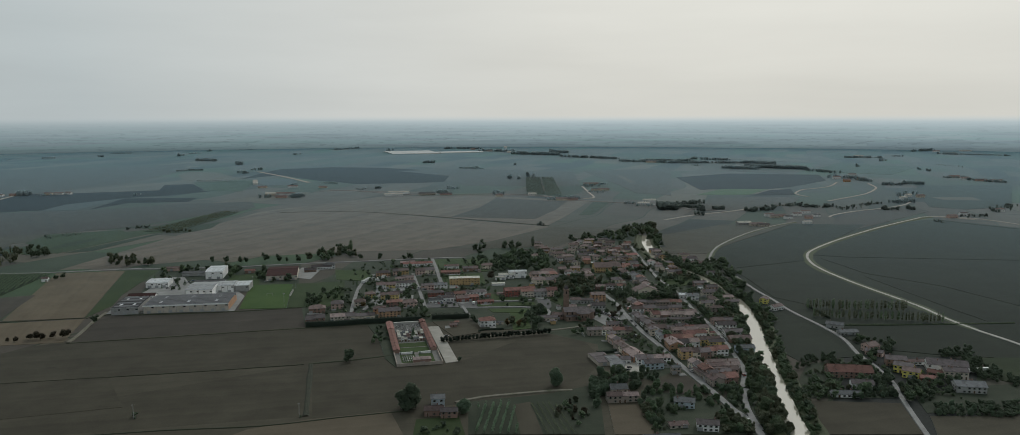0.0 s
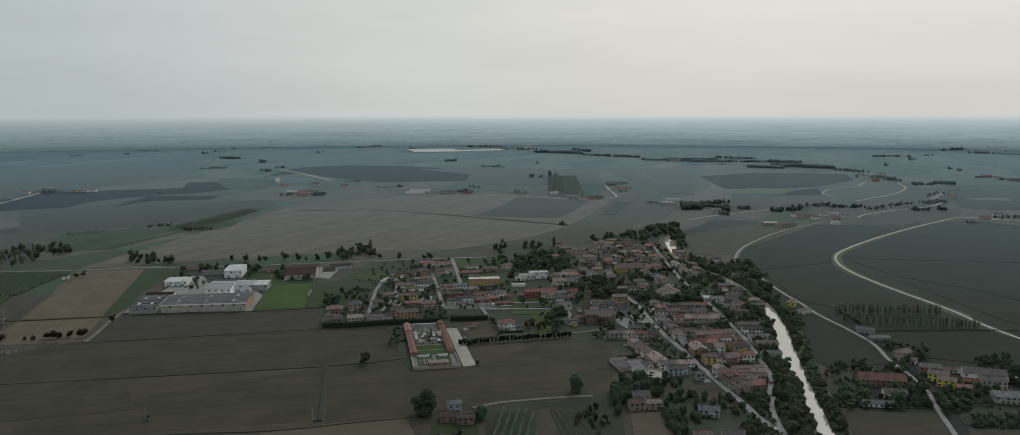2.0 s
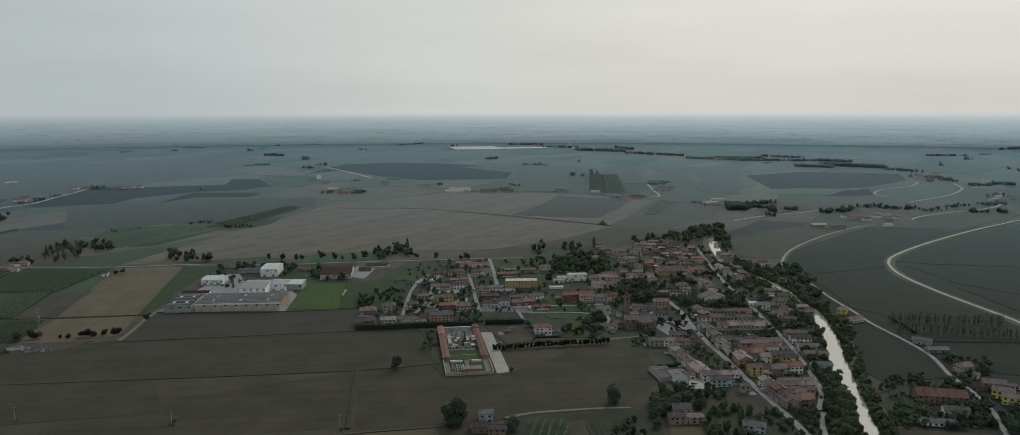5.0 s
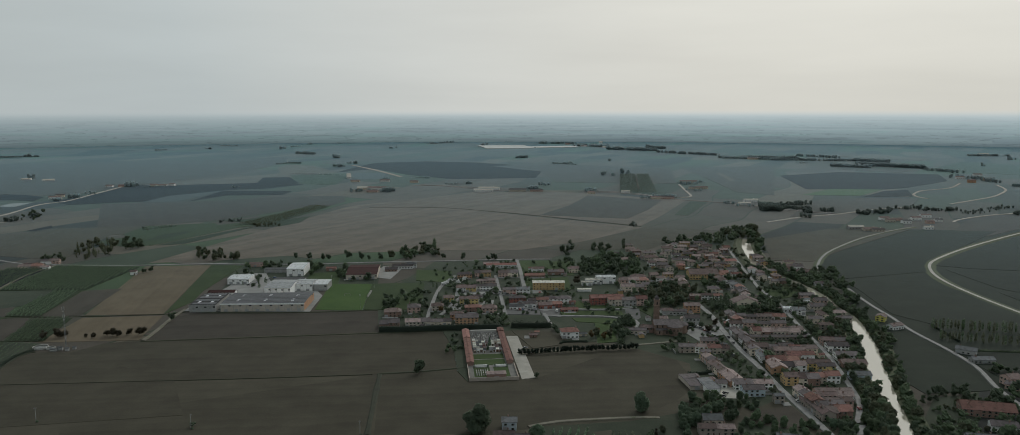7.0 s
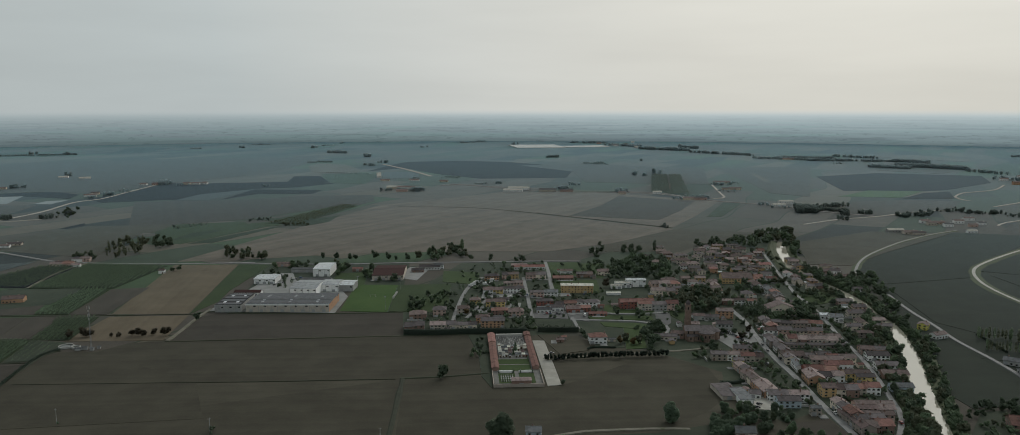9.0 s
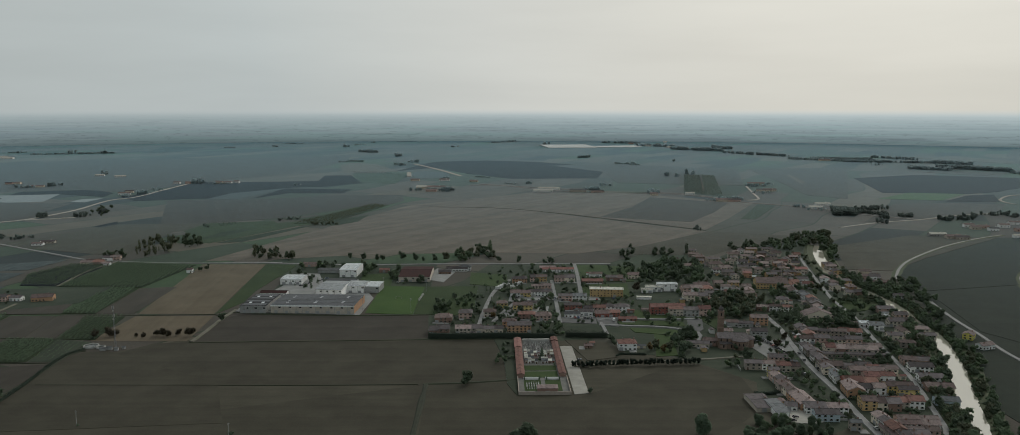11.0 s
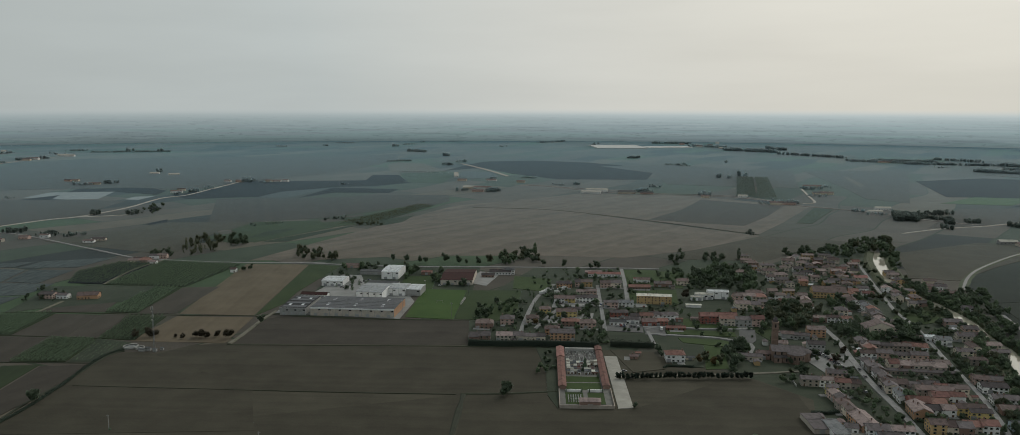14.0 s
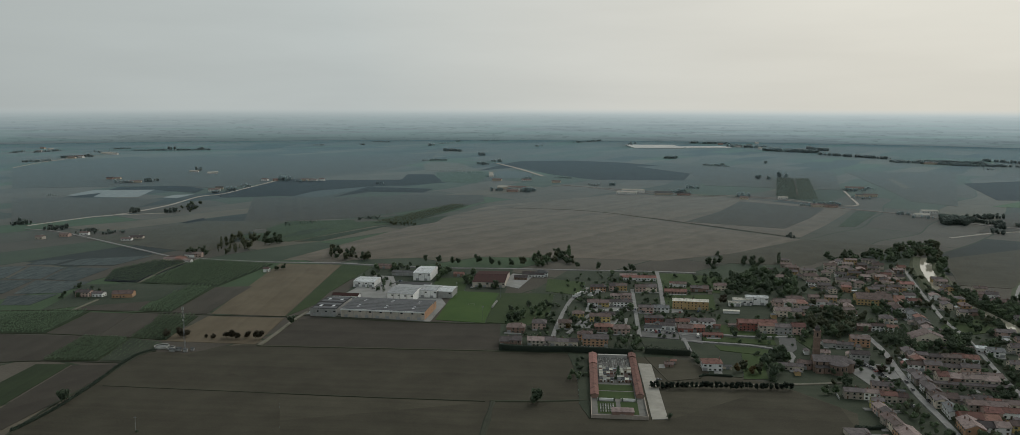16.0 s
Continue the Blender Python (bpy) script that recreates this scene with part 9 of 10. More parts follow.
def park_row(x0, y0, x1, y1, n, ang, seed, van=False, z=0.9):
    rng = random.Random(seed)
    for i in range(n):
        t = (i + 0.5) / n
        if rng.random() < 0.85:
            vehicle(x0 + (x1 - x0) * t + rng.uniform(-0.3, 0.3), y0 + (y1 - y0) * t + rng.uniform(-0.3, 0.3), ang + rng.uniform(-4, 4), "white" if van else rng.choice(("white", "grey", "dark", "silver", "dark", "red", "blue", "silver")), van, z)


park_row(92, 790, 106, 752, 9, 20, 4)
park_row(80, 783, 96, 786, 6, 95, 5)
park_row(-80, 827, -58, 830, 7, 100, 6)
park_row(-174, 930, -168, 962, 5, 15, 7, True)
park_row(-160, 940, -154, 970, 4, 15, 8, True)
park_row(-70, 955, -40, 905, 3, 100, 9)
park_row(-120, 900, -85, 905, 6, 100, 10)
park_row(-125, 890, -85, 897, 5, 100, 12)
park_row(-112, 860, -104, 830, 3, 100, 13)
park_row(-395, 900, -380, 950, 7, 30, 14)
park_row(-300, 950, -290, 940, 2, 30, 15)
park_row(350, 597, 372, 601, 4, 0, 16, True)
park_row(90, 600, 98, 620, 3, 20, 17)
vehicle(-38.5, 825, 100, "white", True, 1.0)
vehicle(-62, 905, 100, "red")
for vx, vy, va, vc in ((140.2, 600, 102, "white"), (124.7, 715, 97, "dark"), (116.5, 752, 97, "dark"), (118, 735, 97, "dark"), (113, 700, 97, "grey"), (154.5, 500, 100, "silver"), (-52, 686, 15, "dark"), (-57, 700, 15, "grey"), (83, 609, 10, "white"), (178, 590, 95, "red"), (150, 620, 5, "dark")):
    vehicle(vx, vy, va, vc, False, 1.1)


# ---- greenhouses and far halls ----
def greenhouse(x, y, L, W, ang, h=4.0, label="long pale plastic greenhouse tunnels on the plain"):
    top = new("greenhouse")
    top.matrix_basis = pose(x, y, 0, 0, 0, ang)
    k = max(2, int(W / 9))
    for i in range(k):
        bm = bmesh.new()
        y0 = -W / 2 + W * i / k
        r = W / k / 2
        pts = [(y0 + r - r * math.cos(a), 1.4 + (h - 1.4) * math.sin(a)) for a in [math.pi * j / 8 for j in range(9)]]
        add_prism(bm, [(y0, -0.2)] + pts + [(y0 + 2 * r, -0.2)], -L / 2, L / 2)
        part("tunnel", fix(bm), surface("greenhouse_film", (0.36, 0.38, 0.37), (0.50, 0.52, 0.51), grain=0.6, patch=8.0, rough=0.35), top)
    return tagged(top, label, "greenhouse", "greenhouses")


greenhouse(-513, 4190, 245, 300, 17)
greenhouse(-265, 4215, 230, 110, 24)

# ---- trees ----
plant(-131, 629.9, 11.8, "round", "dark", 1.15)
plant(-69.6, 523.9, 19.3, "round", "dark", 1.15)
plant(33.8, 571, 12.6, "round", "dark", 1.15)
plant(-31.2, 516.3, 10.1, "round", "dark", 1.15)
plant(-250.1, 511.2, 4.2, "bush", "dark")
plant(-397.8, 749.1, 10.1, "round", "dark", 0.9)
plant(-435.8, 531, 11.8, "round", "dark")
plant(-41.4, 630.8, 5, "round", "dark")
plant(-479.2, 679.8, 9.0, "round", "russet", 1.1)
plant(-469.3, 685.8, 10.3, "round", "russet", 1.1)
plant(-463.4, 686.1, 9.0, "round", "russet", 1.1)
plant(-445.2, 690.3, 4.6, "round", "russet", 1.1)
plant(-436.8, 688, 5.7, "round", "russet", 1.1)
plant(-428.1, 694.4, 8.0, "round", "russet", 1.1)
plant(-422.2, 695.9, 9.0, "round", "russet", 1.1)
plant(-417, 695.5, 6.8, "round", "russet", 1.1)
plant(-411.1, 701, 8.0, "round", "russet", 1.1)
plant(-399.6, 699.5, 10.3, "round", "russet", 1.1)
plant(-402.7, 1068.4, 10.1, "round", "dark", 0.8)
plant(-382.1, 1064.4, 12.6, "round", "dark", 0.8)
plant(-362.4, 1062.2, 10.9, "round", "dark", 0.8)
plant(-355.6, 1063.1, 10.9, "round", "dark", 0.8)
plant(-333.1, 1076.1, 14.3, "round", "dark", 0.8)
plant(-314.4, 1073.6, 12.6, "round", "dark", 0.8)
plant(-302, 1067.8, 8.4, "round", "dark", 0.8)
plant(-288.7, 1077, 10.9, "round", "dark", 0.8)
plant(-206.5, 1088.2, 10.9, "round", "dark", 0.8)
plant(-179.2, 1087.2, 10.9, "round", "dark", 0.8)
plant(-140, 1092.5, 10.9, "round", "dark", 0.8)
plant(-144.9, 1084.6, 8.4, "round", "dark")
plant(-135.7, 1092.6, 7.6, "round", "dark")
plant(-232.6, 1155.3, 18.5, "column", "green", 1.2)
wood(35, 6.7, 11.8, "rd ro rg", 3.4, 2.0, (-277.5, 1074.9), (-273.4, 1133.7), (-237.4, 1181.1), (-211.2, 1093.2))
wood(21, 6.7, 10.9, "rd ro", 3.4, 2.0, (-536.9, 1048.8), (-562.1, 1109.9), (-482.9, 1070.4), (-472.5, 1039.1))
plant(-553, 958, 7.5, "round", "dark")
plant(-548, 966, 8.5, "round", "dark")
plant(-534, 1056.3, 15.1, "column", "olive", 1.3)
wood(16, 5.0, 8.4, "rd rg", 3.4, 2.0, (-460.4, 1014.2), (-397, 1040.4), (-383.7, 1007.8), (-436.9, 992.2))
wood(12, 5.9, 9.2, "cd rd", 3.4, 2.0, (-432.4, 931.1), (-427.9, 969.4), (-398.5, 954.2), (-379.9, 886.9))
plant(-376.4, 893.2, 9.2, "cone", "dark")
plant(-380.1, 918.7, 8.4, "cone", "dark")
wood(12, 6.7, 10.9, "rg rd ro", 3.4, 2.0, (-370.9, 997.1), (-370.2, 1039.7), (-345.9, 1021.3), (-340.6, 962.1))
wood(16, 5.9, 9.2, "rd rg", 3.4, 2.0, (-317.5, 965.3), (-314.6, 1017.2), (-266.5, 1011.4), (-258.3, 954.9), (-282.9, 933.8))
wood(27, 5.9, 8.4, "rd rg", 3.4, 2.0, (-210.1, 809.2), (-227.9, 876.4), (-186.4, 897.4), (-178.5, 853.9), (-196.4, 837.6))
wood(40, 4.2, 7.6, "rg rd cd", 3.4, 2.0, (-156.2, 780), (-172.6, 883.9), (-105.6, 908.5), (-84.9, 778.3))
plant(-152.4, 815.2, 7.6, "round", "autumn")
plant(-183.4, 919.9, 7.6, "cone", "dark")
plant(-177.7, 914.1, 7.6, "cone", "dark")
wood(29, 4.2, 6.7, "rg rd", 3.4, 2.0, (-164.5, 932.9), (-178.3, 1023.5), (-103.5, 1046), (-94.8, 970.1))
wood(10, 5.9, 8.4, "rd rg", 3.4, 2.0, (-103.4, 799.1), (-91.3, 852), (-80.6, 767.7), (-101.2, 764.9))
wood(10, 4.2, 5.9, "rg rd ro", 3.4, 2.0, (-71, 883), (-24.1, 904.3), (-24.4, 834.7), (-62.1, 824.5))
wood(10, 6.7, 10.1, "rd rg", 3.4, 2.0, (-56.8, 1082.4), (-32.7, 1108.3), (-32.2, 1004.3), (-47.6, 1002.2))
plant(-22.7, 954.9, 10.9, "round", "russet", 1.1)
wood(9, 7.6, 11.8, "rd", 3.4, 2.0, (-57, 1153), (-39.4, 1265.7), (-31.3, 1182.2), (-45.5, 1106.5))
wood(56, 7.6, 11.8, "rd rd rg", 3.4, 2.0, (-23.8, 987), (-3, 1121.6), (48.5, 1128.6), (52.5, 1015.9), (14, 1010.6))
wood(45, 6.7, 10.1, "rd rg ro", 3.4, 2.0, (42.5, 944.7), (115.8, 971.3), (113.8, 894), (51.9, 845.2))
wood(24, 6.7, 10.1, "rd rg", 3.4, 2.0, (121.4, 989.1), (156.3, 1004.5), (143.7, 942.7), (117.3, 923.7))
wood(16, 6.7, 9.2, "cd rd", 3.4, 2.0, (109, 853.1), (121.6, 903.7), (142.5, 889.6), (138.8, 844.6))
plant(116, 860.2, 10.1, "cone", "dark", 1.2)
plant(121.2, 861.9, 10.9, "cone", "dark", 1.2)
plant(125.6, 861.5, 10.1, "cone", "dark", 1.2)
plant(130.7, 862.2, 10.1, "cone", "dark", 1.2)
plant(134.7, 860.1, 10.1, "cone", "dark", 1.2)
plant(139.1, 859.8, 9.2, "cone", "dark", 1.2)
wood(29, 6.7, 10.1, "rd rg", 3.4, 2.0, (136.8, 832.1), (160.5, 900.4), (188.7, 895.9), (179.9, 838))
wood(18, 5.0, 7.6, "rg rd ro", 3.4, 2.0, (144.8, 1088.4), (190.1, 1073.8), (213.9, 968.2), (200.5, 905.9), (168.3, 946.1))
wood(16, 6.7, 10.9, "rg rd", 3.4, 2.0, (10.7, 791.4), (22.9, 816.4), (37.2, 783.9), (26.9, 712.8), (13.6, 739.2))
plant(34.1, 896.2, 7.6, "round", "olive")
plant(48.1, 911.5, 8.4, "round", "olive")
wood(13, 4.2, 6.7, "rg rd ro", 3.4, 2.0, (51.4, 725.3), (81.2, 758.4), (82, 711.5), (60.3, 699.8))
plant(70.8, 768.5, 7.6, "round", "dark")
plant(66.9, 755, 6.7, "round", "dark")
wood(6, 5.9, 8.4, "ra ro", 3.4, 2.0, (-3.1, 736.9), (4.9, 768.7), (13.6, 739.2), (8.1, 719.4))
wood(5, 4.2, 6.7, "rd", 3.4, 2.0, (-39.3, 773.4), (-23.6, 754.2), (-28.1, 733.4), (-37.9, 752.3))
plant(101.7, 768.5, 7.6, "round", "russet", 1.2)
plant(110.8, 795.8, 7.6, "round", "russet", 1.2)
plant(137.4, 686.9, 11.8, "round", "green", 1.15)
wood(13, 3.4, 5.9, "rg ro bg", 3.4, 2.0, (110.9, 715.5), (124.6, 676.1), (114.7, 659.7), (104.6, 689.3))
wood(18, 4.2, 7.6, "rg rd ro", 3.4, 2.0, (127.4, 692.4), (151.7, 679.9), (151.3, 636.6), (136.3, 662.7))
wood(9, 5.0, 7.6, "rd", 3.4, 2.0, (161.5, 749.9), (182.6, 772.4), (174.1, 724.2), (160.9, 722.4))
wood(9, 5.0, 8.4, "rd rg", 3.4, 2.0, (171.9, 761), (196.2, 795), (191.6, 754.1), (176.7, 724.5))
plant(152.7, 557.3, 6.7, "round", "dark")
plant(157.2, 553.2, 6.7, "round", "dark")
wood(35, 4.2, 7.6, "rg rd ro", 3.4, 2.0, (198.7, 817.3), (228.6, 821.4), (205.9, 703.2), (197.7, 727.4))
wood(32, 5.0, 9.2, "rg ro rd", 3.4, 2.0, (195.7, 701.8), (208.5, 680.1), (188, 592.6), (188.6, 628.7))
wood(35, 5.0, 8.4, "rg rd ro", 3.4, 2.0, (196.4, 949.9), (261.2, 991.2), (248.6, 872.3), (210.5, 893.4))
wood(29, 6.7, 10.9, "rd rg", 3.4, 2.0, (251.7, 878.3), (244.8, 817.1), (232.4, 763.7), (222.2, 739.5), (214.3, 817.3), (231, 912.6))
wood(37, 5.9, 10.1, "rg ro rd", 3.4, 2.0, (206.1, 655.7), (200.5, 612.1), (188.7, 559.7), (182.7, 527.2), (172.3, 559.8), (187.6, 620.5))
wood(37, 5.9, 10.1, "ro ro so rg", 3.4, 2.0, (182.1, 546.3), (187, 533.4), (178.9, 479), (156.6, 479.1), (161.7, 509.5))
wood(35, 4.2, 7.6, "rd rg bg", 3.4, 2.0, (253.1, 789.3), (239.4, 716.5), (216.1, 620.3), (202.8, 559.6), (210, 566.5), (230.7, 655.6), (252.9, 739.2), (264, 802.8))
wood(21, 5.0, 8.4, "rd rg", 3.4, 2.0, (268.7, 912.2), (262.7, 831.4), (255.5, 776.2), (245.1, 763.5), (249.8, 822.8), (248.9, 895))
wood(51, 7.6, 12.6, "rd rg ro", 3.4, 2.0, (210, 1141.4), (237.1, 1218.8), (258, 1440.2), (211.6, 1376.9), (209.7, 1270.1))
wood(27, 7.6, 11.8, "rd rg", 3.4, 2.0, (161.9, 1224.5), (195.4, 1268.1), (235.8, 1401), (207.3, 1418.6), (164.6, 1324.4))
wood(18, 6.7, 10.9, "rd", 3.4, 2.0, (91.8, 1271.6), (132.8, 1301.3), (145.9, 1244.3), (105.7, 1206.2))
plant(34.2, 1196.6, 16.8, "column", "dark", 1.3)
wood(12, 6.7, 10.9, "rd", 3.4, 2.0, (-13, 1184.7), (14.3, 1243.5), (18.8, 1189.1), (5.6, 1122.8))
wood(62, 5.9, 10.1, "rd rg", 3.4, 2.0, (236.7, 1022.7), (286.1, 1086.9), (284, 961.9), (261.3, 874), (236, 870.5))
wood(54, 5.9, 10.1, "rd rg", 3.4, 2.0, (205.9, 1118.3), (230.1, 1079.3), (258.4, 1007.9), (252.5, 885.8), (247, 835.4), (234.5, 822.2), (245.5, 956.6), (210.3, 1019.1))
wood(32, 4.2, 7.1, "rd rd rg", 3.4, 2.0, (56.8, 560.6), (67.9, 597.1), (110.8, 612.8), (111.6, 589.1), (94.6, 560.3), (68.6, 560.5))
wood(16, 5.0, 7.6, "rd", 3.4, 2.0, (56.8, 560.6), (75.1, 574.6), (67, 527.9), (58.1, 528))
wood(35, 4.2, 6.7, "rd rg", 3.4, 2.0, (93.5, 553.5), (108.9, 574.3), (144, 560), (146.5, 533.6), (125.7, 521.5), (101.5, 509.9), (88.3, 521.7))
wood(18, 3.4, 6.7, "rg rd ro", 3.4, 2.0, (89, 540.4), (97, 533.9), (101.4, 487.8), (87.6, 479.5))
wood(27, 3.4, 6.7, "ro rg bo", 3.4, 2.0, (137.4, 515.4), (154.1, 498.3), (154.6, 479.1), (132.2, 479.3))
wood(8, 2.5, 5.0, "bd", 3.4, 2.0, (-60, 488.7), (-35.5, 493.9), (-26.4, 480.2), (-57.6, 468.3))
wood(16, 2.5, 5.0, "ro bg rr", 3.4, 2.0, (28.2, 510.3), (44.5, 553.8), (49.8, 510.2), (43.5, 488.1))
wood(9, 3.4, 5.9, "rd rg", 3.4, 2.0, (-123.5, 683.2), (-121.8, 730.5), (-113.3, 731.6), (-106.1, 676.9))
wood(24, 5.0, 8.4, "rd rg", 3.4, 2.0, (268, 619.9), (300.6, 640.4), (268.6, 559.1), (248.7, 545.8))
wood(29, 4.2, 7.6, "rd", 3.4, 2.0, (255.8, 573.3), (286.8, 587.9), (276.2, 545.6), (249.8, 543.2))
wood(18, 3.4, 5.9, "ro rg bg", 3.4, 2.0, (214.9, 573.6), (249.8, 588.1), (240, 552.5), (213.3, 543.4))
wood(12, 5.0, 8.4, "rd", 3.4, 2.0, (321.5, 674), (339.4, 694.1), (322, 654.8), (300.6, 640.4))
wood(21, 4.2, 6.7, "rd bd", 3.4, 2.0, (297.9, 580.3), (313.9, 587.7), (310.8, 558.8), (282.5, 526.6))
wood(16, 4.2, 6.7, "rg rd", 3.4, 2.0, (306.3, 573), (342.7, 595.1), (327.3, 558.7), (306, 545.4))
wood(67, 2.9, 5.0, "rd bd", 3.4, 2.0, (291.4, 526.5), (352, 532.3), (335.4, 506.1), (283.2, 511))
wood(45, 4.2, 6.7, "rd", 3.4, 2.0, (370.4, 645.3), (376.4, 627.6), (375.3, 587.3), (354.3, 572.6), (357.1, 602.9))
wood(18, 4.2, 6.7, "rd", 3.4, 2.0, (363.5, 579.9), (402.4, 587.1), (397.5, 565.2), (354.9, 565.5))
wood(5, 5.9, 7.6, "rd", 3.4, 2.0, (251.8, 625.1), (266.2, 628.4), (256.4, 606.8), (245.3, 606.9))
wood(5, 4.2, 6.7, "rd", 3.4, 2.0, (229.1, 620.2), (243.9, 632), (233.8, 611.9), (223.3, 603.9))
plant(304.7, 802, 12.3, "slim", "green")
plant(308.9, 805.1, 9.9, "slim", "olive")
plant(312.5, 806.1, 9.9, "slim", "green")
plant(314.4, 804.5, 12, "slim", "olive")
plant(318.4, 804.2, 10.6, "slim", "green")
plant(322, 805.4, 9.8, "slim", "olive")
plant(327, 809.1, 9.4, "slim", "olive")
plant(327, 802.9, 10.3, "slim", "olive")
plant(330.3, 801.8, 11.4, "slim", "green")
plant(332, 804, 11.4, "slim", "green")
plant(335, 797.1, 12.1, "slim", "olive")
plant(337.5, 800.4, 11, "slim", "olive")
plant(340.3, 800.9, 10.6, "slim", "green")
plant(342.3, 796.4, 12.1, "slim", "olive")
plant(347.3, 801.9, 9.4, "slim", "green")
plant(353.4, 804.4, 9.5, "slim", "olive")
plant(352.8, 800.7, 10.4, "slim", "green")
plant(354.2, 795.9, 11.8, "slim", "olive")
plant(359.5, 802.2, 9.3, "slim", "green")
plant(363.9, 801.1, 11.1, "slim", "green")
plant(363.4, 794.9, 11.8, "slim", "green")
plant(369.9, 801.7, 10.7, "slim", "olive")
plant(367.5, 793.6, 12.5, "slim", "olive")
plant(373.7, 798.5, 9.9, "slim", "green")
plant(377.9, 797.1, 11.2, "slim", "olive")
plant(383, 801.3, 10.1, "slim", "olive")
plant(384.5, 801.7, 9.5, "slim", "olive")
plant(386.5, 800, 9.3, "slim", "green")
plant(387.1, 794.1, 12.5, "slim", "green")
plant(394.1, 799.7, 10.5, "slim", "olive")
plant(391.7, 792.1, 12, "slim", "olive")
plant(398.7, 797.1, 11.4, "slim", "olive")
plant(397.3, 790.8, 12.2, "slim", "olive")
plant(405.1, 800.9, 9.6, "slim", "olive")
plant(299.5, 770.6, 9.9, "slim", "green")
plant(300, 768.1, 9.2, "slim", "olive")
plant(303.5, 771.3, 7.8, "slim", "olive")
plant(305.7, 767.6, 9.6, "slim", "olive")
plant(308.4, 768.5, 8.2, "slim", "olive")
plant(311.4, 770.2, 8.4, "slim", "olive")
plant(313.5, 767.8, 9.5, "slim", "olive")
plant(316.7, 769.3, 9.1, "slim", "green")
plant(319.3, 765.2, 9.5, "slim", "olive")
plant(321.6, 764.1, 9.2, "slim", "green")
plant(325.7, 766.5, 7.6, "slim", "olive")
plant(327.8, 768.7, 8.6, "slim", "olive")
plant(332.1, 766.6, 9.4, "slim", "olive")
plant(330, 760.5, 10, "slim", "olive")
plant(335.6, 762.7, 8.7, "slim", "olive")
plant(337.8, 763.2, 10.4, "slim", "olive")
plant(340.9, 761.5, 9.7, "slim", "green")
plant(345.2, 767.7, 7.8, "slim", "olive")
plant(343.9, 756.9, 10.5, "slim", "olive")
plant(346.4, 757.9, 9.9, "slim", "green")
plant(351.4, 762, 7.8, "slim", "olive")
plant(352.2, 760, 9.2, "slim", "olive")
plant(357.3, 760, 10.2, "slim", "olive")
plant(361.9, 763.9, 7.6, "slim", "green")
plant(360.1, 758.3, 9.3, "slim", "green")
plant(363.2, 756.2, 10.6, "slim", "green")
plant(366.4, 758.4, 9.7, "slim", "olive")
plant(370.1, 757.6, 9.5, "slim", "green")
plant(372.3, 760, 8.7, "slim", "olive")
plant(374.4, 755.8, 8.5, "slim", "olive")
plant(374.5, 753.5, 10.7, "slim", "green")
plant(378.5, 754.5, 9.8, "slim", "olive")
plant(381.8, 753.1, 9.1, "slim", "olive")
plant(385.5, 755.2, 9.6, "slim", "olive")
plant(388.1, 755.2, 8.6, "slim", "olive")
plant(389.5, 755.9, 9.1, "slim", "olive")
plant(392.5, 752.6, 10.2, "slim", "olive")
plant(398.3, 757.4, 7.9, "slim", "olive")
plant(395.3, 747.9, 10.8, "slim", "olive")
plant(399.1, 752, 8.4, "slim", "olive")
plant(400.4, 750.2, 10, "slim", "olive")
plant(403.3, 749.3, 9.4, "slim", "olive")
plant(407.3, 750.3, 8.1, "slim", "olive")
plant(410.5, 749.3, 10.7, "slim", "olive")
plant(413.4, 751.9, 8.2, "slim", "olive")
plant(413.2, 746.4, 10.5, "slim", "green")
wood(40, 10.1, 14.3, "ro so", 3.4, 2.0, (-694, 1027.4), (-751.5, 1111.1), (-732.4, 1183.8), (-674.6, 1094.6), (-662, 1031.7))
wood(16, 8.4, 11.8, "rd", 3.4, 2.0, (-671.8, 1095), (-733.5, 1202.5), (-708.4, 1205.9), (-653.2, 1124.5))
wood(13, 4.2, 6.7, "rd", 3.4, 2.0, (-682.7, 759.8), (-715.7, 812.7), (-669.3, 811.3), (-630.6, 771.1))
wood(12, 5.0, 8.4, "rd", 3.4, 2.0, (-789.2, 1023.2), (-745, 1022.2), (-738, 1067.7), (-689.6, 1005.6), (-723.6, 1009))
wood(12, 5.9, 8.4, "rd", 3.4, 2.0, (-1082.2, 1426), (-1107.6, 1522.5), (-1014.2, 1389.7), (-1019.6, 1362.9))
plant(-59.3, 683.9, 6.4, "round", "hedge", 0.8)
plant(-56, 685, 6.5, "round", "hedge", 0.8)
plant(-52.6, 685.3, 6.4, "round", "hedge", 0.8)
plant(-49.4, 687.3, 5.8, "round", "hedge", 0.8)
plant(-45.9, 686.4, 6.8, "round", "hedge", 0.8)
plant(-42.6, 688.2, 6.2, "round", "hedge", 0.8)
plant(-39.3, 689.9, 5.9, "round", "hedge", 0.8)
plant(-35.8, 689.4, 6.7, "round", "hedge", 0.8)
plant(-32.7, 692.9, 5.6, "round", "hedge", 0.8)
plant(-29.2, 692.8, 6.2, "round", "hedge", 0.8)
plant(-25.8, 693.3, 6.2, "round", "hedge", 0.8)
plant(-22.5, 694.7, 6.6, "round", "hedge", 0.8)
plant(-19.1, 695.6, 6.6, "round", "hedge", 0.8)
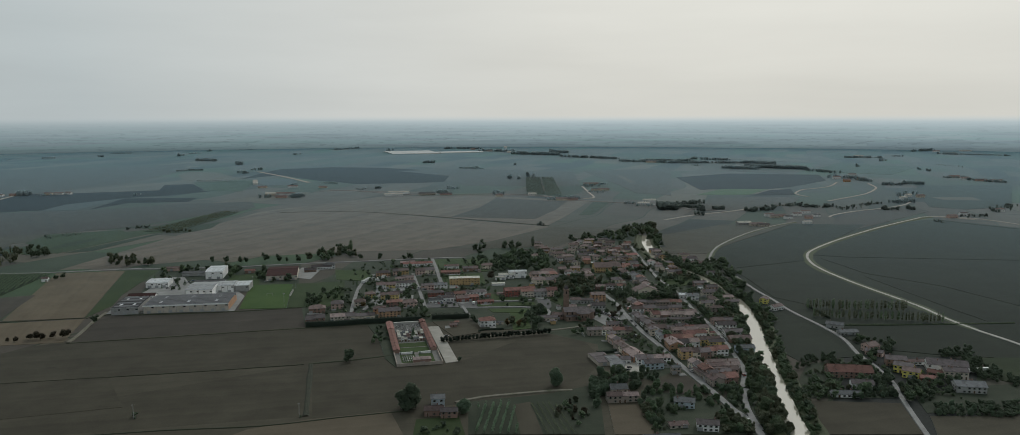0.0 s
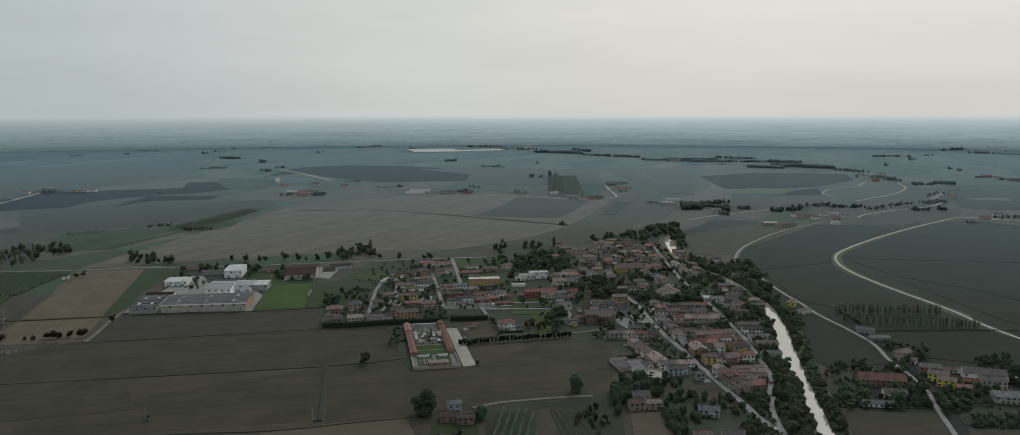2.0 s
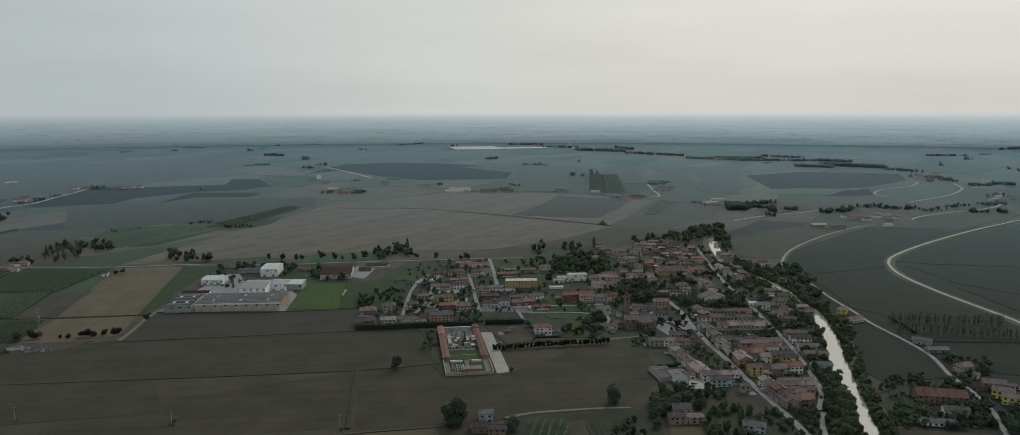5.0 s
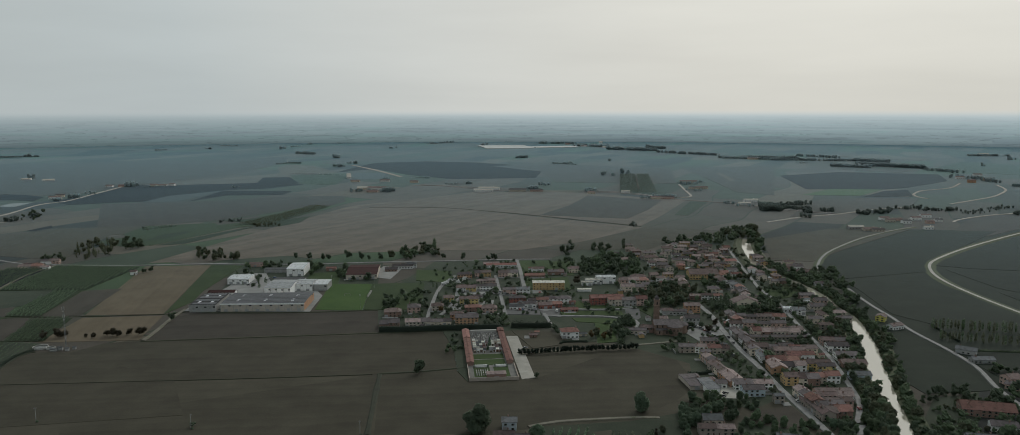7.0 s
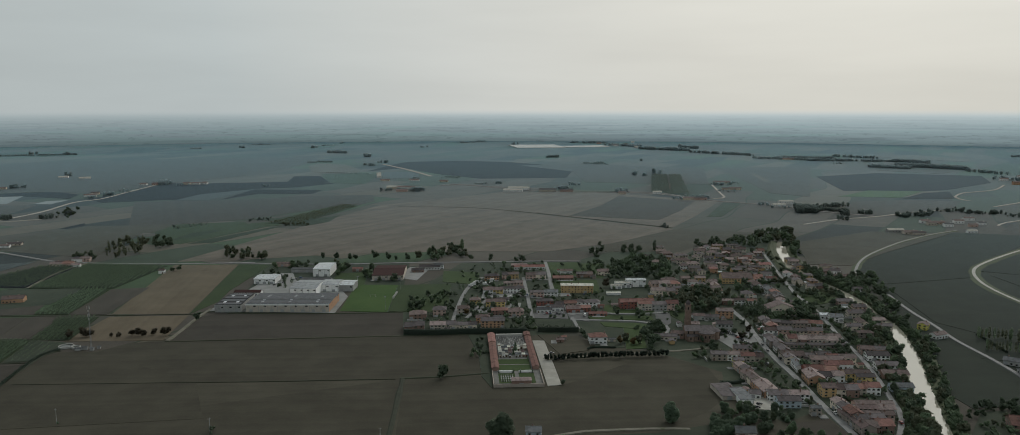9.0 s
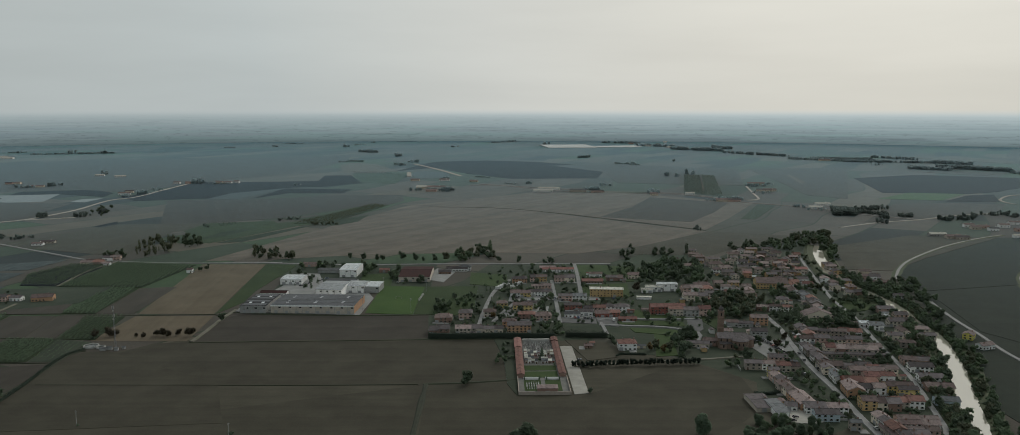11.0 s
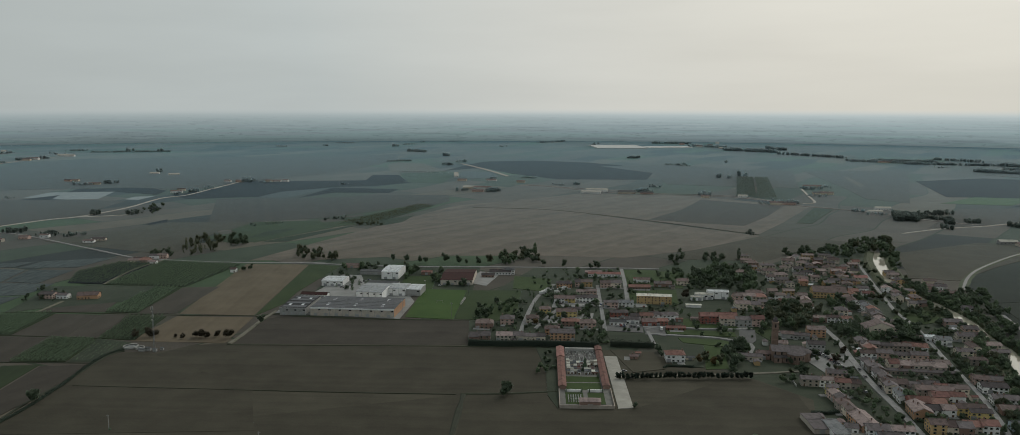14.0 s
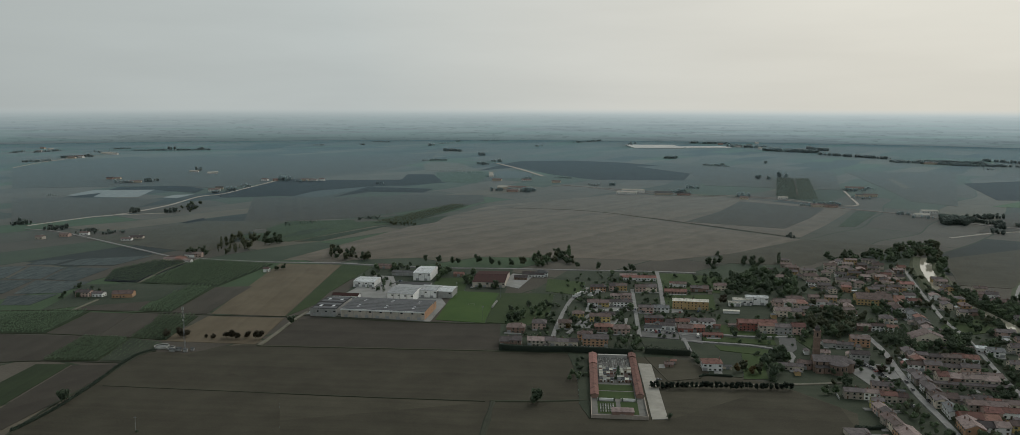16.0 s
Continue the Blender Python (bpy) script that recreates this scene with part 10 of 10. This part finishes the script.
plant(-15.7, 697.3, 6.0, "round", "hedge", 0.8)
plant(-12.3, 697.9, 5.7, "round", "hedge", 0.8)
plant(-8.9, 699, 6.2, "round", "hedge", 0.8)
plant(-5.5, 698.5, 6.6, "round", "hedge", 0.8)
plant(-2, 699.2, 6.8, "round", "hedge", 0.8)
plant(1.4, 700.4, 6.8, "round", "hedge", 0.8)
plant(4.8, 703.6, 5.8, "round", "hedge", 0.8)
plant(8.2, 703.8, 5.9, "round", "hedge", 0.8)
plant(11.6, 703.7, 6.4, "round", "hedge", 0.8)
plant(15.1, 704.6, 6.6, "round", "hedge", 0.8)
plant(18.5, 706.7, 5.9, "round", "hedge", 0.8)
plant(21.9, 706.8, 6.6, "round", "hedge", 0.8)
plant(25.4, 708.3, 5.8, "round", "hedge", 0.8)
plant(28.8, 707.7, 6.8, "round", "hedge", 0.8)
plant(32.3, 710, 6.3, "round", "hedge", 0.8)
plant(35.8, 711.6, 6.2, "round", "hedge", 0.8)
wood(30, 3.4, 5.9, "rg rd bg cd", 3.4, 2.0, (-192.4, 741.5), (-211.3, 1061.3), (-108.4, 1088.8), (-31.4, 986), (-21.2, 835.2), (-80.6, 767.7))
wood(50, 4.2, 7.6, "rg rd ro", 3.4, 2.0, (43, 961.3), (67.6, 1170), (191.2, 1239.4), (188.5, 981.2), (190.9, 890.7), (105.6, 879))
wood(45, 3.4, 6.7, "rg rd ro bg", 5, 2.0, (84.4, 686.5), (128.1, 855.7), (204, 892.5), (205.1, 775.5), (192.7, 642.3), (164.3, 559.6), (146.6, 565.3))
wood(90, 2.1, 4.6, "rg rd ro bg", 3, 0.3, (84.4, 686.5), (118.7, 880.8), (207.2, 906.9), (205.1, 775.5), (192.7, 642.3), (172, 579.4), (149.4, 576.2))
wood(50, 2.5, 5.5, "rg rd ro", 3, 0.3, (43, 961.3), (68.9, 1195.9), (191.2, 1239.4), (188.5, 981.2), (190.9, 890.7), (105.6, 879))
wood(45, 2.1, 4.6, "rg rd bg", 3, 0.3, (-193.6, 745.6), (-211.3, 1061.3), (-108.4, 1088.8), (-31.4, 986), (-21.2, 835.2), (-80.6, 767.7))
wood(45, 2.1, 5.0, "rd rg ro", 3, 0.3, (236.9, 620.1), (271.5, 628.4), (314.6, 619.5), (335.1, 572.8), (316.1, 538.9), (236.1, 543.3), (207.4, 546.1))
wood(54, 2.5, 5.0, "rd rg", 3, 0.3, (139.3, 560), (190.2, 620.5), (177, 559.7), (157.4, 509.5), (143.3, 521.4))
wood(80, 2.9, 6.3, "rd rg bd rd cd", 3.6, 0.3, (-177.6, 765.5), (-193.3, 866.3), (-178.1, 1044.3), (-53.5, 1096.3), (-46.6, 858.1), (-80.3, 765.6))
wood(190, 2.9, 6.7, "rd rg rd bd ro", 3.8, 0.3, (82.7, 875.9), (47.9, 1110.1), (169.6, 1214.9), (224.4, 1222.3), (232.9, 1022.2), (222, 777.8), (198.5, 594), (160.4, 559), (131.2, 584.7), (104.6, 689.3), (86.9, 759.2))
wood(32, 4.2, 7.6, "rd rg", 5, 0.3, (-49.8, 831.3), (36.1, 752.2), (61.4, 798.4), (79.4, 875.4), (43, 961.3), (-29.8, 951.3))

wood(34, 9.0, 12.5, "rd rd rg", 4.2, 0.5, (-30, 1056), (-16, 1117), (48, 1123), (48, 1009), (27, 987), (13, 1028), (-23, 992))
wood(28, 8.0, 11.5, "rg rd ro", 4.2, 0.5, (45, 911), (77, 961), (106, 925), (94, 863), (46, 841))
wood(14, 7.0, 10.0, "cd rd", 4.2, 0.5, (116, 876), (142, 894), (138, 857), (115, 848))
wood(12, 8.0, 11.0, "rd", 4.2, 0.5, (163, 882), (185, 891), (179, 849), (158, 840))
wood(14, 5.0, 8.0, "rd rg", 4.2, 0.5, (-164, 868), (-140, 917), (-113, 880), (-106, 818), (-142, 798))
wood(34, 8.0, 12.0, "rd rg ro", 4.2, 2.0, (125, 1245), (177, 1343), (259, 1427), (264, 1366), (214, 1264))

wood(9, 8.0, 11.0, "rd", 4.0, 0.5, (264, 584), (281, 620), (291, 625), (272, 581))
wood(20, 7.0, 10.0, "rd rg", 4.0, 0.5, (240, 540), (254, 568), (286, 579), (271, 544))
wood(16, 6.0, 9.0, "rd rg", 4.0, 0.5, (269, 534), (288, 569), (309, 575), (292, 535))
wood(10, 5.0, 7.0, "rd", 4.0, 0.5, (234, 624), (241, 635), (268, 641), (261, 624))
wood(12, 4.0, 6.0, "rg rd bg", 4.0, 0.5, (207, 542), (217, 563), (235, 560), (228, 542))
wood(12, 5.0, 7.0, "rd", 4.0, 0.5, (350, 637), (359, 652), (386, 652), (375, 634))
wood(14, 5.0, 8.0, "rg rd ro", 4.0, 0.5, (164, 531), (202, 642), (196, 596), (174, 515))
wood(9, 5.0, 7.0, "rd rg", 4.0, 0.5, (294, 679), (306, 699), (337, 690), (323, 666))

# far woods, distance haze painted into their mid and haze leaves
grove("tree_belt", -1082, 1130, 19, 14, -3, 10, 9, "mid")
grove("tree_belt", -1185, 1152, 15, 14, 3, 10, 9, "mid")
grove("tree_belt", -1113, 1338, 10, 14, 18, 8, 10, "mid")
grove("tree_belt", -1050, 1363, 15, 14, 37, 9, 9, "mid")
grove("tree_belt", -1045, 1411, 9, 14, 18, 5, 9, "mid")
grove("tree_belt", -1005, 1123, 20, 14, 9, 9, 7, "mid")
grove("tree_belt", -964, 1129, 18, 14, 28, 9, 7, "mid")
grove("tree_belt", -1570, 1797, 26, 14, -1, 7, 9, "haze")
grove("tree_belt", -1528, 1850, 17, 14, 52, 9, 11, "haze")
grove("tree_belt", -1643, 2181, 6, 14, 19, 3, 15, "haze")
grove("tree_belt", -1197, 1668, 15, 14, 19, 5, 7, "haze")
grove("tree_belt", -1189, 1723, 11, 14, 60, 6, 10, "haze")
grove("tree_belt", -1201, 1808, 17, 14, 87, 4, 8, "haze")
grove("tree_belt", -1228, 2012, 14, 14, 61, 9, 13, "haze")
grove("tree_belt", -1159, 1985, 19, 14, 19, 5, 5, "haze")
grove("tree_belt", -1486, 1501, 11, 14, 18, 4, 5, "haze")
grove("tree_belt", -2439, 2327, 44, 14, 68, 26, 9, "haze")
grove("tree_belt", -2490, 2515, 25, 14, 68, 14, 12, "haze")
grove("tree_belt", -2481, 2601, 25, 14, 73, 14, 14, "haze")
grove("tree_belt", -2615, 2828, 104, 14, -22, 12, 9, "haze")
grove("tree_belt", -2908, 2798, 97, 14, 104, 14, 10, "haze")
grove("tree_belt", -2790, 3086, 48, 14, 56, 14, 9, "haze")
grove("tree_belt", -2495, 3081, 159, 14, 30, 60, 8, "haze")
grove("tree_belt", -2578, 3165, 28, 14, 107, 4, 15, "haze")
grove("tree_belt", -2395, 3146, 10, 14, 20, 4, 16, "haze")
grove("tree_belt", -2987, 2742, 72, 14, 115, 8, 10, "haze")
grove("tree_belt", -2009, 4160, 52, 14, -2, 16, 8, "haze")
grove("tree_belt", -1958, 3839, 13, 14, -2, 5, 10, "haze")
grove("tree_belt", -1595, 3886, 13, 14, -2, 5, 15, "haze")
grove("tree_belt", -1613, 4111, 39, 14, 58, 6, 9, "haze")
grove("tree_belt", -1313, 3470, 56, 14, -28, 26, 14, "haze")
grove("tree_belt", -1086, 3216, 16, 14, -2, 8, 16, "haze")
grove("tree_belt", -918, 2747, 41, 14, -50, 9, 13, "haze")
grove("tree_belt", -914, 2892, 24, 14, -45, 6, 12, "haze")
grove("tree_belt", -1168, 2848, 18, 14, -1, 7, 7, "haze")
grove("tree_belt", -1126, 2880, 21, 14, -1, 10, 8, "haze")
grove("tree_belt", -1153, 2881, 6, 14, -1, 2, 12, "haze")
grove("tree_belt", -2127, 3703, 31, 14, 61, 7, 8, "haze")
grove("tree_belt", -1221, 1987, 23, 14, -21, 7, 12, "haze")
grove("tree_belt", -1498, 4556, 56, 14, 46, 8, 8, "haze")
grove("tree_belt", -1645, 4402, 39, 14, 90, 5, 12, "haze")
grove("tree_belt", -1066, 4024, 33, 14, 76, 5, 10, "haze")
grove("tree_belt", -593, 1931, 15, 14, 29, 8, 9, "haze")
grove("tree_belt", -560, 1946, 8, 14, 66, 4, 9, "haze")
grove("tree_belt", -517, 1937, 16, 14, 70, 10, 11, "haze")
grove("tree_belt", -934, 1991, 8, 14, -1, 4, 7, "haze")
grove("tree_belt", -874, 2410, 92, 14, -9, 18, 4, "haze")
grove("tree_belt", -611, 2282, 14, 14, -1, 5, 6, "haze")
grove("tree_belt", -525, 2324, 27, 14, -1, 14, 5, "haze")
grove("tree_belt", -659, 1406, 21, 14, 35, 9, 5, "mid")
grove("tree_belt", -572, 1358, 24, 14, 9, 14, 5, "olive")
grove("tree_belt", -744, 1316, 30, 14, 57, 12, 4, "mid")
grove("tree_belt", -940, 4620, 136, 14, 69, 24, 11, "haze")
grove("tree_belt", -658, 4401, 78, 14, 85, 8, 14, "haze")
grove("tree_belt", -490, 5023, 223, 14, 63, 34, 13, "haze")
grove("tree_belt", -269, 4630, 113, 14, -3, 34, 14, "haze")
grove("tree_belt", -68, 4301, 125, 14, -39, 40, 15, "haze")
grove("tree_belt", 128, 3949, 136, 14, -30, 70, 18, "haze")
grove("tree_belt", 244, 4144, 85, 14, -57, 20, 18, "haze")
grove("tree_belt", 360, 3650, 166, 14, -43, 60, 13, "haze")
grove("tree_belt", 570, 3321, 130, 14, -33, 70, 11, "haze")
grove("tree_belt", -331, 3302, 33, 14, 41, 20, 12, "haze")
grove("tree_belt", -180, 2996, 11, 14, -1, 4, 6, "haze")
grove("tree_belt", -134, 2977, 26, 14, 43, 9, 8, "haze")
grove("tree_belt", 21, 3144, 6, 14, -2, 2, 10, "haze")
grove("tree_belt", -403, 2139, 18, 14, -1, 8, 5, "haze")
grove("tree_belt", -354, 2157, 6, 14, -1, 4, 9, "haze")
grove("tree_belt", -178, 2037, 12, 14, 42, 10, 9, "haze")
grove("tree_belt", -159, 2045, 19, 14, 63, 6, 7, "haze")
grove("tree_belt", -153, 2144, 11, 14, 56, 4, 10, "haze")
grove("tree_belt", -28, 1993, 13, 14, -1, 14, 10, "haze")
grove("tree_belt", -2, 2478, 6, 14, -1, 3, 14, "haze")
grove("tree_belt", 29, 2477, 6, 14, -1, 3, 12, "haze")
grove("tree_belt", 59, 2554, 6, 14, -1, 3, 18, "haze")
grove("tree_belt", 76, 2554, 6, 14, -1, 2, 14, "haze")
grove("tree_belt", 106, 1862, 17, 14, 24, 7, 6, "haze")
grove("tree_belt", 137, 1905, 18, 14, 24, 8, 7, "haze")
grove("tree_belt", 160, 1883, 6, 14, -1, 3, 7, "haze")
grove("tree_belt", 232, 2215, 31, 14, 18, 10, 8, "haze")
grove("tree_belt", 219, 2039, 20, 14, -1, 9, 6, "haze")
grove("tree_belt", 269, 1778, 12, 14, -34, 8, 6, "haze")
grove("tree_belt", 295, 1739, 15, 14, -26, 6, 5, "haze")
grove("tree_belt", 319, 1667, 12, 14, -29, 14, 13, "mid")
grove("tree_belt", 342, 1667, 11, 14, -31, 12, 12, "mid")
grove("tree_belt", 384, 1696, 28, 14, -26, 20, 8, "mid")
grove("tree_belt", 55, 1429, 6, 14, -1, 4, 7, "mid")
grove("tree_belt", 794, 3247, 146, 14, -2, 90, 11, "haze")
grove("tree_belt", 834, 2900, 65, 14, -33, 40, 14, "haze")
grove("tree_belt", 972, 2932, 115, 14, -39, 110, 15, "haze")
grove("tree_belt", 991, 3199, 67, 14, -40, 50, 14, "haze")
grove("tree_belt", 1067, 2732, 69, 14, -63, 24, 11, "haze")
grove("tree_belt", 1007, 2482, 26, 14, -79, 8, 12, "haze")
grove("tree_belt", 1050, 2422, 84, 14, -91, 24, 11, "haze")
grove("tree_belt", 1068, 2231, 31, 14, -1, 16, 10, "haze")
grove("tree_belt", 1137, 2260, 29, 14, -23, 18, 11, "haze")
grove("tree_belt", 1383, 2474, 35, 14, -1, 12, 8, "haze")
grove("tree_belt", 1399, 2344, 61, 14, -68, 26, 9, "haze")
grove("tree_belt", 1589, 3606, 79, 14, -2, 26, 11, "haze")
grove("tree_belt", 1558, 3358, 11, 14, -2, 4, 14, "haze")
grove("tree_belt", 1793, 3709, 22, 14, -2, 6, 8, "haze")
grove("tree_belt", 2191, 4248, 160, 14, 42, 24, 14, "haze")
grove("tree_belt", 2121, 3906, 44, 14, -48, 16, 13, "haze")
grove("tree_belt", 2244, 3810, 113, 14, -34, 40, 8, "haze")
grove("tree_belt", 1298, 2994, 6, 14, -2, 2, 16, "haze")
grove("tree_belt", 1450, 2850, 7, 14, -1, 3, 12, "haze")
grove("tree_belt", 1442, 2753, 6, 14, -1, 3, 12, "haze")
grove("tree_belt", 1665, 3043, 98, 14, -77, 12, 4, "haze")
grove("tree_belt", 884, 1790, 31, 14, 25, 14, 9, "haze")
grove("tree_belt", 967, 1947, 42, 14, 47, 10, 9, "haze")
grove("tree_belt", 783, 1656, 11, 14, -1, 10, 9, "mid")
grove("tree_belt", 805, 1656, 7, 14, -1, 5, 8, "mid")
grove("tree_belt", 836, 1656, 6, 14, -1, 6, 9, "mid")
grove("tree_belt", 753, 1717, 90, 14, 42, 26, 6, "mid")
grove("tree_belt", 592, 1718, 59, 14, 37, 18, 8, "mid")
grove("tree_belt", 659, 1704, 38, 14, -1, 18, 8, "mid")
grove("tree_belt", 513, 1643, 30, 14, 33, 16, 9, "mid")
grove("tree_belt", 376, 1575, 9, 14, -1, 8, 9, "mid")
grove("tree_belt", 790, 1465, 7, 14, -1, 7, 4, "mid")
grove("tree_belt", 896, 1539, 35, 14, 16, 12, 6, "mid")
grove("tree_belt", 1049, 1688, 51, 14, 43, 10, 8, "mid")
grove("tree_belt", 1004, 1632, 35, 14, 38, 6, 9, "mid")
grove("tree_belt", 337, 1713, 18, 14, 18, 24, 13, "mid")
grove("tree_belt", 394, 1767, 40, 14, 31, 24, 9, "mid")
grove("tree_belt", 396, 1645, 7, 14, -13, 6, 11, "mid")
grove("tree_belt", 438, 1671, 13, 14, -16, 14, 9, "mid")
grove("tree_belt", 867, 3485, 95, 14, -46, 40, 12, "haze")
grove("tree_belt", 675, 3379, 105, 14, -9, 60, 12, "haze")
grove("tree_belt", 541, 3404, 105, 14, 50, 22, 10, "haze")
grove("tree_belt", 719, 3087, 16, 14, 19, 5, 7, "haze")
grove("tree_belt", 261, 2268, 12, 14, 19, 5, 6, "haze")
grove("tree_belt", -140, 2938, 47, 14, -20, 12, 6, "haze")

# hedges
leaf_line("hedge", ((-193, 737.2), (-165.3, 741), (-137.3, 749.1), (-85.3, 758.4)), 6, 7.5, "hedge", "clipped dark green hedge", "hedge", 26)
leaf_line("hedge", ((-76.8, 766.1), (-50.9, 769.6), (-40.4, 771.1)), 6, 6.5, "hedge", "clipped dark green hedge", "hedge", 26)
leaf_line("hedge", ((94.7, 740.7), (95.1, 713.3), (96, 680), (98.2, 660.4)), 3.5, 3, "hedge", "clipped dark green hedge", "hedge", 26)
leaf_line("hedge", ((71.8, 649.4), (80.6, 652), (89.6, 656.2)), 3.5, 3, "hedge", "clipped dark green hedge", "hedge", 26)
leaf_line("hedge", ((-28.9, 718), (-24.8, 724.2), (-5.6, 726.9)), 2, 2, "hedge", "clipped dark green hedge", "hedge", 26)
leaf_line("hedge", ((310.7, 794.2), (311.6, 762.9), (309, 816.4)), 2, 2, "hedge", "clipped dark green hedge", "hedge", 26)
leaf_line("hedge", ((298.9, 738.8), (348, 738.4), (410.5, 740.2), (480.9, 744.3)), 1.6, 1.4, "green", "clipped dark green hedge", "hedge", 6)
leaf_line("hedge", ((-427, 483), (-432, 519), (-445, 565), (-458, 601), (-466, 629), (-463, 648)), 2.5, 2.2, "hedge", "overgrown dark green hedge", "hedge", 18)
bank_trees([q.to_2d() for q in smooth_line(RIVER, 3.0)], 470, 1100)
plant_crowd()
